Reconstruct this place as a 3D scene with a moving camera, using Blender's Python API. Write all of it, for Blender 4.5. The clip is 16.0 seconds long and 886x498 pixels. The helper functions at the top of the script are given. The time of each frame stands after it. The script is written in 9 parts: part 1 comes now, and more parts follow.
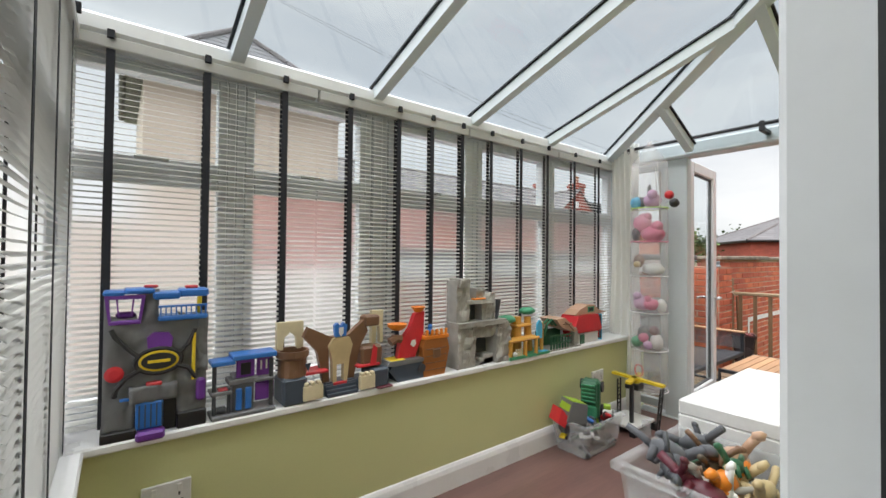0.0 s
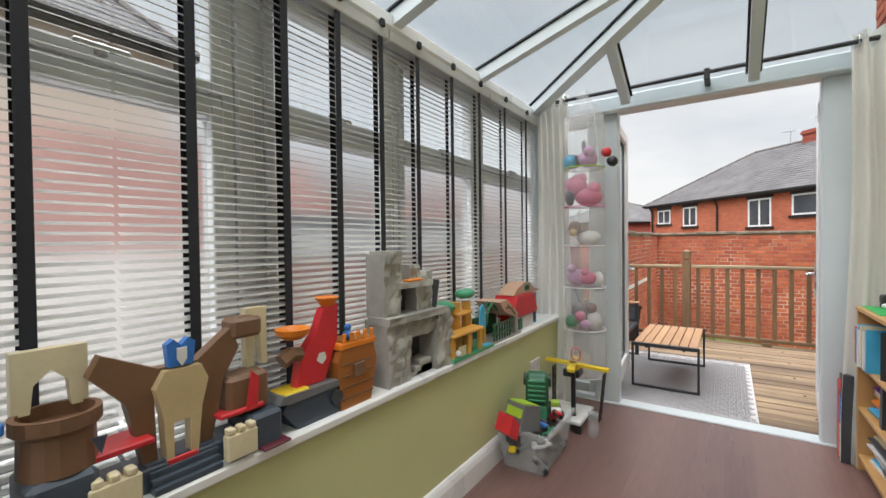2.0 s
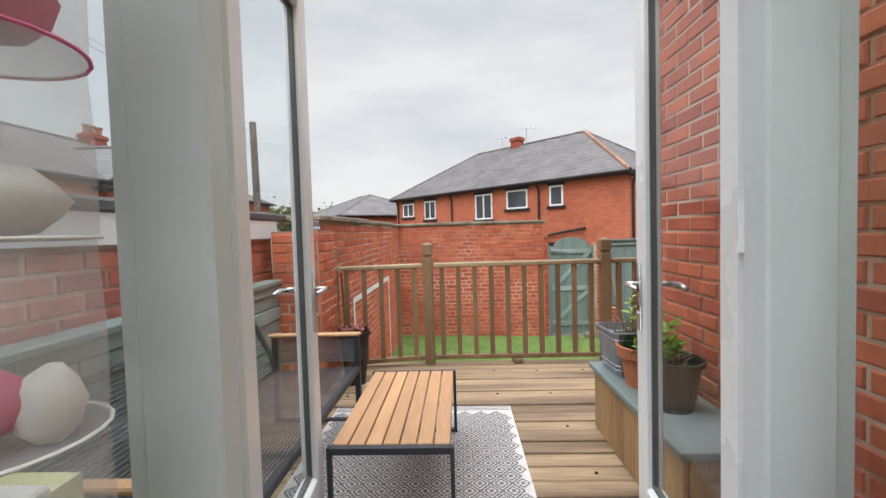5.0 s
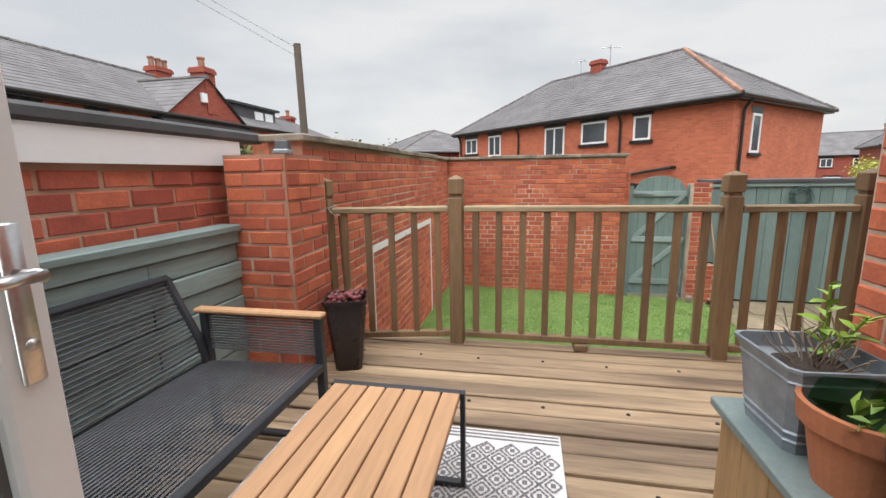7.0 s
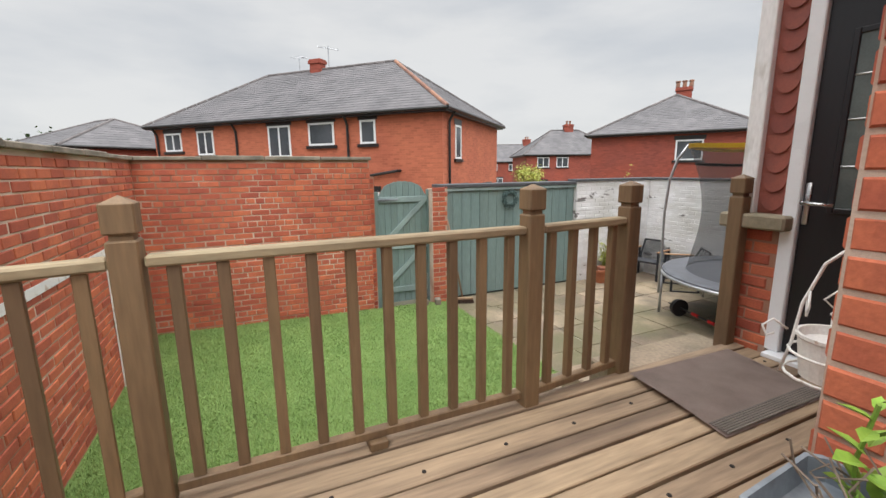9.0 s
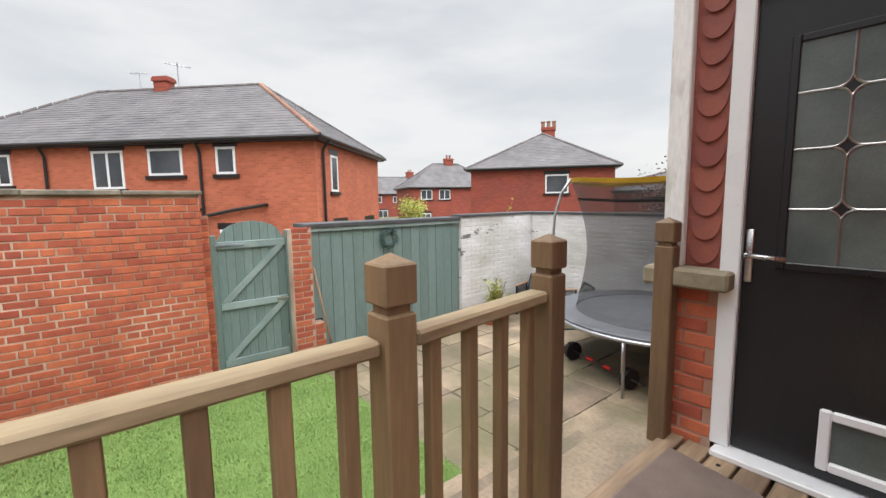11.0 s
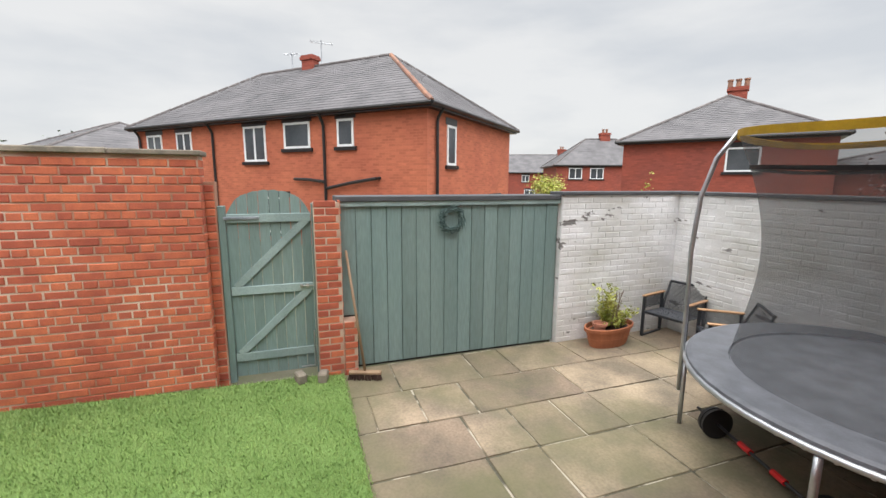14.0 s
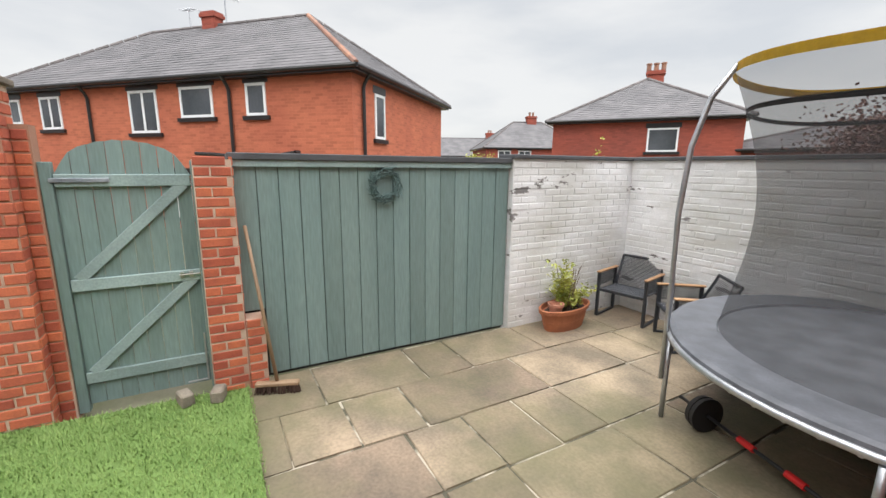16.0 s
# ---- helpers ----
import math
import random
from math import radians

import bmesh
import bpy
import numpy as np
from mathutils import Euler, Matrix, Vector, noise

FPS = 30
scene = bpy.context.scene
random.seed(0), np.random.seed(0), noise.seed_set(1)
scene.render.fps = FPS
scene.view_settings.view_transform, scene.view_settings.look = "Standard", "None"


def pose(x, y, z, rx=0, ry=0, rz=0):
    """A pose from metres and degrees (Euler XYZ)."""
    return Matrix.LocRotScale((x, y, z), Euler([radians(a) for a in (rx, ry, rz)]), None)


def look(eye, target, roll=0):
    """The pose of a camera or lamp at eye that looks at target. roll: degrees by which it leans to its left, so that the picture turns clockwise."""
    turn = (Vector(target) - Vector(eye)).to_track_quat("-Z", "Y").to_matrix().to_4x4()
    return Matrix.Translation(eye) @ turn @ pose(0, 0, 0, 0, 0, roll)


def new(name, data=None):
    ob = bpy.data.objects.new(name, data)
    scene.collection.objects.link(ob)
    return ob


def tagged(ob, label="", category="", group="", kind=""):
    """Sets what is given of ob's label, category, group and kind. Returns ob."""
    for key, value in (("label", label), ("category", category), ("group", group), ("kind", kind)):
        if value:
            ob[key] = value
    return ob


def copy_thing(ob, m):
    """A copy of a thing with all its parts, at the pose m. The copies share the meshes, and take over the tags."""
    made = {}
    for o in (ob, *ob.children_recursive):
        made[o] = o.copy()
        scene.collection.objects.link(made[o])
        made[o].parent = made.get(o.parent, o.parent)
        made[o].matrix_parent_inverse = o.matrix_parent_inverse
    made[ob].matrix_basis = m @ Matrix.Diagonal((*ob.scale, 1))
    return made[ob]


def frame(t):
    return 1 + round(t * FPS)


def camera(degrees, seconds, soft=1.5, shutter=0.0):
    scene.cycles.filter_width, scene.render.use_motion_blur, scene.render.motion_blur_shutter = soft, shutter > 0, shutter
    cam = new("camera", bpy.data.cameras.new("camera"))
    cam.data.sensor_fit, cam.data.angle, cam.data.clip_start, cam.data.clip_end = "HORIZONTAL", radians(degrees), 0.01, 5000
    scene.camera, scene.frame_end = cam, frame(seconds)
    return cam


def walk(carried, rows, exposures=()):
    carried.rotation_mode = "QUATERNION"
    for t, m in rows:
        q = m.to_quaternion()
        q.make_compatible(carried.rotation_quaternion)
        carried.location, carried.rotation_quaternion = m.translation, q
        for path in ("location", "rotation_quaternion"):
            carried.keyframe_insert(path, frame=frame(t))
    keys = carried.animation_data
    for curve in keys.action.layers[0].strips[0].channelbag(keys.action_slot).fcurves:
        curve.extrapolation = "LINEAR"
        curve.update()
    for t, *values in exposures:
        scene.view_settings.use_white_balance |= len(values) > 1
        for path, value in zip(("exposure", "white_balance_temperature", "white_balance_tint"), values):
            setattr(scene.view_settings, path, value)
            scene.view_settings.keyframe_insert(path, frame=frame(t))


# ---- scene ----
cam = camera(93.1, 16.0)
PATH = [
    (0, (1.531, 0.438, 2.291), (2.757, 2.018, 2.324), 0.6),
    (0.5, (1.563, 0.645, 2.266), (2.715, 2.28, 2.279), 0.5),
    (1, (1.614, 0.816, 2.253), (2.804, 2.423, 2.238), 0.2),
    (1.5, (1.734, 1.007, 2.233), (3.101, 2.467, 2.196), -0.0),
    (2, (1.883, 1.183, 2.196), (3.536, 2.309, 2.162), -0.7),
    (2.5, (2.132, 1.305, 2.195), (4.005, 2.005, 2.155), -1.2),
    (3, (2.424, 1.391, 2.204), (4.396, 1.721, 2.155), -1.6),
    (3.5, (2.768, 1.406, 2.23), (4.761, 1.555, 2.169), -1.5),
    (4, (3.206, 1.37, 2.2), (5.204, 1.439, 2.14), -1.8),
    (4.2, (3.398, 1.383, 2.192), (5.396, 1.432, 2.138), -1.9),
    (6.3, (4.954, 1.155, 2.105), (6.919, 1.433, 1.857), -1.0),
    (6.5, (5.032, 1.14, 2.112), (6.984, 1.465, 1.822), -0.9),
    (7, (5.238, 1.171, 2.083), (7.166, 1.562, 1.725), -1.0),
    (7.5, (5.422, 1.248, 2.092), (7.361, 1.54, 1.698), -0.9),
    (8, (5.705, 1.256, 2.104), (7.662, 1.269, 1.694), -1.0),
    (8.5, (5.974, 1.252, 2.121), (7.894, 0.865, 1.72), -0.9),
    (9, (6.259, 1.231, 2.134), (8.052, 0.426, 1.764), -0.6),
    (9.2, (6.354, 1.179, 2.151), (8.076, 0.227, 1.794), -0.6),
    (11.3, (7.15, 0.392, 2.195), (8.682, -0.874, 1.965), -0.8),
    (11.5, (7.216, 0.252, 2.200), (8.782, -0.970, 1.967), -0.8),
    (12, (7.345, -0.143, 2.200), (8.978, -1.273, 1.964), -0.7),
    (12.5, (7.486, -0.51, 2.201), (9.19, -1.528, 1.96), -0.5),
    (13, (7.625, -0.801, 2.163), (9.404, -1.68, 1.911), -0.6),
    (13.5, (7.77, -1.024, 2.126), (9.608, -1.765, 1.853), 0.1),
    (14, (7.925, -1.149, 2.072), (9.792, -1.792, 1.75), 0.3),
    (14.5, (8.107, -1.218, 2.026), (9.96, -1.877, 1.662), 0.4),
    (15, (8.318, -1.284, 1.988), (10.132, -2.037, 1.611), 0.5),
    (15.5, (8.521, -1.36, 1.907), (10.282, -2.226, 1.52), 0.5),
    (16, (8.73, -1.405, 1.814), (10.453, -2.344, 1.427), 0.5),
]
# the path's times: the walk from the conservatory over the deck to the yard steps
EXPOSURES = [(0, 0.72), (2.0, 0.62), (3.5, 0.56), (4.2, 0.55), (6.3, 0.45), (8.0, 0.46), (9.2, 0.35), (11.3, 0.55), (14, 0.47), (16, 0.55)]
walk(cam, [(t, look(eye, target, roll)) for t, eye, target, roll in PATH], EXPOSURES)

# ---- world and light: bright overcast ----
world = bpy.data.worlds.new("overcast_sky")
scene.world = world
world.use_nodes = True
wn, wl = world.node_tree.nodes, world.node_tree.links
bg = wn["Background"]
sky = wn.new("ShaderNodeTexSky")
sky.sky_type = "NISHITA"
sky.sun_disc = False
sky.sun_elevation, sky.sun_rotation = radians(66), radians(222)
tc = wn.new("ShaderNodeTexCoord")
mp = wn.new("ShaderNodeMapping")
mp.inputs["Scale"].default_value = (1.2, 1.2, 4.2)
cl = wn.new("ShaderNodeTexNoise")
cl.inputs["Scale"].default_value, cl.inputs["Detail"].default_value, cl.inputs["Roughness"].default_value = 1.7, 7, 0.52
cr = wn.new("ShaderNodeValToRGB")
cr.color_ramp.elements[0].position, cr.color_ramp.elements[0].color = 0.36, (4.9, 5.08, 5.3, 1)
cr.color_ramp.elements[1].position, cr.color_ramp.elements[1].color = 0.60, (6.2, 6.22, 6.2, 1)
mx = wn.new("ShaderNodeMix")
mx.data_type = "RGBA"
mx.inputs[0].default_value = 0.93
wl.new(tc.outputs["Generated"], mp.inputs["Vector"])
wl.new(mp.outputs["Vector"], cl.inputs["Vector"])
wl.new(cl.outputs["Fac"], cr.inputs["Fac"])
wl.new(sky.outputs["Color"], mx.inputs[6])
wl.new(cr.outputs["Color"], mx.inputs[7])
wl.new(mx.outputs[2], bg.inputs["Color"])
bg.inputs["Strength"].default_value = 0.1
sun = new("sun", bpy.data.lights.new("sun", "SUN"))
sun.data.energy, sun.data.angle, sun.data.color = 5.2, radians(100), (1.0, 0.985, 0.965)
sun.matrix_world = look((-8, -0.3, 29), (0, 0, 0))


# ---- materials ----
def mat(name, c1, c2=None, scale=5.0, fine=70.0, rough=0.6, bump=0.15, metal=0.0, vary=0.0, by="object", stretch=(1, 1, 1), local=False, lo=0.35, hi=0.65, speck=0.0, coat=0.0, dist=0.004):
    """A surface of two colours mixed by a coarse noise, with fine grain, relief and a change from piece to piece."""
    m = bpy.data.materials.new(name)
    m.use_nodes = True
    n, l = m.node_tree.nodes, m.node_tree.links
    b = n["Principled BSDF"]
    c2 = c2 or tuple(v * 0.8 for v in c1)
    if local:
        co = n.new("ShaderNodeTexCoord").outputs["Object"]
    else:
        co = n.new("ShaderNodeNewGeometry").outputs["Position"]
    mp = n.new("ShaderNodeMapping")
    mp.inputs["Scale"].default_value = stretch
    l.new(co, mp.inputs["Vector"])
    a = n.new("ShaderNodeTexNoise")
    a.inputs["Scale"].default_value, a.inputs["Detail"].default_value = scale, 5
    f = n.new("ShaderNodeTexNoise")
    f.inputs["Scale"].default_value, f.inputs["Detail"].default_value = fine, 3
    l.new(mp.outputs[0], a.inputs["Vector"])
    l.new(mp.outputs[0], f.inputs["Vector"])
    r = n.new("ShaderNodeValToRGB")
    r.color_ramp.elements[0].position, r.color_ramp.elements[0].color = lo, (*c2, 1)
    r.color_ramp.elements[1].position, r.color_ramp.elements[1].color = hi, (*c1, 1)
    l.new(a.outputs["Fac"], r.inputs["Fac"])
    h = n.new("ShaderNodeHueSaturation")
    l.new(r.outputs["Color"], h.inputs["Color"])
    value = n.new("ShaderNodeMath")
    value.operation = "MULTIPLY_ADD"
    l.new(f.outputs["Fac"], value.inputs[0])
    value.inputs[1].default_value, value.inputs[2].default_value = 0.35 + speck, 0.825 - speck / 2
    last = value
    if vary:
        if by == "object":
            rnd = n.new("ShaderNodeObjectInfo").outputs["Random"]
        else:
            rnd = n.new("ShaderNodeNewGeometry").outputs["Random Per Island"]
        s = n.new("ShaderNodeMath")
        s.operation = "MULTIPLY_ADD"
        l.new(rnd, s.inputs[0])
        s.inputs[1].default_value, s.inputs[2].default_value = 2 * vary, 1 - vary
        t = n.new("ShaderNodeMath")
        t.operation = "MULTIPLY"
        l.new(last.outputs[0], t.inputs[0])
        l.new(s.outputs[0], t.inputs[1])
        last = t
        hue = n.new("ShaderNodeMath")
        hue.operation = "MULTIPLY_ADD"
        l.new(rnd, hue.inputs[0])
        hue.inputs[1].default_value, hue.inputs[2].default_value = 0.05 * vary, 0.5 - 0.025 * vary
        l.new(hue.outputs[0], h.inputs["Hue"])
    l.new(last.outputs[0], h.inputs["Value"])
    l.new(h.outputs["Color"], b.inputs["Base Color"])
    rr = n.new("ShaderNodeMath")
    rr.operation = "MULTIPLY_ADD"
    l.new(a.outputs["Fac"], rr.inputs[0])
    rr.inputs[1].default_value, rr.inputs[2].default_value = 0.25, max(0.02, rough - 0.125)
    l.new(rr.outputs[0], b.inputs["Roughness"])
    b.inputs["Metallic"].default_value = metal
    b.inputs["Coat Weight"].default_value = coat
    if bump:
        bp = n.new("ShaderNodeBump")
        bp.inputs["Strength"].default_value, bp.inputs["Distance"].default_value = bump, dist
        l.new(f.outputs["Fac"], bp.inputs["Height"])
        l.new(bp.outputs["Normal"], b.inputs["Normal"])
    return m


def clear(name, tint, gloss, rough=0.0):
    """Thin glass: passes light straight on, with a faint reflection."""
    m = bpy.data.materials.new(name)
    m.use_nodes = True
    n, l = m.node_tree.nodes, m.node_tree.links
    n.remove(n["Principled BSDF"])
    t, g, x = n.new("ShaderNodeBsdfTransparent"), n.new("ShaderNodeBsdfGlossy"), n.new("ShaderNodeMixShader")
    t.inputs["Color"].default_value = (*tint, 1)
    g.inputs["Roughness"].default_value = rough
    x.inputs[0].default_value = gloss
    l.new(t.outputs[0], x.inputs[1])
    l.new(g.outputs[0], x.inputs[2])
    l.new(x.outputs[0], n["Material Output"].inputs["Surface"])
    return m


def veil(name, colour, see):
    """Fine mesh fabric: lets the share `see` of the light straight through."""
    m = mat(name, colour, None, 20, 300, 0.7, 0.1)
    n, l = m.node_tree.nodes, m.node_tree.links
    t, x = n.new("ShaderNodeBsdfTransparent"), n.new("ShaderNodeMixShader")
    x.inputs[0].default_value = see
    l.new(n["Principled BSDF"].outputs[0], x.inputs[1])
    l.new(t.outputs[0], x.inputs[2])
    l.new(x.outputs[0], n["Material Output"].inputs["Surface"])
    return m


def frosted(name, colour, rough):
    m = bpy.data.materials.new(name)
    m.use_nodes = True
    b = m.node_tree.nodes["Principled BSDF"]
    b.inputs["Base Color"].default_value = (*colour, 1)
    b.inputs["Transmission Weight"].default_value, b.inputs["Roughness"].default_value, b.inputs["IOR"].default_value = 1.0, rough, 1.08
    return m


def coursed(name, c1, c2, joint, bw, bh, gap, bump=0.5):
    """Brickwork of far walls: courses along the wall in the object's own frame."""
    m = mat(name, c1, c2, 0.8, 30, 0.85, 0)
    n, l = m.node_tree.nodes, m.node_tree.links
    tc = n.new("ShaderNodeTexCoord")
    sp, cb = n.new("ShaderNodeSeparateXYZ"), n.new("ShaderNodeCombineXYZ")
    ad = n.new("ShaderNodeMath")
    l.new(tc.outputs["Object"], sp.inputs[0])
    l.new(sp.outputs["X"], ad.inputs[0])
    l.new(sp.outputs["Y"], ad.inputs[1])
    l.new(ad.outputs[0], cb.inputs["X"])
    l.new(sp.outputs["Z"], cb.inputs["Y"])
    br = n.new("ShaderNodeTexBrick")
    br.inputs["Scale"].default_value = 1.0
    br.inputs["Brick Width"].default_value, br.inputs["Row Height"].default_value, br.inputs["Mortar Size"].default_value = bw, bh, gap
    br.inputs["Color1"].default_value, br.inputs["Color2"].default_value, br.inputs["Mortar"].default_value = (1, 1, 1, 1), (0.72, 0.72, 0.72, 1), (*joint, 1)
    l.new(cb.outputs[0], br.inputs["Vector"])
    b = n["Principled BSDF"]
    old = b.inputs["Base Color"].links[0].from_socket
    mu = n.new("ShaderNodeMix")
    mu.data_type, mu.blend_type = "RGBA", "MULTIPLY"
    mu.inputs[0].default_value = 1.0
    l.new(old, mu.inputs[6])
    l.new(br.outputs["Color"], mu.inputs[7])
    l.new(mu.outputs[2], b.inputs["Base Color"])
    bp = n.new("ShaderNodeBump")
    bp.inputs["Strength"].default_value, bp.inputs["Distance"].default_value = bump, 0.006
    bp.invert = True
    l.new(br.outputs["Fac"], bp.inputs["Height"])
    l.new(bp.outputs["Normal"], b.inputs["Normal"])
    return m


M = {
    "brick": mat("red_brick", (0.50, 0.132, 0.068), (0.39, 0.098, 0.055), 9, 90, 0.85, 0.35, vary=0.2, speck=0.15),
    "brick_i": mat("red_brick_run", (0.50, 0.132, 0.068), (0.39, 0.098, 0.055), 9, 90, 0.85, 0.35, vary=0.2, by="island", speck=0.15),
    "brick_dark": mat("dark_red_brick", (0.47, 0.115, 0.066), (0.34, 0.082, 0.052), 9, 90, 0.85, 0.35, vary=0.22, speck=0.15),
    "mortar": mat("lime_mortar", (0.60, 0.49, 0.40), (0.36, 0.19, 0.13), 1.1, 120, 0.95, 0.5, lo=0.45, hi=0.62),
    "white_brick": mat("white_painted_brick", (0.82, 0.83, 0.85), (0.74, 0.75, 0.77), 3.5, 50, 0.6, 0.3, vary=0.05, lo=0.25, hi=0.5),
    "white_joint": mat("white_painted_joint", (0.81, 0.82, 0.84), (0.72, 0.73, 0.75), 3, 60, 0.7, 0.3),
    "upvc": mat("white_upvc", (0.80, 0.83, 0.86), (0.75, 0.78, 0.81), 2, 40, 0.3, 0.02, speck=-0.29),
    # the same white plastic, its backlit shade put into a darker colour
    "upvc_shaded": mat("white_upvc_shaded", (0.62, 0.68, 0.71), (0.57, 0.63, 0.66), 2, 40, 0.35, 0.02, speck=-0.29),
    "grey_seal": mat("grey_rubber_seal", (0.10, 0.105, 0.11), None, 5, 90, 0.55, 0.05),
    "seal": mat("black_rubber_seal", (0.02, 0.022, 0.026), None, 5, 90, 0.55, 0.05),
    "plaster": mat("lime_green_wall_paint", (0.60, 0.615, 0.325), (0.56, 0.575, 0.30), 1.2, 130, 0.55, 0.06, speck=-0.29),
    "gloss": mat("white_gloss_paint", (0.82, 0.83, 0.84), (0.77, 0.78, 0.80), 3, 60, 0.3, 0.04, speck=-0.29),
    "vinyl": mat("dark_brown_laminate", (0.185, 0.105, 0.092), (0.13, 0.073, 0.066), 3, 60, 0.3, 0.06, vary=0.06, stretch=(0.12, 1, 1)),
    "deck": mat("weathered_deck_timber", (0.42, 0.305, 0.195), (0.17, 0.118, 0.078), 6, 55, 0.75, 0.6, vary=0.2, stretch=(1, 0.09, 1), speck=0.5, dist=0.006),
    # near-black: painted shade between the deck boards, and the dark screws
    "deck_shade_screw": mat("deck_gap_shade_and_screw", (0.018, 0.014, 0.012), None, 4, 60, 0.9, 0.1),
    "rail": mat("brown_stained_timber", (0.225, 0.142, 0.074), (0.14, 0.088, 0.049), 5, 60, 0.6, 0.4, vary=0.12, stretch=(1, 1, 0.12), speck=0.3),
    "rail_top": mat("weathered_handrail_timber", (0.42, 0.35, 0.22), (0.19, 0.13, 0.075), 4, 60, 0.7, 0.45, stretch=(1, 0.2, 1), speck=0.35),
    "sage": mat("sage_green_paint", (0.195, 0.275, 0.265), (0.16, 0.235, 0.23), 2.5, 70, 0.6, 0.3, vary=0.12, stretch=(1, 1, 0.12), speck=0.2),
    "sage_h": mat("sage_green_paint_along", (0.285, 0.375, 0.37), (0.205, 0.28, 0.28), 2.5, 70, 0.6, 0.3, vary=0.14, stretch=(0.12, 1, 1), speck=0.2),
    "flag": mat("york_stone", (0.33, 0.255, 0.18), (0.17, 0.137, 0.10), 2.3, 45, 0.75, 0.6, vary=0.26, speck=0.45, dist=0.006),
    "joint": mat("pale_paving_mortar", (0.46, 0.42, 0.34), (0.09, 0.085, 0.06), 3.4, 70, 0.95, 0.4, lo=0.46, hi=0.54),
    "turf": mat("artificial_turf", (0.18, 0.29, 0.08), (0.13, 0.23, 0.053), 2.5, 240, 0.8, 0.8, speck=0.3, dist=0.012),
    "blade": mat("turf_blades", (0.24, 0.355, 0.105), (0.17, 0.28, 0.072), 3, 60, 0.6, 0, vary=0.14, by="island"),
    "cope": mat("lichen_coping_stone", (0.27, 0.235, 0.19), (0.14, 0.125, 0.10), 6, 80, 0.9, 0.5, vary=0.15, speck=0.3),
    "slate": mat("blue_grey_slate", (0.135, 0.13, 0.138), (0.085, 0.083, 0.09), 1.1, 50, 0.65, 0.2, vary=0.12, by="island"),
    "ridge_grey": mat("grey_clay_ridge", (0.16, 0.145, 0.145), (0.10, 0.09, 0.09), 4, 50, 0.8, 0.2, vary=0.2, by="island"),
    "ridge": mat("terracotta_ridge", (0.30, 0.15, 0.10), (0.20, 0.11, 0.085), 4, 50, 0.85, 0.2, vary=0.2, by="island"),
    "far_brick": coursed("far_red_brick", (0.52, 0.16, 0.088), (0.44, 0.125, 0.07), (0.95, 0.95, 0.95), 0.225, 0.075, 0.008),
    "far_brick_dark": coursed("far_dark_brick", (0.36, 0.085, 0.055), (0.28, 0.07, 0.05), (0.85, 0.85, 0.85), 0.225, 0.075, 0.008),
    "black": mat("black_gloss_paint", (0.018, 0.018, 0.02), None, 4, 50, 0.35, 0.05),
    "dark_glass": mat("dark_window_glass", (0.05, 0.06, 0.07), (0.09, 0.10, 0.115), 0.9, 20, 0.08, 0),
    "lead": mat("grey_roof_felt", (0.09, 0.095, 0.105), (0.06, 0.063, 0.07), 4, 90, 0.8, 0.3),
    "earth": mat("garden_ground", (0.16, 0.15, 0.11), (0.09, 0.10, 0.05), 1.5, 30, 0.95, 0.4),
    "glass": clear("clear_glass", (0.96, 0.98, 0.985), 0.06),
    "roof_glass": clear("blue_tinted_roof_glass", (0.84, 0.87, 0.885), 0.03),
    "frosted": frosted("frosted_glass", (0.93, 0.95, 0.96), 0.5),
    "slat": mat("white_blind_slat", (0.66, 0.665, 0.655), (0.62, 0.625, 0.615), 3, 60, 0.4, 0.02, speck=-0.29),
    "tape": mat("charcoal_ladder_tape", (0.022, 0.024, 0.032), None, 5, 400, 0.85, 0.3),
    "steel": mat("brushed_steel", (0.62, 0.62, 0.62), (0.5, 0.5, 0.5), 8, 120, 0.3, 0.05, metal=1.0),
}

# the slats let a little daylight glow through
n_, l_ = M["slat"].node_tree.nodes, M["slat"].node_tree.links
tl_, mx_ = n_.new("ShaderNodeBsdfTranslucent"), n_.new("ShaderNodeMixShader")
tl_.inputs["Color"].default_value, mx_.inputs[0].default_value = (0.74, 0.74, 0.72, 1), 0.32
l_.new(n_["Principled BSDF"].outputs[0], mx_.inputs[1])
l_.new(tl_.outputs[0], mx_.inputs[2])
l_.new(mx_.outputs[0], n_["Material Output"].inputs["Surface"])


def flaking(m, colour, size, at, soft=0.02):
    """Patches where the paint is gone, with an outline of their own."""
    n, l = m.node_tree.nodes, m.node_tree.links
    b = n["Principled BSDF"]
    old = b.inputs["Base Color"].links[0].from_socket
    g, mp, no, rp, mx = n.new("ShaderNodeNewGeometry"), n.new("ShaderNodeMapping"), n.new("ShaderNodeTexNoise"), n.new("ShaderNodeValToRGB"), n.new("ShaderNodeMix")
    mp.inputs["Scale"].default_value = (1, 1, 2.6)
    no.inputs["Scale"].default_value, no.inputs["Detail"].default_value, no.inputs["Roughness"].default_value = size, 5, 0.62
    rp.color_ramp.elements[0].position, rp.color_ramp.elements[1].position = at, at + soft
    mx.data_type = "RGBA"
    mx.inputs[7].default_value = (*colour, 1)
    l.new(g.outputs["Position"], mp.inputs["Vector"])
    l.new(mp.outputs[0], no.inputs["Vector"])
    l.new(no.outputs["Fac"], rp.inputs["Fac"])
    l.new(rp.outputs["Color"], mx.inputs[0])
    l.new(old, mx.inputs[6])
    l.new(mx.outputs[2], b.inputs["Base Color"])


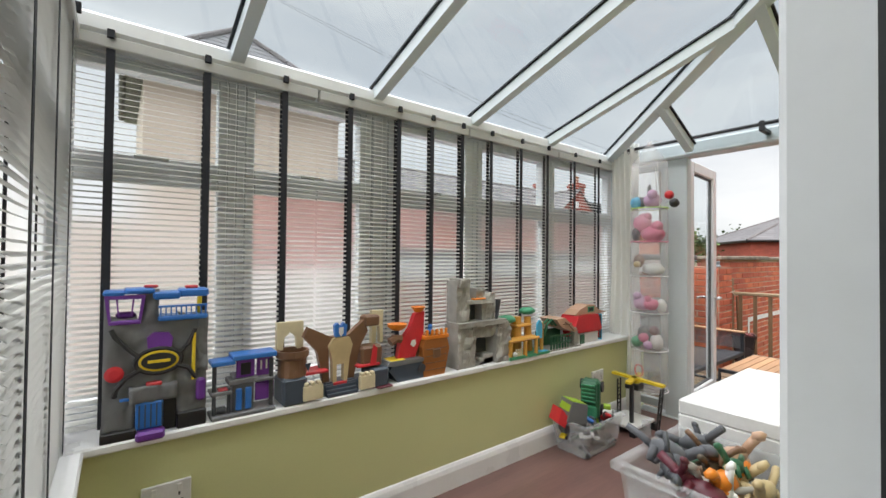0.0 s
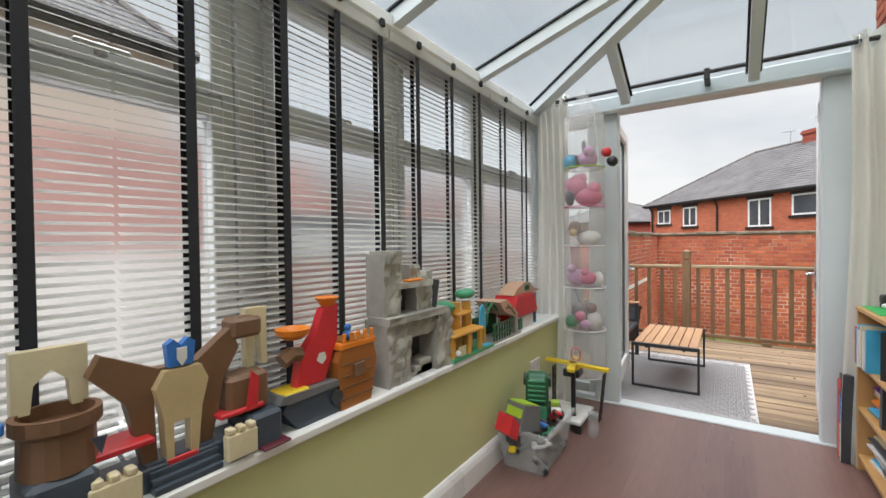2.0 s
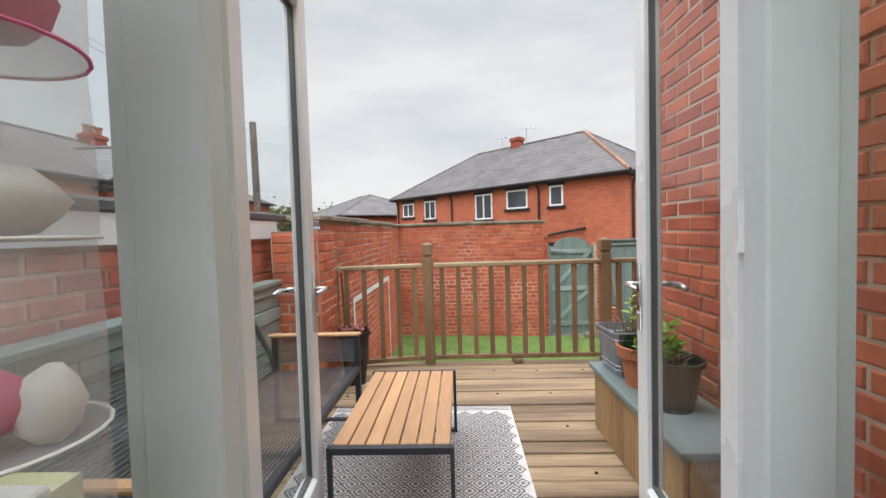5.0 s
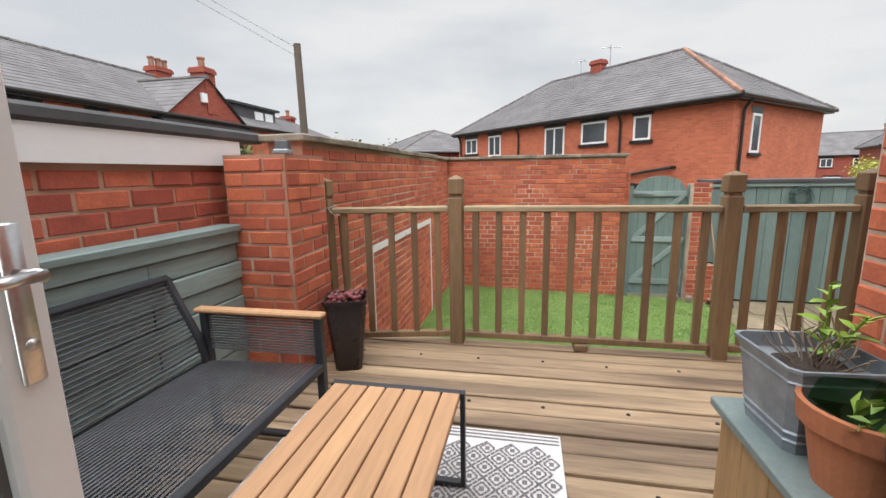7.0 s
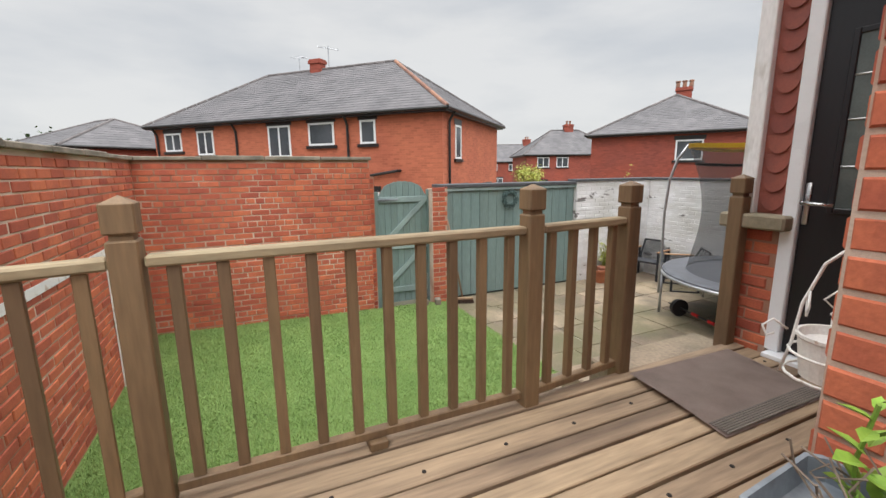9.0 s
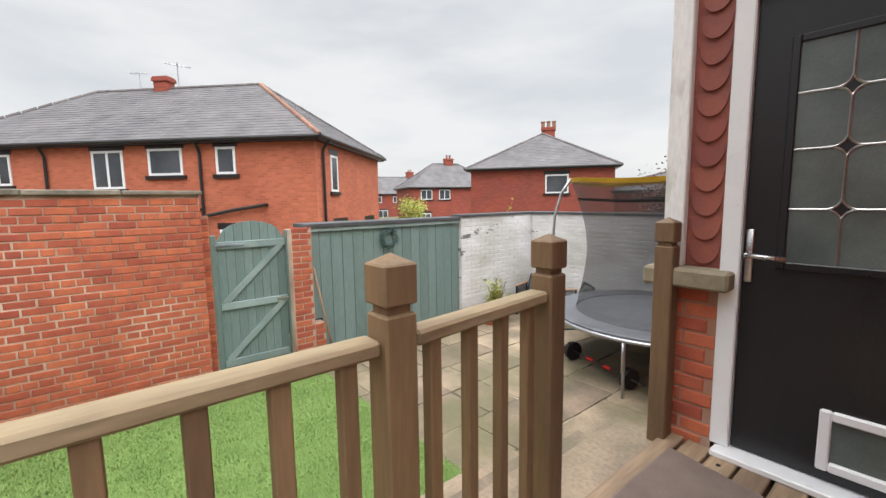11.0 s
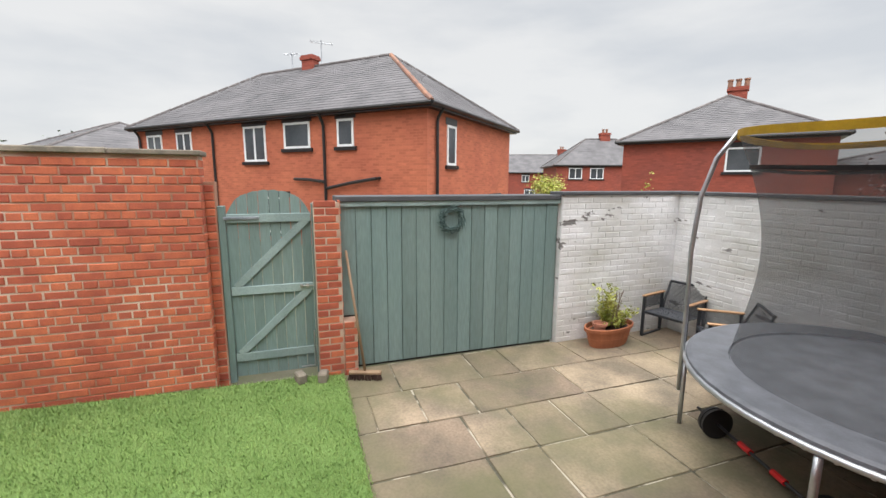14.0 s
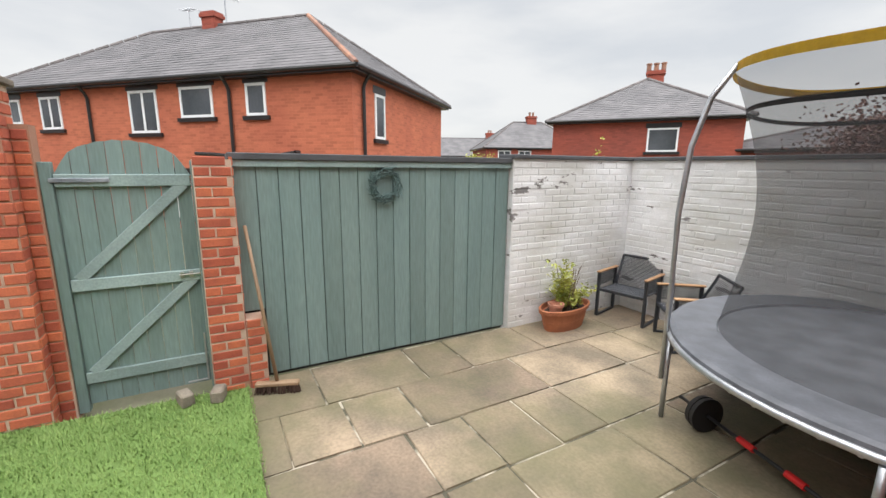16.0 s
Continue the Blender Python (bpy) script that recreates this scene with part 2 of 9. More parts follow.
flaking(M["white_brick"], (0.52, 0.52, 0.49), 0.9, 0.42, 0.3)
flaking(M["white_joint"], (0.56, 0.56, 0.53), 0.9, 0.42, 0.3)
flaking(M["white_brick"], (0.20, 0.19, 0.19), 2.3, 0.64)
flaking(M["white_joint"], (0.20, 0.19, 0.19), 2.3, 0.63)
flaking(M["flag"], (0.125, 0.125, 0.06), 0.55, 0.44, 0.24)


# ---- mesh helpers ----
def box(bm, x0, y0, z0, x1, y1, z1, bevel=0.0, m=None):
    vs = [bm.verts.new((x, y, z)) for x in (x0, x1) for y in (y0, y1) for z in (z0, z1)]
    fs = [bm.faces.new([vs[i] for i in q]) for q in ((0, 1, 3, 2), (4, 6, 7, 5), (0, 4, 5, 1), (2, 3, 7, 6), (0, 2, 6, 4), (1, 5, 7, 3))]
    if bevel:
        es = list({e for f in fs for e in f.edges})
        r = bmesh.ops.bevel(bm, geom=es, offset=bevel, segments=1, affect="EDGES", profile=0.5)
        vs = list({v for f in r["faces"] for v in f.verts} | {v for v in vs if v.is_valid})
    if m is not None:
        bmesh.ops.transform(bm, matrix=m, verts=vs)
    return vs


def cyl(bm, p0, p1, r0, r1=None, seg=12, caps=True):
    """A round bar between two points."""
    p0, p1 = Vector(p0), Vector(p1)
    r1 = r0 if r1 is None else r1
    q = (p1 - p0).to_track_quat("Z", "Y")
    rings = []
    for p, r in ((p0, r0), (p1, r1)):
        rings.append([bm.verts.new(p + q @ Vector((r * math.cos(2 * math.pi * k / seg), r * math.sin(2 * math.pi * k / seg), 0))) for k in range(seg)])
    for k in range(seg):
        bm.faces.new((rings[0][k], rings[0][(k + 1) % seg], rings[1][(k + 1) % seg], rings[1][k]))
    if caps:
        bm.faces.new(rings[0][::-1])
        bm.faces.new(rings[1])
    return rings[0] + rings[1]


def tube(bm, pts, r, seg=8, closed=False):
    """A round bar along a bent line."""
    pts = [Vector(p) for p in pts]
    n = len(pts)
    rings = []
    for i, p in enumerate(pts):
        a = pts[(i - 1) % n] if closed or i else p
        b = pts[(i + 1) % n] if closed or i < n - 1 else p
        q = (b - a).to_track_quat("Z", "Y")
        rings.append([bm.verts.new(p + q @ Vector((r * math.cos(2 * math.pi * k / seg), r * math.sin(2 * math.pi * k / seg), 0))) for k in range(seg)])
    for i in range(n if closed else n - 1):
        a, b = rings[i], rings[(i + 1) % n]
        off = min(range(seg), key=lambda s: (a[0].co - b[s].co).length)
        for k in range(seg):
            bm.faces.new((a[k], a[(k + 1) % seg], b[(k + 1 + off) % seg], b[(k + off) % seg]))
    if not closed:
        bm.faces.new(rings[0][::-1])
        bm.faces.new(rings[-1])


def lathe(bm, profile, at=(0, 0, 0), seg=20, sx=1.0, sy=1.0):
    """A turned shape from (radius, height) pairs."""
    at = Vector(at)
    rings = [[bm.verts.new(at + Vector((sx * r * math.cos(2 * math.pi * k / seg), sy * r * math.sin(2 * math.pi * k / seg), z))) for k in range(seg)] for r, z in profile]
    for a, b in zip(rings, rings[1:]):
        for k in range(seg):
            bm.faces.new((a[k], a[(k + 1) % seg], b[(k + 1) % seg], b[k]))
    if profile[0][0] > 1e-4:
        bm.faces.new(rings[0][::-1])
    if profile[-1][0] > 1e-4:
        bm.faces.new(rings[-1])
    return [v for r in rings for v in r]


def prism(bm, poly, d, m=None):
    """A flat outline (x, z) given the thickness d along y."""
    a = [bm.verts.new((x, 0, z)) for x, z in poly]
    b = [bm.verts.new((x, d, z)) for x, z in poly]
    bm.faces.new(a)
    bm.faces.new(b[::-1])
    for k in range(len(poly)):
        bm.faces.new((a[k], b[k], b[(k + 1) % len(poly)], a[(k + 1) % len(poly)]))
    if m is not None:
        bmesh.ops.transform(bm, matrix=m, verts=a + b)
    return a + b


def blob(bm, at, r, sub=2, squash=(1, 1, 1), rough=0.2, seed=0.0):
    """An uneven rounded lump."""
    g = bmesh.ops.create_icosphere(bm, subdivisions=sub, radius=1.0)
    for v in g["verts"]:
        k = 1 + rough * noise.noise(v.co * 1.7 + Vector((seed * 3.1, seed * 1.7, seed)))
        v.co = Vector(at) + Vector((v.co.x * squash[0], v.co.y * squash[1], v.co.z * squash[2])) * r * k
    return g["verts"]


def done(bm, name, material, smooth=False):
    bmesh.ops.recalc_face_normals(bm, faces=bm.faces[:])
    me = bpy.data.meshes.new(name)
    bm.to_mesh(me)
    bm.free()
    me.materials.append(material)
    if smooth:
        me.shade_smooth()
    return me


def part(name, bm, material, parent=None, label="", smooth=False):
    ob = new(name, done(bm, name, material, smooth))
    if parent is not None:
        ob.parent = parent
    return tagged(ob, label)


def thing(name, at=(0, 0, 0), label="", category="", group="", kind="", turn=0.0):
    ob = new(name)
    ob.empty_display_size = 0.1
    ob.matrix_basis = pose(*at, 0, 0, turn)
    return tagged(ob, label, category, group, kind)


def B():
    return bmesh.new()


def slab(name, x0, y0, z0, x1, y1, z1, material, label="", category="", kind="structure", parent=None, bevel=0.0):
    bm = B()
    box(bm, x0, y0, z0, x1, y1, z1, bevel)
    ob = part(name, bm, material, parent)
    return tagged(ob, label, category, "", kind) if parent is None else ob


# ---- coursed brick ----
BRICKS = {}


def brick_mesh(length, h, proud, material):
    key = (round(length, 2), h, proud, material.name)
    if key not in BRICKS:
        c, L, g = 0.005, key[0], 0.02
        x0, x1, z0, z1 = 0.0, L, 0.0, h
        vs = [(x0, 0, z0), (x1, 0, z0), (x1, 0, z1), (x0, 0, z1), (x0 + c, -proud, z0 + c), (x1 - c, -proud, z0 + c), (x1 - c, -proud, z1 - c), (x0 + c, -proud, z1 - c)]
        vs += [(x0, g, z0), (x1, g, z0), (x1, g, z1), (x0, g, z1)]
        fs = [(4, 5, 6, 7), (0, 1, 5, 4), (1, 2, 6, 5), (2, 3, 7, 6), (3, 0, 4, 7), (8, 9, 1, 0), (9, 10, 2, 1), (10, 11, 3, 2), (11, 8, 0, 3)]
        me = bpy.data.meshes.new("brick")
        me.from_pydata(vs, [], fs)
        me.materials.append(material)
        BRICKS[key] = me
    return BRICKS[key]


def bricks(parent, face, length, height, near, one, run, limit=300, course=0.075, hide=None, proud=0.006, header_every=0, seed=1):
    """Bricks on a wall's face. face: pose whose x runs along the wall, z up and -y out of it. The `limit` bricks nearest to `near` are pieces, the rest one run."""
    rnd = random.Random(seed)
    rows, spots = int(round(height / course)), []
    for r in range(rows):
        head = header_every and r % header_every == header_every - 1
        step = 0.1125 if head else 0.225
        x = -step / 2 if r % 2 else 0.0
        while x < length - 0.02:
            a, b = max(x, 0.0) + 0.006, min(x + step, length) - 0.006
            if b - a > 0.03 and not (hide and hide(a, b, r * course)):
                spots.append((a, b - a, r * course + 0.006))
            x += step
    inv = face.inverted() @ Vector(near)
    spots.sort(key=lambda s: (s[0] - inv.x) ** 2 + (s[2] - inv.z) ** 2)
    h = course - 0.012
    for a, w, z in spots[:limit]:
        ob = new("brick", brick_mesh(w, h, proud, one))
        ob.parent = parent
        ob.matrix_basis = face @ pose(a + rnd.uniform(-0.002, 0.002), rnd.uniform(-0.004, 0.003), z, rnd.uniform(-0.6, 0.6), rnd.uniform(-0.4, 0.4), rnd.uniform(-0.5, 0.5))
    vs, fs = [], []
    for a, w, z in spots[limit:]:
        o, k, c = rnd.uniform(-0.004, 0.003), len(vs), 0.005
        y1 = -proud + o
        vs += [(a, 0.01, z), (a + w, 0.01, z), (a + w, 0.01, z + h), (a, 0.01, z + h), (a + c, y1, z + c), (a + w - c, y1, z + c), (a + w - c, y1, z + h - c), (a + c, y1, z + h - c)]
        fs += [(k + 4, k + 5, k + 6, k + 7), (k, k + 1, k + 5, k + 4), (k + 1, k + 2, k + 6, k + 5), (k + 2, k + 3, k + 7, k + 6), (k + 3, k, k + 4, k + 7)]
    if vs:
        me = bpy.data.meshes.new("brick_run")
        me.from_pydata([face @ Vector(v) for v in vs], [], fs)
        me.materials.append(run)
        ob = new("brick_run", me)
        ob.parent = parent
        tagged(ob, kind="stuff")


# ---- measures of the place ----
DECK, FLOOR, SILL, HEAD, DOORX = 0.965, 1.07, 1.68, 3.05, 4.94
WALLY = 2.50      # yard side of the boundary wall
GATEX = 12.27     # yard side of the gate wall
GX_BACK = 12.39   # set-back brickwork at the gate post
HOUSEY = 0.20     # house brick face beside the deck
PORCHY = -1.68    # face of the porch with the back door

# ---- ground ----
bm = B()
box(bm, -400, -400, -0.6, 800, 400, -0.03)
tagged(part("ground", bm, M["earth"]), "dull brown-green ground reaching to the horizon", "ground", "", "structure")

# ---- conservatory shell ----
floor = slab("floor", 1.2, -1.5, 0.2, 4.99, 2.62, FLOOR - 0.012, M["vinyl"], "dark brown wood laminate floor of the conservatory", "floor")
for k in range(17):
    x0 = 1.25
    y0 = 0.20 + k * 0.125
    for i in range(4):
        a = x0 + i * 1.22 - (k % 3) * 0.4
        b = min(a + 1.2197, 4.90)
        a = max(a, 1.25)
        if b - a > 0.05:
            slab("floor_plank", a, y0, FLOOR - 0.012, b, y0 + 0.1247, FLOOR, M["vinyl"], parent=floor)
wall_n = slab("wall_north", 1.2, 2.17, 0.0, 4.99, 2.47, SILL - 0.03, M["plaster"], "low lime green painted wall under the windows", "wall")
slab("wall_west", 1.15, 0.30, 0.0, 1.44, 2.17, SILL - 0.03, M["plaster"], "low lime green painted return wall", "wall")
bm = B()
box(bm, 1.28, 2.145, SILL - 0.03, 4.90, 2.42, SILL, 0.006)
tagged(part("window_sill_north", bm, M["gloss"]), "long white painted window sill with toys on it", "window sill", "", "structure")
bm = B()
box(bm, 1.28, 0.30, SILL - 0.03, 1.46, 2.14, SILL, 0.006)
tagged(part("window_sill_west", bm, M["gloss"]), "white painted window sill on the low return wall", "window sill", "", "structure")


def skirting(name, m, length):
    bm = B()
    prism(bm, [(0, 0), (0.018, 0), (0.018, 0.09), (0.013, 0.112), (0.006, 0.125), (0, 0.13)], length)
    ob = part(name, bm, M["gloss"])
    ob.matrix_basis = m
    return tagged(ob, "white gloss skirting board with a moulded top", "baseboard", "", "structure")


skirting("baseboard_north", Matrix.Translation((1.44, 2.17, FLOOR)) @ pose(0, 0, 0, 0, 0, -90), 3.46)

# house wall on the conservatory's south side: doorway to the house at the west end
south = slab("wall_south", 2.05, -0.05, 0.0, 4.90, 0.30, 4.2, M["plaster"], "lime green painted house wall", "wall")
slab("wall_south_over_doorway", 1.0, -0.05, 3.15, 2.05, 0.30, 4.2, M["plaster"], "lime green wall over the doorway to the house", "wall")
slab("wall_south_end", 0.9, -0.05, 0.0, 1.15, 0.30, 4.2, M["plaster"], "lime green painted wall beside the doorway", "wall")
skirting("baseboard_south", Matrix.Translation((4.90, 0.30, FLOOR)) @ pose(0, 0, 0, 0, 0, 90), 2.85)
# plain room behind the doorway
slab("wall_back_room", 0.9, -1.6, 0.2, 2.4, -1.5, 3.4, M["plaster"], "plain wall of the room behind the doorway", "wall")
slab("wall_back_room_side", 2.3, -1.5, 0.2, 2.4, -0.05, 3.4, M["plaster"], "plain side wall of the back room", "wall")
slab("wall_back_room_west", 0.9, -1.5, 0.2, 1.0, -0.05, 3.4, M["plaster"], "plain side wall of the back room", "wall")
slab("ceiling_back_room", 0.9, -1.6, 3.4, 2.4, -0.05, 3.5, M["gloss"], "plain white ceiling of the back room", "ceiling")

# inner door leaf at the doorway, seen edge on
leaf = thing("door_1", (1.93, 0.30, FLOOR), "white plastic door panel standing open at the doorway", "door", kind="structure")
bm = B()
box(bm, 0.0, 0.0, 0.01, 0.065, 0.235, 2.06, 0.006)
part("door_panel", bm, M["upvc"], leaf)
bm = B()
box(bm, -0.004, 0.155, 0.01, 0.0, 0.180, 2.06)
part("door_seal", bm, M["seal"], leaf)


def window_bay(name, a, b, face, label, fan=True, frost=True):
    """A plastic window unit between a and b along the wall: frame, transom, sashes and panes. face: pose, x along the wall, y outwards."""
    w = thing(name, (0, 0, 0), label, "window", kind="structure")
    w.matrix_basis = face
    z0, z1, t = SILL, HEAD, 0.035
    tr0, tr1 = 2.59, 2.62
    bm = B()
    for q in ((a, 0, z0, a + t, 0.07, z1), (b - t, 0, z0, b, 0.07, z1), (a + t, 0, z0, b - t, 0.07, z0 + 0.045), (a + t, 0, z1 - 0.045, b - t, 0.07, z1), (a + t, 0.003, tr0, b - t, 0.067, tr1)):
        box(bm, *q, 0.004)
    part("window_frame", bm, M["upvc"], w)
    for nm, lo, hi, mt in (("pane", z0 + 0.045, tr0, M["frosted"] if frost else M["glass"]), ("fanlight", tr1, z1 - 0.045, M["glass"])):
        bm = B()
        s = 0.036
        for q in ((a + t, lo, a + t + s, hi), (b - t - s, lo, b - t, hi), (a + t + s, lo, b - t - s, lo + s), (a + t + s, hi - s, b - t - s, hi)):
            box(bm, q[0], -0.012, q[1], q[2], 0.05, q[3], 0.004)
        sash = part("sash", bm, M["upvc"], w)
        bm = B()
        box(bm, a + t + s, 0.022, lo + s, b - t - s, 0.028, hi - s)
        p = part(nm, bm, mt, sash)
        p.visible_shadow = False
        if nm == "fanlight":
            bm = B()
            c = (a + b) / 2
            box(bm, c - 0.012, -0.03, lo + 0.012, c + 0.012, -0.012, lo + 0.04, 0.003)
            box(bm, c - 0.055, -0.038, lo + 0.02, c + 0.055, -0.026, lo + 0.036, 0.004)
            part("window_handle", bm, M["steel"], sash)
    return w


NORTH = pose(0, 2.395, 0)
BAYS = [(1.33, 1.925), (1.925, 2.57), (2.63, 3.28), (3.28, 4.01), (4.01, 4.87)]
for i, (a, b) in enumerate(BAYS):
    window_bay(f"window_{i + 1}", a, b, NORTH, "white plastic window with frosted pane and clear fanlight behind a blind")
WEST = pose(1.33, 0.30, 0, 0, 0, 90)
window_bay("window_6", 0.0, 1.0, WEST, "white plastic end window behind a blind", frost=True)
window_bay("window_7", 1.0, 2.09, WEST, "white plastic end window behind a blind", frost=True)
bm = B()
box(bm, 2.571, 2.38, SILL, 2.629, 2.475, HEAD, 0.006)
tagged(part("window_post", bm, M["upvc"]), "wide white plastic post between two window units", "post", "", "structure")
bm = B()
box(bm, 1.27, 2.385, SILL, 1.34, 2.47, HEAD, 0.006)
tagged(part("corner_post", bm, M["upvc"]), "white plastic corner post of the conservatory", "post", "", "structure")

# door wall: frame of the french doors, side lights, head
head = thing("door_frame", (0, 0, 0), "white plastic frame of the open double doors with narrow side lights", "door frame", kind="structure")
bm = B()
for q in ((DOORX - 0.035, 1.80, FLOOR, DOORX + 0.035, 1.96, HEAD), (DOORX - 0.035, 0.64, FLOOR, DOORX + 0.035, 0.77, HEAD), (DOORX - 0.035, 2.385, FLOOR, DOORX + 0.035, 2.46, HEAD), (DOORX - 0.035, 0.30, FLOOR, DOORX + 0.035, 0.345, HEAD)):
    box(bm, *q, 0.006)
part("jamb", bm, M["upvc_shaded"], head)
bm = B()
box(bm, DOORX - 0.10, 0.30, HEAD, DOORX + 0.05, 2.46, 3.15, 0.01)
part("lintel", bm, M["upvc_shaded"], head)
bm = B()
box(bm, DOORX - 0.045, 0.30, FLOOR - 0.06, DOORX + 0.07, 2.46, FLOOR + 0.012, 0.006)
part("threshold", bm, M["upvc_shaded"], head)
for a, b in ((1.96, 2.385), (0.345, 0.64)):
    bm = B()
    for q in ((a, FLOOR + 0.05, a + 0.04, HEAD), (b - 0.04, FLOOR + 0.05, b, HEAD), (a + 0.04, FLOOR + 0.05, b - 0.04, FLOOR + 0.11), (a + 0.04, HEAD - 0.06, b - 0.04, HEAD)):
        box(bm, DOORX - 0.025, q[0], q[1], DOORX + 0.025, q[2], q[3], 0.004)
    part("side_light_frame", bm, M["upvc_shaded"], head)
    bm = B()
    box(bm, DOORX - 0.003, a + 0.04, FLOOR + 0.11, DOORX + 0.003, b - 0.04, HEAD - 0.06)
    p = part("pane", bm, M["glass"], head)
    p.visible_shadow = False


def french_leaf(name, y, side):
    """A door leaf swung out square to the frame; side +1 has its room face towards +y."""
    d = thing(name, (DOORX + 0.045, y, FLOOR + 0.045), "white plastic glazed door swung open over the deck", "door", kind="structure")
    w, h, t = 0.67, 1.95, 0.06
    bm = B()
    for q in ((0, 0, 0.085, h), (w - 0.085, 0, w, h), (0.085, 0, w - 0.085, 0.13), (0.085, h - 0.085, w - 0.085, h)):
        box(bm, q[0], -t / 2, q[1], q[2], t / 2, q[3], 0.008)
    part("door_leaf_frame", bm, M["upvc"], d)
    bm = B()
    for q in ((0.085, 0.13, 0.097, h - 0.085), (w - 0.097, 0.13, w - 0.085, h - 0.085), (0.097, 0.13, w - 0.097, 0.142), (0.097, h - 0.097, w - 0.097, h - 0.085)):
        box(bm, q[0], -0.009, q[1], q[2], 0.009, q[3])
    part("glazing_seal", bm, M["grey_seal"], d)
    bm = B()
    box(bm, 0.097, -0.006, 0.142, w - 0.097, 0.006, h - 0.097)
    p = part("pane", bm, M["glass"], d)
    p.visible_shadow = False
    bm = B()
    for s in (-1, 1):
        box(bm, w - 0.060, s * (t / 2 + 0.004) - 0.004, 0.67, w - 0.026, s * (t / 2 + 0.004) + 0.004, 0.91, 0.004)
        cyl(bm, (w - 0.043, s * t / 2, 0.835), (w - 0.043, s * (t / 2 + 0.05), 0.835), 0.010)
        tube(bm, [(w - 0.043, s * (t / 2 + 0.045), 0.835), (w - 0.09, s * (t / 2 + 0.052), 0.837), (w - 0.155, s * (t / 2 + 0.045), 0.832)], 0.009)
        cyl(bm, (w - 0.043, s * t / 2, 0.73), (w - 0.043, s * (t / 2 + 0.012), 0.73), 0.009)
    part("door_handle", bm, M["steel"], d, "polished steel lever handle on a long plate", True)
    bm = B()
    for z in (0.22, 0.98, 1.72):
        cyl(bm, (-0.012, side * 0.03, z), (-0.012, side * 0.03, z + 0.10), 0.011)
    part("hinge", bm, M["upvc"], d)
    bm = B()
    box(bm, w - 0.001, -t / 2 + 0.02, 0.05, w + 0.003, t / 2 - 0.02, h - 0.05)
    part("lock_strip", bm, M["steel"], d)
    return d


leaf2 = french_leaf("door_2", 1.868, -1)
leaf2.location.x += 0.075
leaf2.rotation_euler = (0, 0, radians(4.5))
french_leaf("door_3", 0.735, 1).rotation_euler = (0, 0, radians(-6))

# roof: ring beam, bars and glass of a lean-to roof with a hipped end
RAKE = 0.31
def roof_z(y):
    return 3.10 + (2.40 - y) * RAKE


bm = B()
box(bm, 1.20, 2.30, HEAD, DOORX + 0.05, 2.47, 3.12, 0.012)
tagged(part("eaves_beam_north", bm, M["upvc"]), "white plastic eaves beam along the window heads", "eaves beam", "", "structure")
bm = B()
box(bm, 1.24, 0.30, HEAD, 1.40, 2.30, 3.12, 0.012)
tagged(part("eaves_beam_west", bm, M["upvc"]), "white plastic eaves beam over the end window", "eaves beam", "", "structure")
roof = thing("glass_roof", (0, 0, 0), "conservatory roof of clear glass between white glazing bars", "roof", kind="structure")
TOP_Y = 0.45
def bar(p0, p1, w=0.05):
    bm = B()
    p0, p1 = Vector(p0), Vector(p1)
    d = p1 - p0
    side = d.cross(Vector((0, 0, 1))).normalized()
    up = side.cross(d).normalized()
    # bars take the darkened white, as seen against the sky
    for hw, lo, hi, mm, nm in ((w / 2, -0.055, 0.0, M["upvc_shaded"], "glazing_bar"), (w / 2 + 0.012, 0.004, 0.012, M["seal"], "bar_gasket")):
        bm = B()
        vs = []
        for p in (p0, p1):
            for sx, uz in ((-1, lo), (1, lo), (1, hi), (-1, hi)):
                vs.append(bm.verts.new(p + side * sx * hw + up * uz))
        for q in ((0, 1, 2, 3), (7, 6, 5, 4), (0, 4, 5, 1), (1, 5, 6, 2), (2, 6, 7, 3), (3, 7, 4, 0)):
            bm.faces.new([vs[i] for i in q])
        part(nm, bm, mm, roof)


HIPX, HIPY, SKEW = 4.71, 2.33, 0.667
RUN = (HIPY - TOP_Y) * SKEW
bars = [1.33, 1.905, 2.555, 3.21, 3.925]
tops = []
for x in bars:
    top = max(TOP_Y, HIPY - (HIPX - x) / SKEW)
    bar((x, HIPY, roof_z(HIPY)), (x, top, roof_z(top)))
bar((HIPX, HIPY, roof_z(HIPY)), (HIPX - RUN, TOP_Y, roof_z(TOP_Y)), 0.075)
def end_z(x):
    return roof_z(HIPY) + (HIPX - x) * RAKE / SKEW


for y in (1.72, 1.07, 0.47):
    up = HIPX - (HIPY - y) * SKEW
    bar((HIPX + 0.05, y, end_z(HIPX + 0.05)), (up, y, end_z(up)))
bm = B()
box(bm, 1.2, 0.30, roof_z(TOP_Y) - 0.06, HIPX - RUN + 0.06, TOP_Y, roof_z(TOP_Y) + 0.03, 0.01)
part("ridge_beam", bm, M["upvc_shaded"], roof)
def pane(pts, nm="pane"):
    bm = B()
    lo = [bm.verts.new(p) for p in pts]
    hi = [bm.verts.new(Vector(p) + Vector((0, 0, 0.01))) for p in pts]
    bm.faces.new(lo[::-1])
    bm.faces.new(hi)
    for k in range(len(pts)):
        bm.faces.new((lo[k], lo[(k + 1) % len(pts)], hi[(k + 1) % len(pts)], hi[k]))
    p = part(nm, bm, M["roof_glass"], roof)
    p.visible_shadow = False


def north_top(x):
    return max(TOP_Y, HIPY - (HIPX - x) / SKEW)


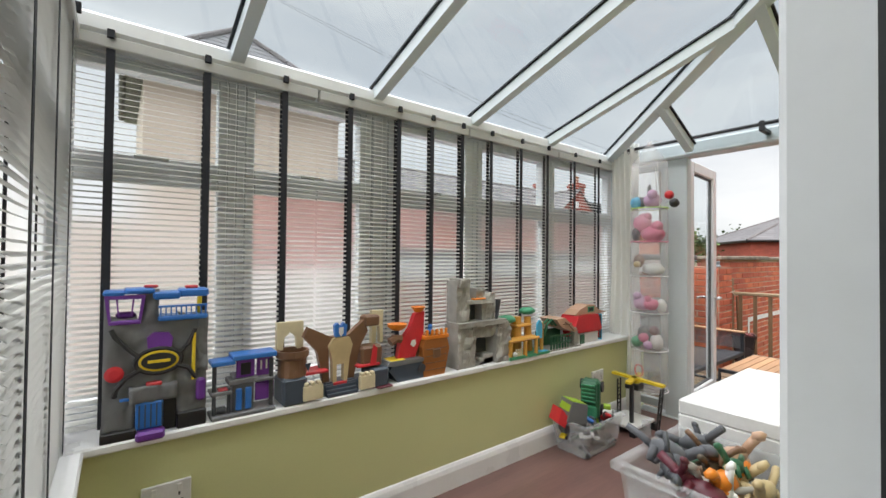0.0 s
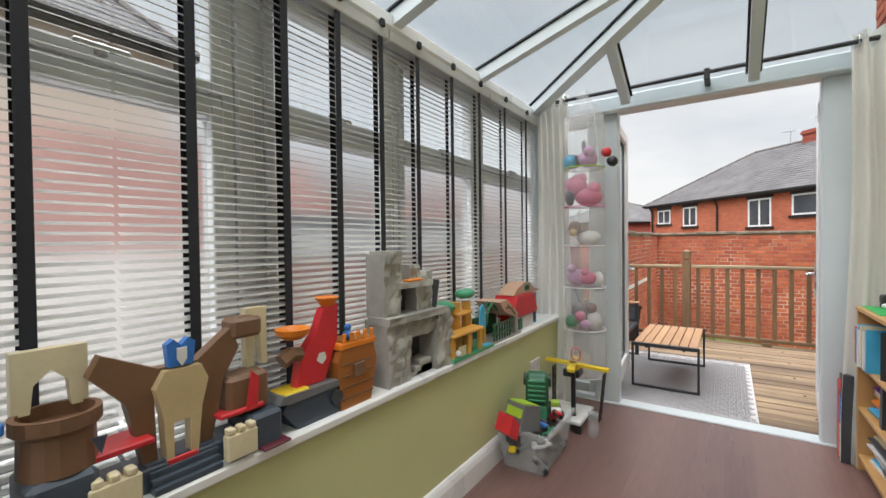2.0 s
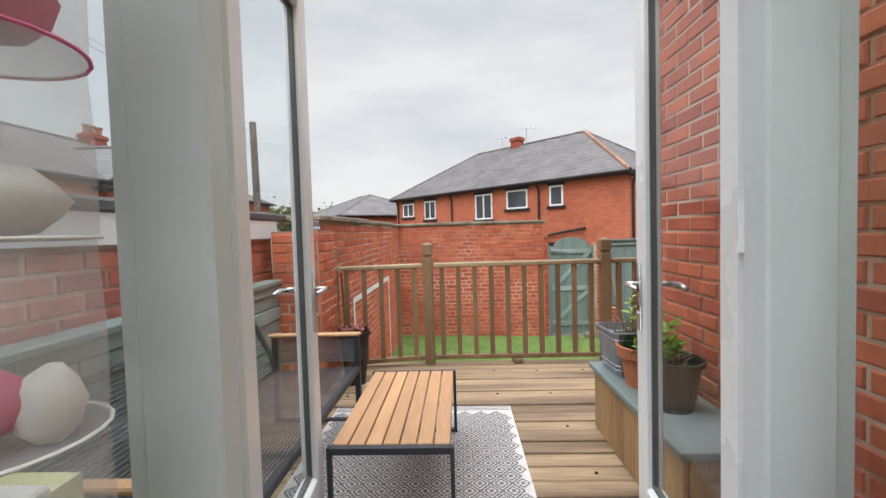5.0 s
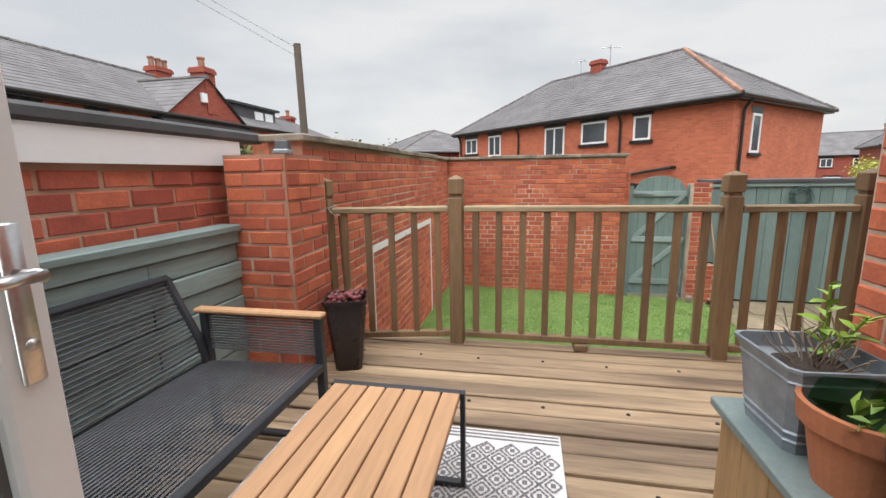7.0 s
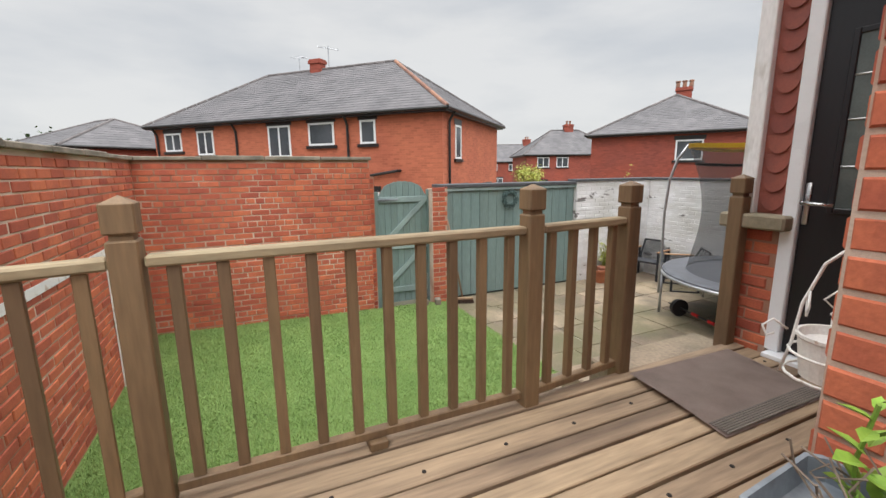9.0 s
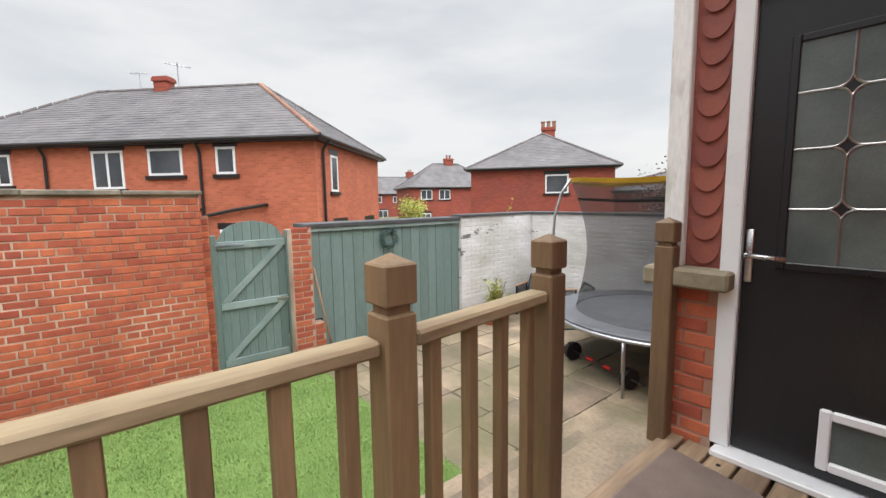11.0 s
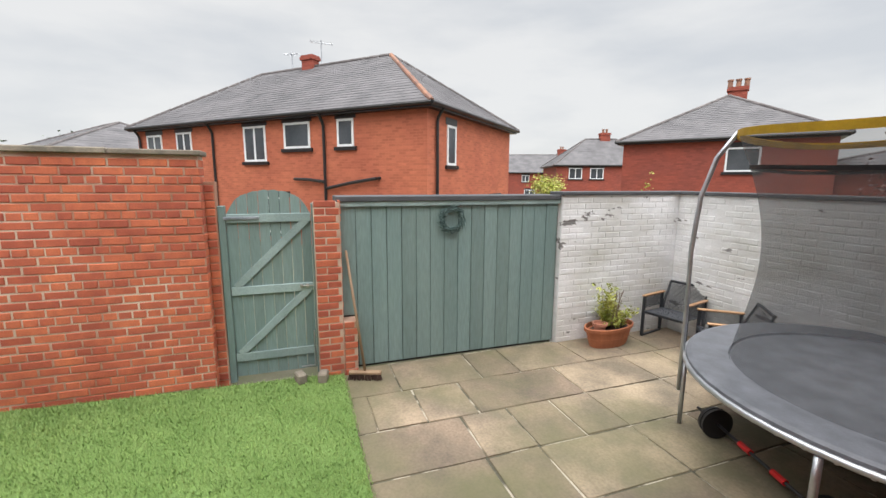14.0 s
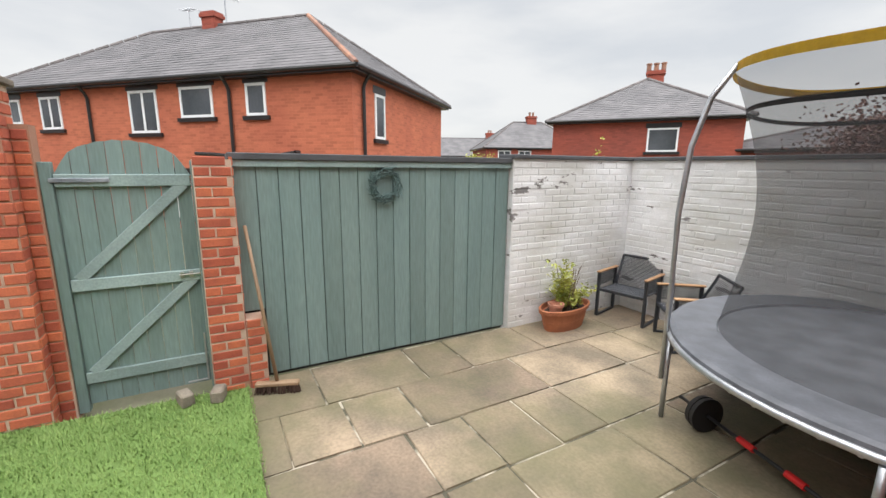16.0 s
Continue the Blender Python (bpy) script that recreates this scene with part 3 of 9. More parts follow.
xs = bars + [HIPX]
for a, b in zip(xs, xs[1:]):
    pts = [(a, HIPY + 0.05, roof_z(HIPY + 0.05)), (b, HIPY + 0.05, roof_z(HIPY + 0.05))]
    tb, ta = north_top(b), north_top(a)
    if b == HIPX:
        pts = [pts[0], (b, HIPY, roof_z(HIPY)), (a, ta, roof_z(ta))]
    else:
        pts += [(b, tb, roof_z(tb)), (a, ta, roof_z(ta))]
    pane(pts)
ys = [2.33, 1.72, 1.07, 0.47]
for a, b in zip(ys, ys[1:]):
    xa, xb = HIPX - (HIPY - a) * SKEW, HIPX - (HIPY - b) * SKEW
    e = HIPX + 0.14
    pane([(e, a, end_z(e)), (xa, a, end_z(xa)), (xb, b, end_z(xb)), (e, b, end_z(e))])

# ---- blinds ----
def blind(name, face, a, b, tapes, label, tilt):
    """Venetian blind between a and b: head rail, slats, dark ladder tapes, bottom rail. face: x along, y outwards."""
    o = thing(name, (0, 0, 0), label, "blind", "conservatory blinds")
    o.matrix_basis = face
    bm = B()
    box(bm, a, -0.022, HEAD - 0.045, b, 0.022, HEAD - 0.002, 0.004)
    part("head_rail", bm, M["slat"], o)
    n, pitch = 62, 0.0213
    me = bpy.data.meshes.new("slat")
    vs, fs = [], []
    for x in (a, b):
        for y, z in ((-0.0125, 0.0), (-0.006, 0.0018), (0.0, 0.0024), (0.006, 0.0018), (0.0125, 0.0), (0.0, 0.0018)):
            vs.append((x, y, z))
    for k in range(6):
        fs.append((k, (k + 1) % 6, 6 + (k + 1) % 6, 6 + k))
    fs += [(5, 4, 3, 2, 1, 0), (6, 7, 8, 9, 10, 11)]
    me.from_pydata(vs, [], fs)
    me.materials.append(M["slat"])
    rnd = random.Random(len(name) + int(a * 10))
    for k in range(n):
        s = new("slat", me)
        s.parent = o
        s.matrix_basis = pose(0, 0, HEAD - 0.06 - k * pitch, tilt + rnd.uniform(-2.5, 2.5), 0, 0)
    low = HEAD - 0.06 - n * pitch
    bm = B()
    box(bm, a, -0.013, low - 0.008, b, 0.013, low + 0.006, 0.003)
    part("bottom_rail", bm, M["slat"], o)
    for x in tapes:
        bm = B()
        box(bm, x - 0.013, -0.0165, low, x + 0.013, -0.0150, HEAD - 0.01)
        box(bm, x - 0.013, 0.0150, low, x + 0.013, 0.0165, HEAD - 0.01)
        part("ladder_tape", bm, M["tape"], o)
        bm = B()
        box(bm, x - 0.011, -0.034, HEAD - 0.012, x + 0.011, -0.018, HEAD + 0.018, 0.002)
        part("clip", bm, M["tape"], o)
    return o


BF = pose(0, 2.325, 0)
TILT = 20
for a, b, tp in ((1.40, 2.245, (1.50, 1.80, 2.10)), (2.255, 3.165, (2.41, 2.685, 2.90, 3.12)), (3.175, 4.02, (3.355, 3.63, 3.905)), (4.03, 4.80, (4.22, 4.54))):
    blind("venetian_blind", BF, a, b, tp, "white slatted venetian blind with charcoal tapes, lowered and half open", TILT)
blind("venetian_blind", pose(1.395, 0.30, 0, 0, 0, 90), 0.03, 1.0, (0.15, 0.5, 0.85), "white slatted venetian blind with charcoal tapes on the end window", TILT)
blind("venetian_blind", pose(1.395, 0.30, 0, 0, 0, 90), 1.02, 1.99, (1.15, 1.5, 1.86), "white slatted venetian blind with charcoal tapes on the end window", TILT)

# ---- house masses beside the deck ----
house = slab("wall_house", 4.99, -8.0, -0.03, 6.665, HOUSEY, 6.2, M["mortar"], "red brick house wall beside the deck", "wall")
slab("wall_house_west", -3.0, -8.0, -0.03, 4.99, -1.62, 6.2, M["mortar"], "plain back part of the house", "wall")
slab("wall_house_upper", 0.9, -1.62, 4.2, 4.99, HOUSEY, 6.2, M["mortar"], "red brick house wall above the conservatory", "wall")
porch = thing("porch", (0, 0, 0), "house corner with scalloped tile panel, stone sill and black back door", "wall", kind="structure")
slab("porch_core", 6.665, -8.0, -0.03, 7.93, PORCHY - 0.06, 6.2, M["mortar"], parent=porch)

# ---- deck ----
deck = thing("deck", (0, 0, 0), "raised deck of weathered brown timber boards", "deck", kind="structure")
# solid blocks added below the boards, coloured as the shade in the gaps
slab("deck_frame", 5.0, HOUSEY + 0.01, 0.0, 7.90, 2.70, DECK - 0.09, M["deck_shade_screw"], parent=deck)
slab("deck_frame", 6.675, PORCHY + 0.01, 0.0, 7.90, HOUSEY + 0.01, DECK - 0.09, M["deck_shade_screw"], parent=deck)
rnd = random.Random(5)
slab("deck_board", 4.996, HOUSEY + 0.014, DECK - 0.085, 5.071, 2.688, DECK, M["deck"], parent=deck, bevel=0.006)
for k in range(23):
    x = 5.081 + 0.1249 * k
    a, b = HOUSEY + 0.012 if x < 6.60 else PORCHY + 0.012, 2.69
    bm = B()
    box(bm, x, a + 0.002, DECK - 0.085, min(x + 0.110, 7.92), b - 0.002, DECK, 0.005)
    bd = part("deck_board", bm, M["deck"], deck)
    bd.matrix_basis = pose(0, 0, rnd.uniform(-0.004, 0.003))
    # sunk fixings along every fourth board
    if k % 4 == 0:
        bm = B()
        yy = 2.19
        while yy > a + 0.05:
            sx_, sy_ = x + 0.057 + rnd.uniform(-0.008, 0.008), yy + rnd.uniform(-0.01, 0.01)
            cyl(bm, (sx_, sy_, DECK - 0.002), (sx_, sy_, DECK + 0.0035), 0.0105, 0.009, seg=8)
            yy -= 0.373
        part("screw_row", bm, M["deck_shade_screw"], bd)

# ---- balustrade ----
rail = thing("deck_balustrade", (0, 0, 0), "brown stained timber balustrade along the deck edge", "balustrade")
POSTX = 7.875
POSTS = [(7.72, 2.44), (7.875, 1.615), (7.875, 0.045), (7.935, -0.645)]
def newel(parent, x, y, z0, z1, w=0.088):
    bm = B()
    h = w / 2
    box(bm, x - h, y - h, z0, x + h, y + h, z1 - 0.14, 0.006)
    box(bm, x - h + 0.012, y - h + 0.012, z1 - 0.14, x + h - 0.012, y + h - 0.012, z1 - 0.12)
    vs = box(bm, x - h - 0.002, y - h - 0.002, z1 - 0.12, x + h + 0.002, y + h + 0.002, z1 - 0.022, 0.005)
    a = [bm.verts.new((x + sx * (h - 0.004), y + sy * (h - 0.004), z1 - 0.0225)) for sx, sy in ((-1, -1), (1, -1), (1, 1), (-1, 1))]
    t = bm.verts.new((x, y, z1))
    for k in range(4):
        bm.faces.new((a[k], a[(k + 1) % 4], t))
    return part("newel_post", bm, M["rail"], parent)


for x, y in POSTS:
    newel(rail, x, y, 0.3, 2.068)
for (xa, ya), (xb, yb) in zip(POSTS, POSTS[1:]):
    ya, yb = ya - 0.05, yb + 0.05
    L = math.hypot(xb - xa, yb - ya)
    m = Matrix.Translation((xa, ya, 0)) @ pose(0, 0, 0, 0, 0, math.degrees(math.atan2(yb - ya, xb - xa)))
    bm = B()
    box(bm, 0, -0.035, 1.835, L, 0.035, 1.875, 0.008, m)
    part("handrail", bm, M["rail_top"], rail)
    bm = B()
    box(bm, 0, -0.022, 1.005, L, 0.022, 1.045, 0.005, m)
    part("bottom_rail", bm, M["rail"], rail)
    n = max(2, round(L / 0.142))
    for k in range(n):
        s = (k + 0.5) * L / n
        bm = B()
        box(bm, s - 0.02, -0.018, 1.045, s + 0.02, 0.018, 1.835, 0.003, m)
        part("baluster", bm, M["rail"], rail)
bm = B()
box(bm, POSTX - 0.05, 0.79, DECK, POSTX + 0.04, 0.87, 1.005, 0.004)
part("rail_block", bm, M["rail"], rail)
lone = thing("gate_post", (0, 0, 0), "single brown timber newel post beside the porch", "post")
newel(lone, 7.93, -1.60, 0.3, 2.09)

# steps from the deck to the yard
steps = thing("stone_steps", (0, 0, 0), "stone steps down from the deck to the yard", "steps")
for k in range(5):
    slab("step", 7.925, PORCHY + 0.02, 0.0, 7.925 + 0.26 * (k + 1), -0.66, DECK - 0.19 * (k + 1) + 0.16 - 0.0, M["flag"], parent=steps, bevel=0.012) if DECK - 0.19 * (k + 1) + 0.16 > 0.05 else None

# ---- yard walls ----
wl = slab("wall_boundary", 7.60, WALLY, -0.03, 12.55, WALLY + 0.22, 2.28, M["mortar"], "old red brick boundary wall of the yard", "wall")
wg = slab("wall_gate", GATEX, -0.315, -0.03, GATEX + 0.22, WALLY, 2.28, M["mortar"], "old red brick wall beside the yard gate", "wall")
pier = slab("brick_pier", 7.19, 2.37, 0.0, 7.60, 2.72, 2.19, M["mortar"], "red brick pier at the deck corner", "pier")
for nm, q in (("coping", (7.55, WALLY - 0.04, 2.28, 12.6, WALLY + 0.26, 2.325)), ("coping", (GATEX - 0.04, -0.35, 2.281, GATEX + 0.26, WALLY - 0.04, 2.327))):
    bm = B()
    L = q[4] - q[1] if nm == "coping" and q[3] - q[0] < 1 else q[3] - q[0]
    n = int(L / 0.62)
    for k in range(n):
        if q[3] - q[0] < 1:
            a, b = q[1] + L * k / n, q[1] + L * (k + 1) / n
            slab("coping_stone", q[0], a + 0.004, q[2], q[3], b - 0.004, q[5] + 0.006 * (k % 3), M["cope"], parent=wg, bevel=0.008)
        else:
            a, b = q[0] + L * k / n, q[0] + L * (k + 1) / n
            slab("coping_stone", a + 0.004, q[1], q[2], b - 0.004, q[4], q[5] + 0.005 * (k % 3), M["cope"], parent=wl, bevel=0.008)
    bm.free()
slab("brick_return", GX_BACK, -0.413, -0.03, GX_BACK + 0.13, -0.317, 2.05, M["mortar"], parent=wg)
gp = slab("gate_pier", GATEX - 0.02, -1.54, -0.03, GATEX + 0.2, -1.285, 1.85, M["mortar"], "short red brick pier between gate and shed", "pier")
ww = slab("wall_white", GATEX + 0.08, -6.30, -0.03, GATEX + 0.30, -4.22, 1.90, M["white_joint"], "white painted brick yard wall", "wall")
wr = slab("wall_white_side", 4.0, -6.32, -0.03, GATEX + 0.08, -6.10, 1.90, M["white_joint"], "white painted brick yard wall with flaking paint", "wall")
for x0, y0, x1, y1 in ((GATEX + 0.05, -6.35, GATEX + 0.33, -4.2), (4.0, -6.35, GATEX + 0.05, -6.07)):
    slab("wall_coping", x0, y0, 1.90, x1, y1, 1.945, M["lead"], "grey felt and stone coping on the white wall", "coping", bevel=0.008)

# left: neighbour's extension wall, timber fence
ext = slab("wall_extension", 3.0, 2.80, -0.03, 7.35, 3.3, 2.14, M["mortar"], "red brick wall of the neighbouring extension", "wall")
slab("fascia", 3.0, 2.77, 2.14, 7.40, 2.80, 2.272, M["upvc"], "white fascia board under the flat roof edge", "fascia")
slab("flat_roof", 3.0, 2.755, 2.272, 7.62, 3.6, 2.335, M["lead"], "dark grey felt edge of the neighbouring flat roof", "roof", bevel=0.015)
fence = thing("timber_fence", (0, 0, 0), "sage green painted fence of staggered horizontal boards", "fence")
for x in (5.05, 6.1, 7.15):
    slab("fence_post", x - 0.035, 2.70, DECK, x + 0.035, 2.77, 1.82, M["sage"], parent=fence)
rnd = random.Random(8)
z = DECK + 0.02
k = 0
while z < 1.78:
    x = 4.99 - (k % 2) * 0.55
    while x < 7.19:
        a, b = max(x, 4.99), min(x + 1.1, 7.188)
        if b - a > 0.05:
            bm = B()
            box(bm, a, 2.668 + (k % 2) * 0.012 + rnd.uniform(0, 0.008), z, b - 0.004, 2.70, z + 0.088, 0.004)
            part("fence_board", bm, M["sage_h"], fence)
        x += 1.1
    z += 0.094
    k += 1
slab("fence_batten", 6.07, 2.648, DECK + 0.02, 6.13, 2.667, 1.79, M["sage"], parent=fence, bevel=0.003)
slab("fence_cap", 4.99, 2.65, 1.80, 7.188, 2.775, 1.835, M["sage_h"], parent=fence, bevel=0.006)

# ---- yard surfaces ----
M.update({
    "rope": mat("charcoal_rope", (0.085, 0.09, 0.104), (0.06, 0.065, 0.076), 6, 200, 0.6, 0.3),
    "frame_black": mat("charcoal_powder_coat", (0.030, 0.034, 0.042), None, 6, 150, 0.45, 0.08),
    "teak": mat("honey_teak_slat", (0.50, 0.295, 0.16), (0.40, 0.23, 0.12), 4, 60, 0.55, 0.15, vary=0.1, stretch=(0.1, 1, 1), speck=0.15),
    "terracotta": mat("terracotta", (0.44, 0.16, 0.075), (0.33, 0.12, 0.06), 7, 80, 0.85, 0.2),
    "zinc": mat("galvanised_zinc", (0.34, 0.38, 0.425), (0.21, 0.24, 0.27), 9, 60, 0.5, 0.15, metal=0.5),
    "soil": mat("dark_potting_soil", (0.05, 0.035, 0.028), (0.025, 0.018, 0.015), 18, 120, 0.95, 0.8),
    "leaf": mat("fresh_green_leaf", (0.24, 0.36, 0.06), (0.14, 0.25, 0.04), 8, 60, 0.5, 0.1, vary=0.35, by="island"),
    "shrub": mat("variegated_shrub_leaf", (0.46, 0.46, 0.09), (0.24, 0.29, 0.05), 6, 60, 0.5, 0.1, vary=0.35, by="island"),
    "twig": mat("twig_bundle", (0.28, 0.22, 0.16), (0.18, 0.13, 0.10), 12, 60, 0.8, 0.1),
    "sedum": mat("red_purple_foliage", (0.20, 0.05, 0.055), (0.10, 0.03, 0.035), 14, 60, 0.6, 0.2, vary=0.3, by="island"),
    "planter": mat("dark_brown_gloss_plastic", (0.030, 0.020, 0.020), None, 5, 60, 0.28, 0.05),
    "net": veil("black_safety_net", (0.06, 0.06, 0.065), 0.58),
    "net_band": mat("yellow_net_band", (0.62, 0.42, 0.03), (0.5, 0.34, 0.03), 6, 60, 0.5, 0.05),
    "pad": mat("grey_spring_pad", (0.15, 0.16, 0.185), (0.10, 0.108, 0.125), 7, 80, 0.5, 0.1),
    "bed": mat("black_trampoline_bed", (0.035, 0.037, 0.045), (0.045, 0.047, 0.055), 3, 200, 0.55, 0.1),
    "galv": mat("galvanised_tube", (0.55, 0.57, 0.60), (0.42, 0.44, 0.47), 8, 60, 0.35, 0.05, metal=0.8),
    "red": mat("red_foam_grip", (0.72, 0.02, 0.02), (0.6, 0.015, 0.02), 8, 120, 0.5, 0.1),
    "rubber": mat("black_rubber", (0.02, 0.02, 0.022), None, 9, 90, 0.5, 0.1),
    "rubber_mat": mat("brown_rubber_mat", (0.36, 0.28, 0.245), (0.28, 0.215, 0.19), 6, 160, 0.75, 0.3),
    "tile": mat("red_clay_tile", (0.26, 0.072, 0.05), (0.19, 0.055, 0.042), 8, 70, 0.7, 0.2, vary=0.14),
    "flaky": mat("flaking_white_paint", (0.80, 0.81, 0.82), (0.62, 0.62, 0.60), 14, 60, 0.6, 0.3, stretch=(1, 1, 0.3), lo=0.32, hi=0.45),
    "stone_sill": mat("mossy_stone_sill", (0.31, 0.26, 0.19), (0.19, 0.165, 0.11), 7, 80, 0.9, 0.4),
    "door_black": mat("black_woodgrain_door", (0.014, 0.015, 0.018), (0.010, 0.011, 0.014), 3, 60, 0.32, 0.12, stretch=(1, 1, 0.1)),
    "lead_glass": mat("patterned_door_glass", (0.13, 0.16, 0.155), (0.06, 0.075, 0.075), 2.5, 120, 0.12, 0.15),
    "wrought": mat("white_painted_iron", (0.78, 0.77, 0.74), (0.45, 0.33, 0.24), 18, 80, 0.5, 0.2, lo=0.28, hi=0.36),
    "green_film": clear("green_plastic_propagator", (0.30, 0.62, 0.42), 0.1, 0.15),
    "box_wood": mat("rough_sawn_pine", (0.42, 0.27, 0.13), (0.27, 0.165, 0.08), 6, 60, 0.7, 0.25, stretch=(1, 1, 0.12), speck=0.3),
    "box_top": mat("grey_green_painted_top", (0.185, 0.235, 0.235), (0.15, 0.195, 0.20), 4, 80, 0.6, 0.12),
    "rug_w": mat("off_white_woven_rug", (0.66, 0.65, 0.66), (0.58, 0.57, 0.58), 30, 300, 0.9, 0.4),
    "rug_d": mat("charcoal_woven_rug", (0.14, 0.138, 0.15), (0.19, 0.187, 0.20), 30, 300, 0.9, 0.4),
    "bristle": mat("dark_broom_bristle", (0.07, 0.04, 0.03), None, 30, 200, 0.9, 0.4),
    "ash": mat("pale_broom_handle", (0.33, 0.225, 0.14), (0.23, 0.15, 0.09), 6, 60, 0.6, 0.1, stretch=(1, 1, 0.15)),
})


# the yard's lawn rises a little towards the boundary wall
def lawn_z(y):
    return 0.03 + max(0.0, (y + 1.5) / 4.0) * 0.11


bm = B()
for a, b in ((-1.52, 0.0), (0.0, 1.3), (1.3, 2.5)):
    vs = [bm.verts.new(v) for v in ((7.93, a, lawn_z(a)), (GATEX, a, lawn_z(a)), (GATEX, b, lawn_z(b)), (7.93, b, lawn_z(b)))]
    bm.faces.new(vs)
lawn = tagged(part("lawn", bm, M["turf"]), "bright green artificial grass lawn", "lawn", "", "structure")
rnd = random.Random(3)
vs, fs = [], []
for k in range(125000):
    x, y = 7.98 + (GATEX - 7.98) * rnd.random(), -1.54 + 4.02 * rnd.random()
    if x < 9.25 and y < -0.62:
        continue
    z, h, a, w = lawn_z(y), rnd.uniform(0.012, 0.032), rnd.uniform(0, 6.28), 0.0035
    dx, dy, i = math.cos(a), math.sin(a), len(vs)
    vs += [(x - dy * w, y + dx * w, z), (x + dy * w, y - dx * w, z), (x + dx * h * 0.6, y + dy * h * 0.6, z + h)]
    fs.append((i, i + 1, i + 2))
me = bpy.data.meshes.new("grass_blades")
me.from_pydata(vs, [], fs)
me.materials.append(M["blade"])
tagged(new("grass_blades", me), "short bright green artificial grass blades", "grass", "", "stuff")

patio = slab("patio", 7.0, -6.10, -0.03, GATEX + 0.14, -1.50, -0.005, M["joint"], "old stone flag paving with pale mortar joints", "pavement")
rnd = random.Random(11)
# courses of flags run from the steps towards the shed, each course cut at its own joints
x, row = GATEX + 0.12, 0
widths = [0.655, 0.605, 0.595, 0.605, 0.62, 0.60, 0.66, 0.58]
CUTS = {0: (0.54, 0.88, 0.46, 0.87, 0.62), 1: (0.19, 0.44, 0.49, 1.14, 0.95, 0.49), 2: (0.92, 0.45, 0.46, 0.43, 0.95), 3: (0.91, 0.45, 0.90, 0.62), 4: (0.62, 0.82, 0.82)}
while x > 7.2:
    w = widths[row % len(widths)]
    y, col = -1.50, 0
    while y > -6.08:
        done_here = CUTS.get(row, ())
        L = done_here[col] if col < len(done_here) else rnd.choice((0.45, 0.6, 0.78, 0.95, 1.1))
        col += 1
        y1 = max(y - L, -6.09)
        if y1 < -5.8:
            y1 = -6.09
        bm = B()
        j = 0.008
        box(bm, x - w + j, y1 + j, -0.02, x - j, y - j, 0.006, 0.006)
        for v in bm.verts:
            v.co.x += rnd.uniform(-0.008, 0.008)
            v.co.y += rnd.uniform(-0.008, 0.008)
        f = part("flagstone", bm, M["flag"], patio)
        f.matrix_basis = pose(0, 0, rnd.uniform(-0.002, 0.003))
        y = y1
    x -= w
    row += 1

# ---- gate ----
gate = thing("garden_gate", (0, 0, 0), "sage green arched timber gate with ledges and diagonal braces, shut", "gate")
GX = GATEX + 0.17
y0, y1 = -0.48, -1.265
n = 8
for k in range(n):
    a, b = y0 + (y1 - y0) * k / n, y0 + (y1 - y0) * (k + 1) / n
    c = (y0 + y1) / 2
    za, zb = (1.735 + 0.235 * math.sqrt(max(0, 1 - ((q - c) / 0.39) ** 2)) for q in (a, b))
    bm = B()
    prism(bm, [(a - 0.0025, 0.07), (a - 0.0025, za), ((a + b) / 2, (za + zb) / 2 + 0.008), (b + 0.0025, zb), (b + 0.0025, 0.07)], 0.02, Matrix.Translation((GX, 0, 0)) @ Matrix(((0, 1, 0, 0), (1, 0, 0, 0), (0, 0, 1, 0), (0, 0, 0, 1))))
    part("gate_board", bm, M["sage"], gate)
for z in (0.235, 0.93, 1.655):
    slab("gate_ledge", GX - 0.026, y1 + 0.004, z, GX - 0.001, y0 - 0.004, z + 0.085, M["sage_h"], parent=gate, bevel=0.004)
for za, zb in ((0.315, 0.945), (1.01, 1.67)):
    bm = B()
    L, an = math.hypot(y1 - y0 + 0.1, zb - za), math.degrees(math.atan2(zb - za, abs(y1 - y0) - 0.1))
    box(bm, 0, 0, -0.037, L, 0.022, 0.037, 0.003, Matrix.Translation((GX - 0.0245, y0 - 0.05, za)) @ pose(0, 0, 0, 0, 0, -90) @ pose(0, 0, 0, 0, -an, 0))
    part("gate_brace", bm, M["sage_h"], gate)
bm = B()
box(bm, GX - 0.04, y0 - 0.30, 1.685, GX - 0.027, y0 + 0.02, 1.715, 0.003)
for q in (0.05, 0.14, 0.23):
    cyl(bm, (GX - 0.044, y0 - q, 1.70), (GX - 0.038, y0 - q, 1.70), 0.008, seg=8)
part("strap_hinge", bm, M["zinc"], gate)
bm = B()
cyl(bm, (GX - 0.04, y1 + 0.14, 0.985), (GX - 0.04, y1 - 0.04, 0.985), 0.007, seg=8)
box(bm, GX - 0.045, y1 + 0.05, 0.965, GX - 0.026, y1 + 0.075, 1.005)
box(bm, GX - 0.045, y1 + 0.11, 0.965, GX - 0.026, y1 + 0.135, 1.005)
part("bolt", bm, M["steel"], gate)
bm = B()
cyl(bm, (GX - 0.05, y1 + 0.02, 0.10), (GX - 0.05, y1 + 0.02, 0.50), 0.007, seg=8)
cyl(bm, (GX - 0.05, y1 + 0.02, 0.11), (GX - 0.05, y1 + 0.16, 0.11), 0.007, seg=8)
part("drop_bolt", bm, M["galv"], gate)
slab("gate_post", GX - 0.03, -0.478, 0.02, GX + 0.05, -0.415, 1.82, M["sage"], parent=gate, bevel=0.004)
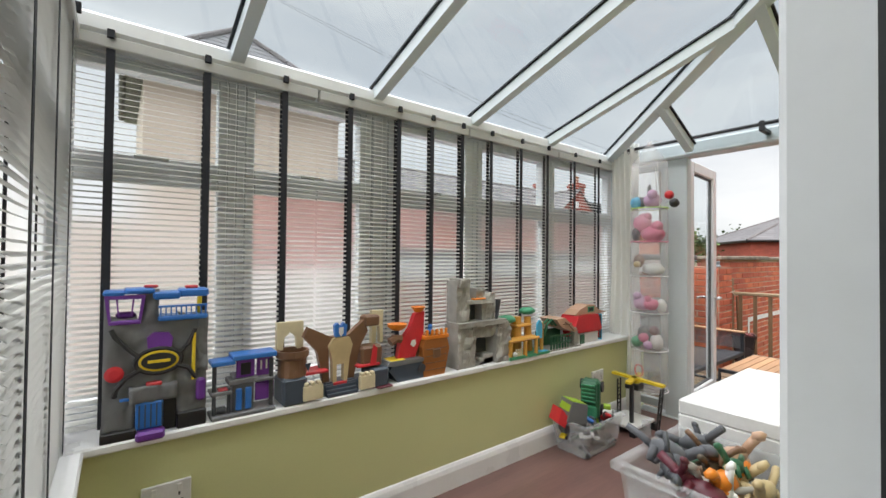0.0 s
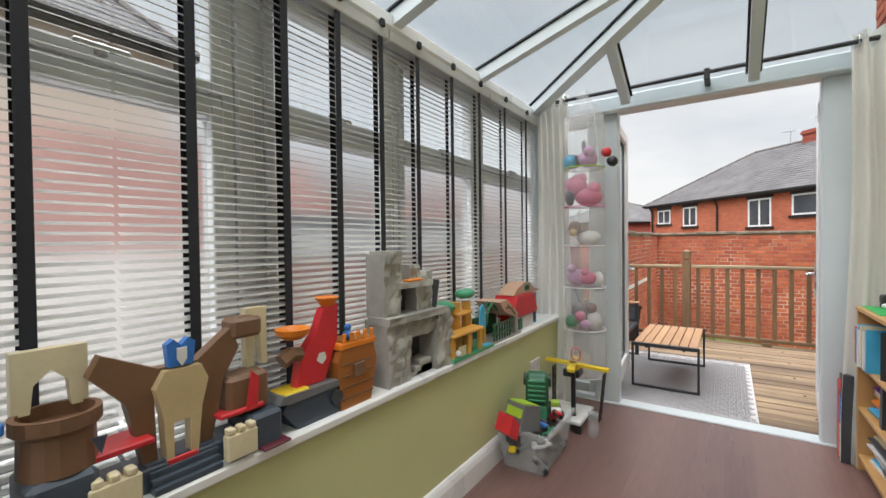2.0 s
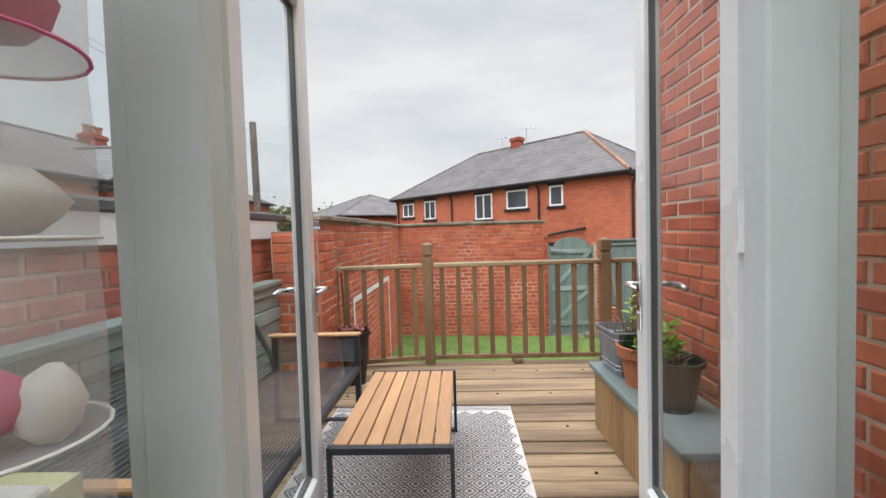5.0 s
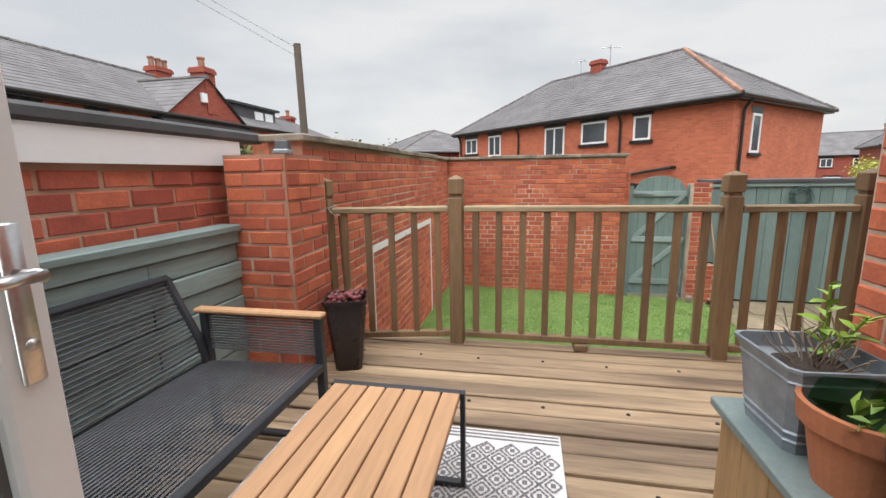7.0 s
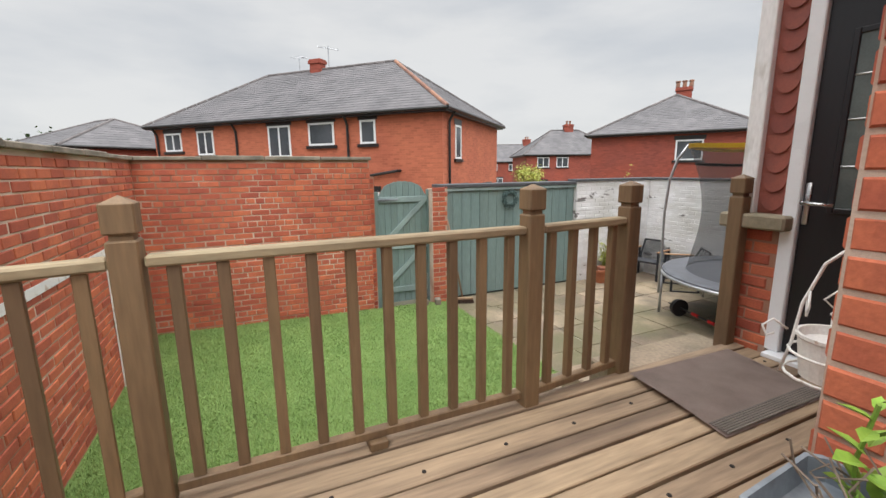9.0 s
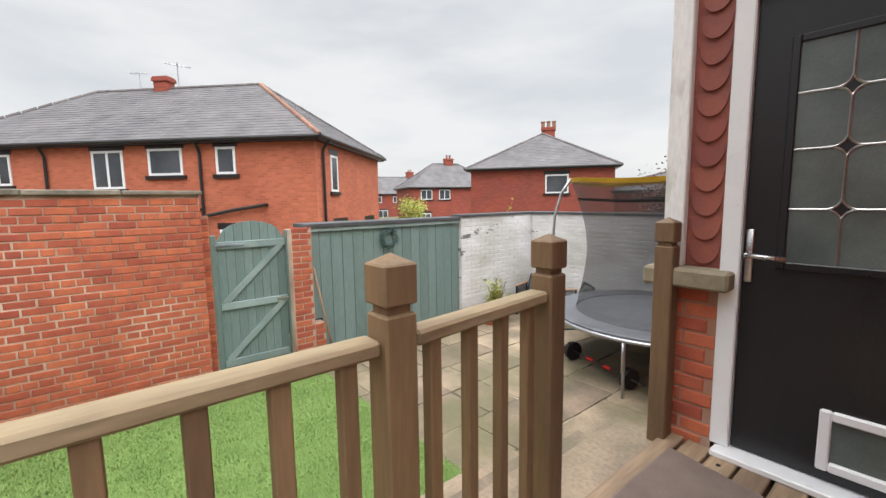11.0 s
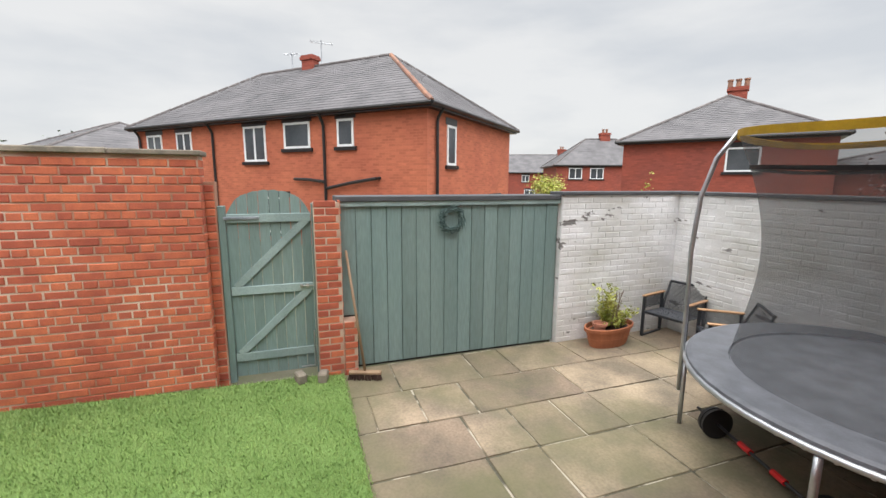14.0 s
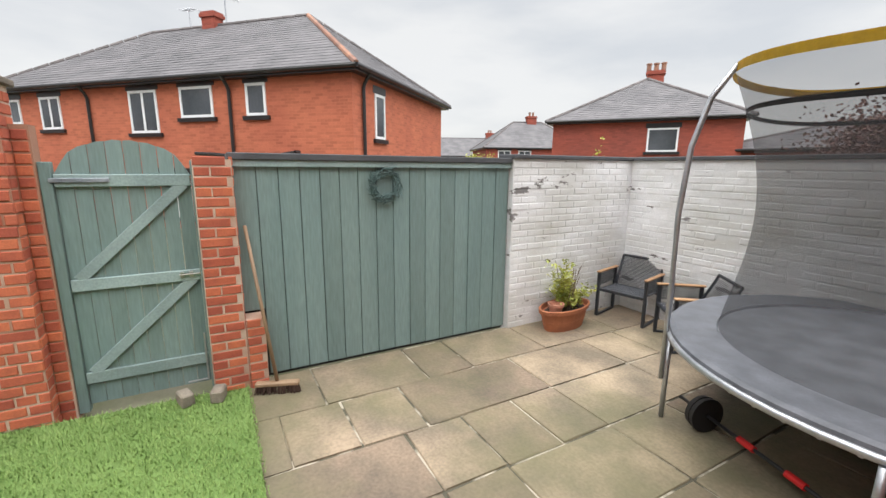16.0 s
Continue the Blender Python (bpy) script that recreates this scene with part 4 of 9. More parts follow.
slab("gate_post", GX - 0.05, -1.284, 0.02, GX + 0.04, -1.267, 1.84, M["sage"], parent=gate, bevel=0.004)
for x, y, t in ((12.17, -1.09, 20), (12.14, -1.31, -15)):
    b = thing("loose_brick", (x, y, lawn_z(y)), "worn grey-brown brick lying on the grass", "brick", "loose bricks", turn=t)
    bm = B()
    box(bm, -0.07, -0.045, 0.0, 0.07, 0.045, 0.10, 0.012)
    part("block", bm, M["cope"], b)

# ---- shed doors ----
shed = thing("shed_front", (0, 0, 0), "sage green painted shed front of tall vertical boards", "shed")
SX, ya, yb = GATEX + 0.14, -1.545, -4.205
n = 16
rnd = random.Random(21)
for k in range(n):
    a, b = ya + (yb - ya) * k / n, ya + (yb - ya) * (k + 1) / n
    lo = 0.62 if k == 0 else 0.03
    slab("shed_board", SX + rnd.uniform(-0.004, 0.004), b + 0.003, lo if k else 0.62, SX + 0.022, a - 0.003, 1.845, M["sage"], parent=shed, bevel=0.003)
slab("brick_step", GATEX - 0.015, -1.685, 0.0, GATEX + 0.16, -1.545, 0.60, M["mortar"], parent=gp, bevel=0.006)
slab("shed_back", SX + 0.024, yb + 0.006, 0.0, SX + 0.05, ya - 0.006, 1.84, M["seal"], parent=shed)
slab("shed_cap", SX - 0.05, yb - 0.01, 1.85, SX + 0.4, ya + 0.03, 1.905, M["lead"], parent=shed, bevel=0.006)
slab("shed_trim", SX - 0.032, yb - 0.01, 1.80, SX - 0.006, ya + 0.03, 1.849, M["sage_h"], parent=shed)
w = thing("wreath", (SX - 0.035, -2.79, 1.64), "round blue-green twig and leaf wreath on the shed", "wreath")
w.scale = (1.0, 1.25, 1.25)
bm = B()
rnd = random.Random(4)
for k in range(240):
    a, r = rnd.uniform(0, 6.283), rnd.uniform(0.07, 0.125)
    p = Vector((rnd.uniform(-0.02, 0.02), r * math.cos(a), r * math.sin(a)))
    d = Vector((rnd.uniform(-0.4, 0.4), -math.sin(a), math.cos(a))) + Vector((0, rnd.uniform(-0.7, 0.7), rnd.uniform(-0.7, 0.7)))
    d = d.normalized() * rnd.uniform(0.025, 0.055)
    cyl(bm, p, p + d, 0.005, 0.0015, 4)
part("wreath_ring", bm, mat("blue_green_foliage", (0.10, 0.17, 0.17), (0.05, 0.09, 0.085), 30, 90, 0.7, 0.2, vary=0.4, by="island"), w)

br = thing("broom", (0, 0, 0), "wooden broom with dark bristles leaning on the shed", "broom")
bm = B()
cyl(bm, (12.10, -1.73, 0.10), (SX - 0.03, -1.60, 1.34), 0.0145, 0.0135, 10)
part("handle", bm, M["ash"], br, smooth=True)
bm = B()
box(bm, -0.17, -0.03, 0.07, 0.17, 0.03, 0.105, 0.008, Matrix.Translation((12.09, -1.73, 0)) @ pose(0, 0, 0, 0, 0, 70))
part("broom_head", bm, M["ash"], br)
bm = B()
rnd = random.Random(6)
mm = Matrix.Translation((12.09, -1.73, 0)) @ pose(0, 0, 0, 0, 0, 70)
for k in range(150):
    u, v = rnd.uniform(-0.16, 0.16), rnd.uniform(-0.026, 0.026)
    cyl(bm, mm @ Vector((u, v, 0.075)), mm @ Vector((u * 1.12, v * 1.6, 0.012)), 0.006, 0.004, 4)
part("bristle_head", bm, M["bristle"], br)


def leafy(bm, root, height, spread, count, size, rnd, stems=6):
    """Stems from a root with small pointed leaves round them."""
    root = Vector(root)
    for s in range(stems):
        a, r = rnd.uniform(0, 6.283), spread * math.sqrt(rnd.random())
        tip = root + Vector((r * math.cos(a), r * math.sin(a), height * rnd.uniform(0.55, 1.0)))
        for k in range(count // stems):
            t = rnd.uniform(0.2, 1.0)
            p = root.lerp(tip, t) + Vector((rnd.gauss(0, spread * 0.14), rnd.gauss(0, spread * 0.14), rnd.gauss(0, 0.02)))
            d = Vector((rnd.uniform(-1, 1), rnd.uniform(-1, 1), rnd.uniform(-0.1, 0.8))).normalized()
            sd = d.cross(Vector((rnd.uniform(-1, 1), rnd.uniform(-1, 1), 1))).normalized()
            L = size * rnd.uniform(0.6, 1.2)
            up = sd.cross(d) * L * 0.12
            v = [bm.verts.new(q) for q in (p, p + d * L * 0.45 + sd * L * 0.26 + up, p + d * L, p + d * L * 0.45 - sd * L * 0.26 + up)]
            bm.faces.new(v)


def stems(bm, root, height, spread, count, rnd, r=0.003):
    for k in range(count):
        a, q = rnd.uniform(0, 6.283), spread * math.sqrt(rnd.random())
        p0 = Vector(root) + Vector((0.4 * q * math.cos(a), 0.4 * q * math.sin(a), 0))
        p2 = Vector(root) + Vector((q * math.cos(a), q * math.sin(a), height * rnd.uniform(0.5, 1)))
        p1 = p0.lerp(p2, 0.5) + Vector((rnd.gauss(0, 0.02), rnd.gauss(0, 0.02), 0.01))
        tube(bm, [p0, p1, p2], r, 4)


# trough with shrub
tr = thing("terracotta_trough", (12.12, -4.86, 0.006), "terracotta trough with a yellow-green shrub and a small pot", "planter", turn=-80)
tr.scale = (1.25, 1.15, 1.05)
bm = B()
lathe(bm, [(0.24, 0.0), (0.27, 0.10), (0.272, 0.105), (0.27, 0.11), (0.295, 0.20), (0.315, 0.20), (0.32, 0.24), (0.295, 0.245), (0.285, 0.19), (0.0, 0.185)], (0, 0, 0), 28, 1.0, 0.55)
part("trough", bm, M["terracotta"], tr, smooth=False)
bm = B()
lathe(bm, [(0.275, 0.188), (0.15, 0.21), (0.0, 0.20)], (0, 0, 0), 20, 1.0, 0.53)
part("soil", bm, M["soil"], tr)
bm = B()
lathe(bm, [(0.055, 0.20), (0.065, 0.27), (0.075, 0.27), (0.078, 0.30), (0.068, 0.30), (0.06, 0.26), (0.0, 0.26)], (-0.16, -0.02, 0), 18)
part("small_pot", bm, mat("pink_clay", (0.55, 0.26, 0.18), None, 8, 80, 0.85, 0.15), tr, "small pale clay pot")
bm = B()
rnd = random.Random(9)
leafy(bm, (0.08, 0, 0.18), 0.30, 0.22, 900, 0.045, rnd, 22)
leafy(bm, (-0.05, 0, 0.18), 0.62, 0.14, 520, 0.045, rnd, 12)
part("shrub", bm, M["shrub"], tr)
bm = B()
stems(bm, (0.0, 0, 0.19), 0.55, 0.16, 16, rnd)
tagged(part("stem_cluster", bm, M["twig"], tr), kind="stuff")


CORDS = {}


def cord(parent, at, length, along_y=False):
    """One taut cord of a strung seat."""
    key = (round(length, 3), along_y)
    if key not in CORDS:
        bm = B()
        cyl(bm, (0, 0, 0), (0, length, 0) if along_y else (length, 0, 0), 0.0042, seg=5, caps=False)
        CORDS[key] = done(bm, "cord", M["rope"])
    ob = new("cord", CORDS[key])
    ob.parent = parent
    ob.matrix_basis = Matrix.Translation(at)


def rope_seat(name, at, turn, w, label, group="", depth=0.66, seat=0.36, arm=0.57, back=0.70, n=46, category="chair"):
    """Outdoor seat with a flat metal frame, strung with cord, and timber armrests. Faces -y, centred on x."""
    c = thing(name, at, label, category, group, turn=turn)
    h, d, t = w / 2, depth, 0.034
    for s in (-1, 1):
        bm = B()
        x = s * (h - t / 2)
        box(bm, x - t / 2, -d / 2, 0.0, x + t / 2, -d / 2 + t, arm - 0.02, 0.004)
        box(bm, x - t / 2, d / 2 - 0.10 - t, 0.0, x + t / 2, d / 2 - 0.10, arm - 0.02, 0.004)
        box(bm, x - t / 2, -d / 2 + t, 0.0, x + t / 2, d / 2 - 0.10 - t, 0.022, 0.004)
        part("leg_frame", bm, M["frame_black"], c)
        bm = B()
        box(bm, x - 0.026, -d / 2 - 0.01, arm - 0.02, x + 0.026, d / 2 - 0.08, arm, 0.006)
        part("armrest", bm, M["teak"], c, "honey coloured timber armrest")
        for k in range(14):
            z = seat + 0.03 + (arm - seat - 0.06) * k / 13
            cord(c, (x, -d / 2 + t, z), d - 0.10 - 2 * t, True)
    bm = B()
    box(bm, -h + t, -d / 2, seat - 0.035, h - t, -d / 2 + t, seat, 0.004)
    box(bm, -h + t, d / 2 - 0.13, seat - 0.055, h - t, d / 2 - 0.10, seat - 0.02, 0.004)
    part("seat_rail", bm, M["frame_black"], c)
    L = w - 2 * t
    rows = int((d - 0.13) / 0.0165)
    for k in range(rows):
        f = k / (rows - 1)
        y, z = -d / 2 + t + f * (d - 0.16), seat - 0.004 - 0.02 * f
        cord(c, (-h + t, y, z), L)
    bm = B()
    b0, b1 = Vector((0, d / 2 - 0.125, seat - 0.02)), Vector((0, d / 2 + 0.02, back))
    for s in (-1, 1):
        x = s * (h - 0.05)
        tube(bm, [(x, b0.y, b0.z), (x, b0.y + 0.02, seat + 0.08), (x, b1.y - 0.03, back - 0.07), (x, b1.y, back)], 0.016, 8)
    cyl(bm, (-h + 0.05, b1.y, back), (h - 0.05, b1.y, back), 0.016, seg=8)
    part("back_frame", bm, M["frame_black"], c)
    rows = int((back - seat) / 0.0155) if w > 1 else 22
    for k in range(rows):
        f = (k + 1) / (rows + 1)
        p = b0.lerp(b1, f)
        cord(c, (-h + 0.05, p.y, p.z), w - 0.10)
    return c


rope_seat("garden_sofa", (5.93, 2.305, DECK), 0, 1.62, "charcoal cord garden sofa with timber armrests", n=46, category="sofa")
ch = rope_seat("garden_chair", (11.98, -5.80, 0.006), 194, 0.60, "charcoal metal and cord garden chair with timber armrests", "pair of garden chairs", depth=0.56)
copy_thing(ch, pose(11.12, -5.66, 0.006, 0, 0, 140))

# coffee table
ct = thing("coffee_table", (0, 0, DECK + 0.012), "low outdoor coffee table with honey timber slats on a black frame", "table")
tx0, tx1, ty0, ty1, tz = 5.67, 6.57, 1.37, 1.86, 0.365
for k in range(7):
    a = ty0 + 0.012 + k * (ty1 - ty0 - 0.024) / 7
    bm = B()
    box(bm, tx0 + 0.03, a + 0.003, tz - 0.022, tx1 - 0.03, a + (ty1 - ty0 - 0.024) / 7 - 0.003, tz, 0.003)
    part("table_slat", bm, M["teak"], ct)
for x in (tx0, tx1 - 0.028):
    bm = B()
    for q in ((x, ty0, 0, x + 0.028, ty0 + 0.016, tz - 0.002), (x, ty1 - 0.016, 0, x + 0.028, ty1, tz - 0.002), (x, ty0 + 0.016, 0, x + 0.028, ty1 - 0.016, 0.016), (x, ty0 + 0.016, tz - 0.03, x + 0.028, ty1 - 0.016, tz - 0.002)):
        box(bm, *q, 0.002)
    part("leg", bm, M["frame_black"], ct)
bm = B()
for y in (ty0 + 0.1, ty1 - 0.12):
    box(bm, tx0 + 0.028, y, tz - 0.045, tx1 - 0.028, y + 0.02, tz - 0.0225)
part("underframe", bm, M["frame_black"], ct)

# rug with a lattice of diamonds
rug = thing("outdoor_rug", (5.27, 1.017, DECK), "flat woven outdoor rug with charcoal diamonds on off-white", "rug")
RL, RW = 1.64, 1.17
bm = B()
box(bm, 0, 0, 0.0025, RL, RW, 0.008, 0.002)
part("rug_ground", bm, M["rug_w"], rug)
bm = B()
def strip(p, q, w, z=0.0092):
    p, q = Vector((*p, z)), Vector((*q, z))
    s = (q - p).cross(Vector((0, 0, 1))).normalized() * w / 2
    bm.faces.new([bm.verts.new(v) for v in (p - s, q - s, q + s, p + s)])


HX, HY = 0.057, 0.0503
x0_, x1_ = 0.085, RL - 0.085
for i in range(0, 28):
    for j in range(0, 24):
        cx, cy = x0_ + HX * i, 0.045 + HY * j
        if (i + j) % 2 or cx > x1_ + 0.01 or cy > RW - 0.02:
            continue
        # the lattice side, one inner ring broken into steps, and a heart
        for sc, w in ((1.0, 0.0105), (0.60, 0.0095)):
            c = [(cx - HX * sc, cy), (cx, min(cy + HY * sc, RW - 0.006)), (cx + HX * sc, cy), (cx, max(cy - HY * sc, 0.006))]
            c = [(min(max(u, x0_), x1_), v) for u, v in c]
            for k in range(4 if sc < 1 else 2):
                for a in range(3):
                    p, q = Vector((*c[k], 0)), Vector((*c[(k + 1) % 4], 0))
                    u, v = p.lerp(q, a / 3), p.lerp(q, (a + 0.9) / 3)
                    if (v - u).length < 0.004:
                        continue
                    strip(u[:2], v[:2], w, 0.0092 if sc == 1 else 0.0094)
        if x0_ + 0.02 < cx < x1_ - 0.02:
            strip((cx - HX * 0.2, cy), (cx + HX * 0.2, cy), HY * 0.36, 0.0096)
for x in (0.018, 0.041, 0.064, RL - 0.064, RL - 0.041, RL - 0.018):
    strip((x, 0.008), (x, RW - 0.008), 0.011)
part("rug_pattern", bm, M["rug_d"], rug)

# planter bench with pots
bench = thing("planter_bench", (0, 0, DECK), "rough pine storage bench with a grey-green painted top", "bench")
bx0, bx1, by0, by1 = 5.62, 6.655, HOUSEY + 0.02, 0.555
n = 7
for k in range(n):
    a = bx0 + 0.02 + (bx1 - bx0 - 0.04) * k / n
    slab("front_board", a + 0.002, by1 - 0.035, 0.0, a + (bx1 - bx0 - 0.04) / n - 0.002, by1 - 0.015, 0.345, M["box_wood"], parent=bench, bevel=0.003)
slab("end_board", bx1 - 0.04, by0, 0.0, bx1 - 0.02, by1 - 0.036, 0.345, M["box_wood"], parent=bench)
slab("end_board", bx0 + 0.0, by0, 0.0, bx0 + 0.019, by1 - 0.036, 0.345, M["box_wood"], parent=bench)
slab("bench_top", bx0 - 0.015, by0 - 0.01, 0.347, bx1 + 0.01, by1 + 0.01, 0.378, M["box_top"], parent=bench, bevel=0.004)
BT = DECK + 0.378
zp = thing("zinc_trough", (6.485, 0.405, BT), "square galvanised zinc pot with twigs and fresh green shoots", "plant pot", turn=4)
bm = B()
def sq(bm, prof, sx=1.0):
    rings = []
    for r, z in prof:
        c = 0.02
        rings.append([bm.verts.new((x * sx, y, z)) for x, y in ((-r + c, -r), (r - c, -r), (r, -r + c), (r, r - c), (r - c, r), (-r + c, r), (-r, r - c), (-r, -r + c))])
    for a, b in zip(rings, rings[1:]):
        for k in range(8):
            bm.faces.new((a[k], a[(k + 1) % 8], b[(k + 1) % 8], b[k]))
    bm.faces.new(rings[0][::-1])
    bm.faces.new(rings[-1])


sq(bm, [(0.098, 0.0), (0.102, 0.03), (0.106, 0.035), (0.102, 0.04), (0.105, 0.055), (0.109, 0.06), (0.105, 0.065), (0.119, 0.20), (0.124, 0.205), (0.121, 0.21), (0.128, 0.235), (0.134, 0.24), (0.134, 0.248), (0.126, 0.248), (0.120, 0.205)], 1.06)
part("pot", bm, M["zinc"], zp)
bm = B()
rnd = random.Random(12)
blob(bm, (0, 0, 0.195), 0.105, 2, (1.1, 1, 0.18), 0.3, 1)
part("soil", bm, M["soil"], zp)
bm = B()
stems(bm, (0.0, -0.02, 0.20), 0.13, 0.15, 34, rnd, 0.0022)
tagged(part("twig_bundle", bm, M["twig"], zp), kind="stuff")
bm = B()
tube(bm, [(0.05, -0.06, 0.2), (0.06, -0.07, 0.30), (0.04, -0.05, 0.42)], 0.004, 5)
tube(bm, [(0.03, -0.07, 0.2), (0.0, -0.09, 0.30), (-0.04, -0.09, 0.36)], 0.004, 5)
shoot = part("shoot", bm, M["leaf"], zp)
lb = B()
lf = [lb.verts.new(q) for q in ((0, 0, 0), (0.02, 0.016, 0.006), (0.045, 0.02, 0.004), (0.075, 0, -0.006), (0.045, -0.02, 0.004), (0.02, -0.016, 0.006), (0.04, 0, -0.003))]
for q in ((0, 1, 6), (1, 2, 6), (2, 3, 6), (3, 4, 6), (4, 5, 6), (5, 0, 6)):
    lb.faces.new([lf[i] for i in q])
leaf_mesh = done(lb, "leaf", mat("spring_leaf", (0.30, 0.46, 0.07), (0.20, 0.34, 0.05), 30, 90, 0.45, 0.1, vary=0.3))
for k in range(26):
    f = k / 26
    p = Vector((0.05, -0.06, 0.22)).lerp(Vector((0.04, -0.05, 0.43)), f) if k % 2 else Vector((0.03, -0.07, 0.22)).lerp(Vector((-0.05, -0.09, 0.37)), f)
    ob = new("leaf", leaf_mesh)
    ob.parent = shoot
    s_ = rnd.uniform(0.6, 1.15) * (1.1 - 0.5 * f)
    ob.matrix_basis = Matrix.Translation(p) @ pose(0, 0, 0, rnd.uniform(-20, 20), rnd.uniform(-50, 5), k * 137.5) @ Matrix.Scale(s_, 4)
tp = thing("terracotta_pot", (6.27, 0.405, BT), "round terracotta pot holding a crumpled green plastic tray", "plant pot")
bm = B()
lathe(bm, [(0.085, 0), (0.112, 0.15), (0.128, 0.152), (0.134, 0.205), (0.122, 0.207), (0.115, 0.15), (0.0, 0.15)], seg=28)
part("pot", bm, M["terracotta"], tp)
bm = B()
blob(bm, (0.0, 0, 0.155), 0.108, 2, (1, 1, 0.12), 0.3, 2)
part("soil", bm, M["soil"], tp)
bm = B()
prism(bm, [(-0.115, 0.15), (-0.12, 0.235), (-0.05, 0.25), (0.04, 0.238), (0.12, 0.225), (0.13, 0.16), (0.02, 0.145)], 0.13, Matrix.Translation((0, -0.07, 0)) @ pose(0, 0, 0, 8, 0, 20))
part("plastic_tray", bm, M["green_film"], tp, "crumpled translucent green plastic tray")
bm = B()
leafy(bm, (-0.06, 0.07, 0.16), 0.1, 0.04, 12, 0.06, rnd, 3)
tagged(part("seedling", bm, M["leaf"], tp), kind="stuff")
bp = thing("black_pot", (6.005, 0.40, BT), "round black plastic pot with dry soil and a young plant", "plant pot")
bm = B()
lathe(bm, [(0.09, 0), (0.122, 0.20), (0.135, 0.202), (0.137, 0.22), (0.124, 0.222), (0.118, 0.17), (0.0, 0.17)], seg=28)
part("pot", bm, M["rubber"], bp)
bm = B()
blob(bm, (0.0, 0, 0.175), 0.112, 2, (1, 1, 0.14), 0.35, 3)
part("soil", bm, M["soil"], bp)
bm = B()
leafy(bm, (0.03, -0.02, 0.17), 0.26, 0.06, 60, 0.06, rnd, 5)
part("young_plant", bm, M["leaf"], bp)
bm = B()
stems(bm, (0, 0, 0.17), 0.12, 0.12, 20, rnd, 0.002)
tagged(part("stalk_bundle", bm, M["twig"], bp), kind="stuff")
bm = B()
box(bm, -0.008, 0.06, 0.17, 0.008, 0.063, 0.34)
part("plant_label", bm, M["upvc"], bp, "white plastic plant label")

# tall planter by the pier
dp = thing("tall_planter", (7.42, 2.19, DECK), "tall tapered dark brown square planter with reddish sedum", "planter", turn=18)
bm = B()
sq(bm, [(0.075, 0.0), (0.112, 0.40), (0.122, 0.402), (0.122, 0.425), (0.11, 0.425), (0.105, 0.38)])
part("planter_body", bm, M["planter"], dp)
bm = B()
rnd = random.Random(15)
for k in range(70):
    blob(bm, (rnd.uniform(-0.09, 0.09), rnd.uniform(-0.09, 0.09), 0.40 + rnd.uniform(0, 0.04)), rnd.uniform(0.012, 0.024), 1, (1, 1, 0.8), 0.3, k)
part("sedum", bm, M["sedum"], dp)

# door mat at the head of the steps
dm = thing("door_mat", (0, 0, DECK), "brown ribbed rubber mat at the head of the steps", "mat")
bm = B()
g = []
for i in range(13):
    for j in range(9):
        u, v = i / 12, j / 8
        x = 7.255 + 0.58 * u
        y = -0.56 - 0.06 * u + (-0.83 - 0.05 * u) * v
        g.append(bm.verts.new((x, y, 0.010 + 0.022 * math.sin(u * 2.6) * (1 - v) ** 2 + 0.010 * max(0, u - 0.8) * 5 * (1 - v))))
for i in range(12):
    for j in range(8):
        bm.faces.new((g[i * 9 + j], g[i * 9 + j + 1], g[i * 9 + j + 10], g[i * 9 + j + 9]))
r = bmesh.ops.solidify(bm, geom=bm.faces[:], thickness=0.007)
part("mat_sheet", bm, M["rubber_mat"], dm)
bm = B()
for k in range(7):
    box(bm, 7.262 + k * 0.013, -1.36, 0.0185, 7.269 + k * 0.013, -0.58, 0.0225)
part("rib_strip", bm, mat("grey_brown_ribs", (0.21, 0.18, 0.16), None, 8, 90, 0.7, 0.1), dm)

# ---- porch and back door ----
slab("stone_sill", 7.655, PORCHY - 0.05, 1.755, 8.035, PORCHY + 0.11, 1.845, M["stone_sill"], parent=porch, bevel=0.012)
slab("stone_sill", 7.88, PORCHY - 3.0, 1.755, 8.035, PORCHY - 0.051, 1.845, M["stone_sill"], parent=porch, bevel=0.012)
pf = slab("porch_brick", 7.720, PORCHY - 0.06, 0.0, 7.980, PORCHY - 0.004, 1.755, M["mortar"], parent=porch)
bm = B()
box(bm, 7.886, PORCHY - 0.06, 1.845, 7.980, PORCHY + 0.015, 4.2, 0.006)
part("corner_board", bm, M["flaky"], porch, "flaking white painted corner board")
bm = B()
box(bm, 7.720, PORCHY - 0.06, 1.846, 7.885, PORCHY - 0.03, 4.2)
box(bm, 6.71, PORCHY - 0.06, 3.10, 7.719, PORCHY - 0.03, 4.2)
part("tile_backing", bm, M["tile"], porch)
def fish_tile(w):
    bm = B()
    h = w / 2
    o = [(-h, 0.26), (-h, 0.105), (-0.80 * h, 0.092)] + [(0.80 * h * math.cos(math.pi + math.pi * k / 10), 0.085 + 0.085 * math.sin(math.pi + math.pi * k / 10)) for k in range(1, 10)] + [(0.80 * h, 0.092), (h, 0.105), (h, 0.26)]
    prism(bm, o, 0.012)
    return done(bm, "tile", M["tile"])


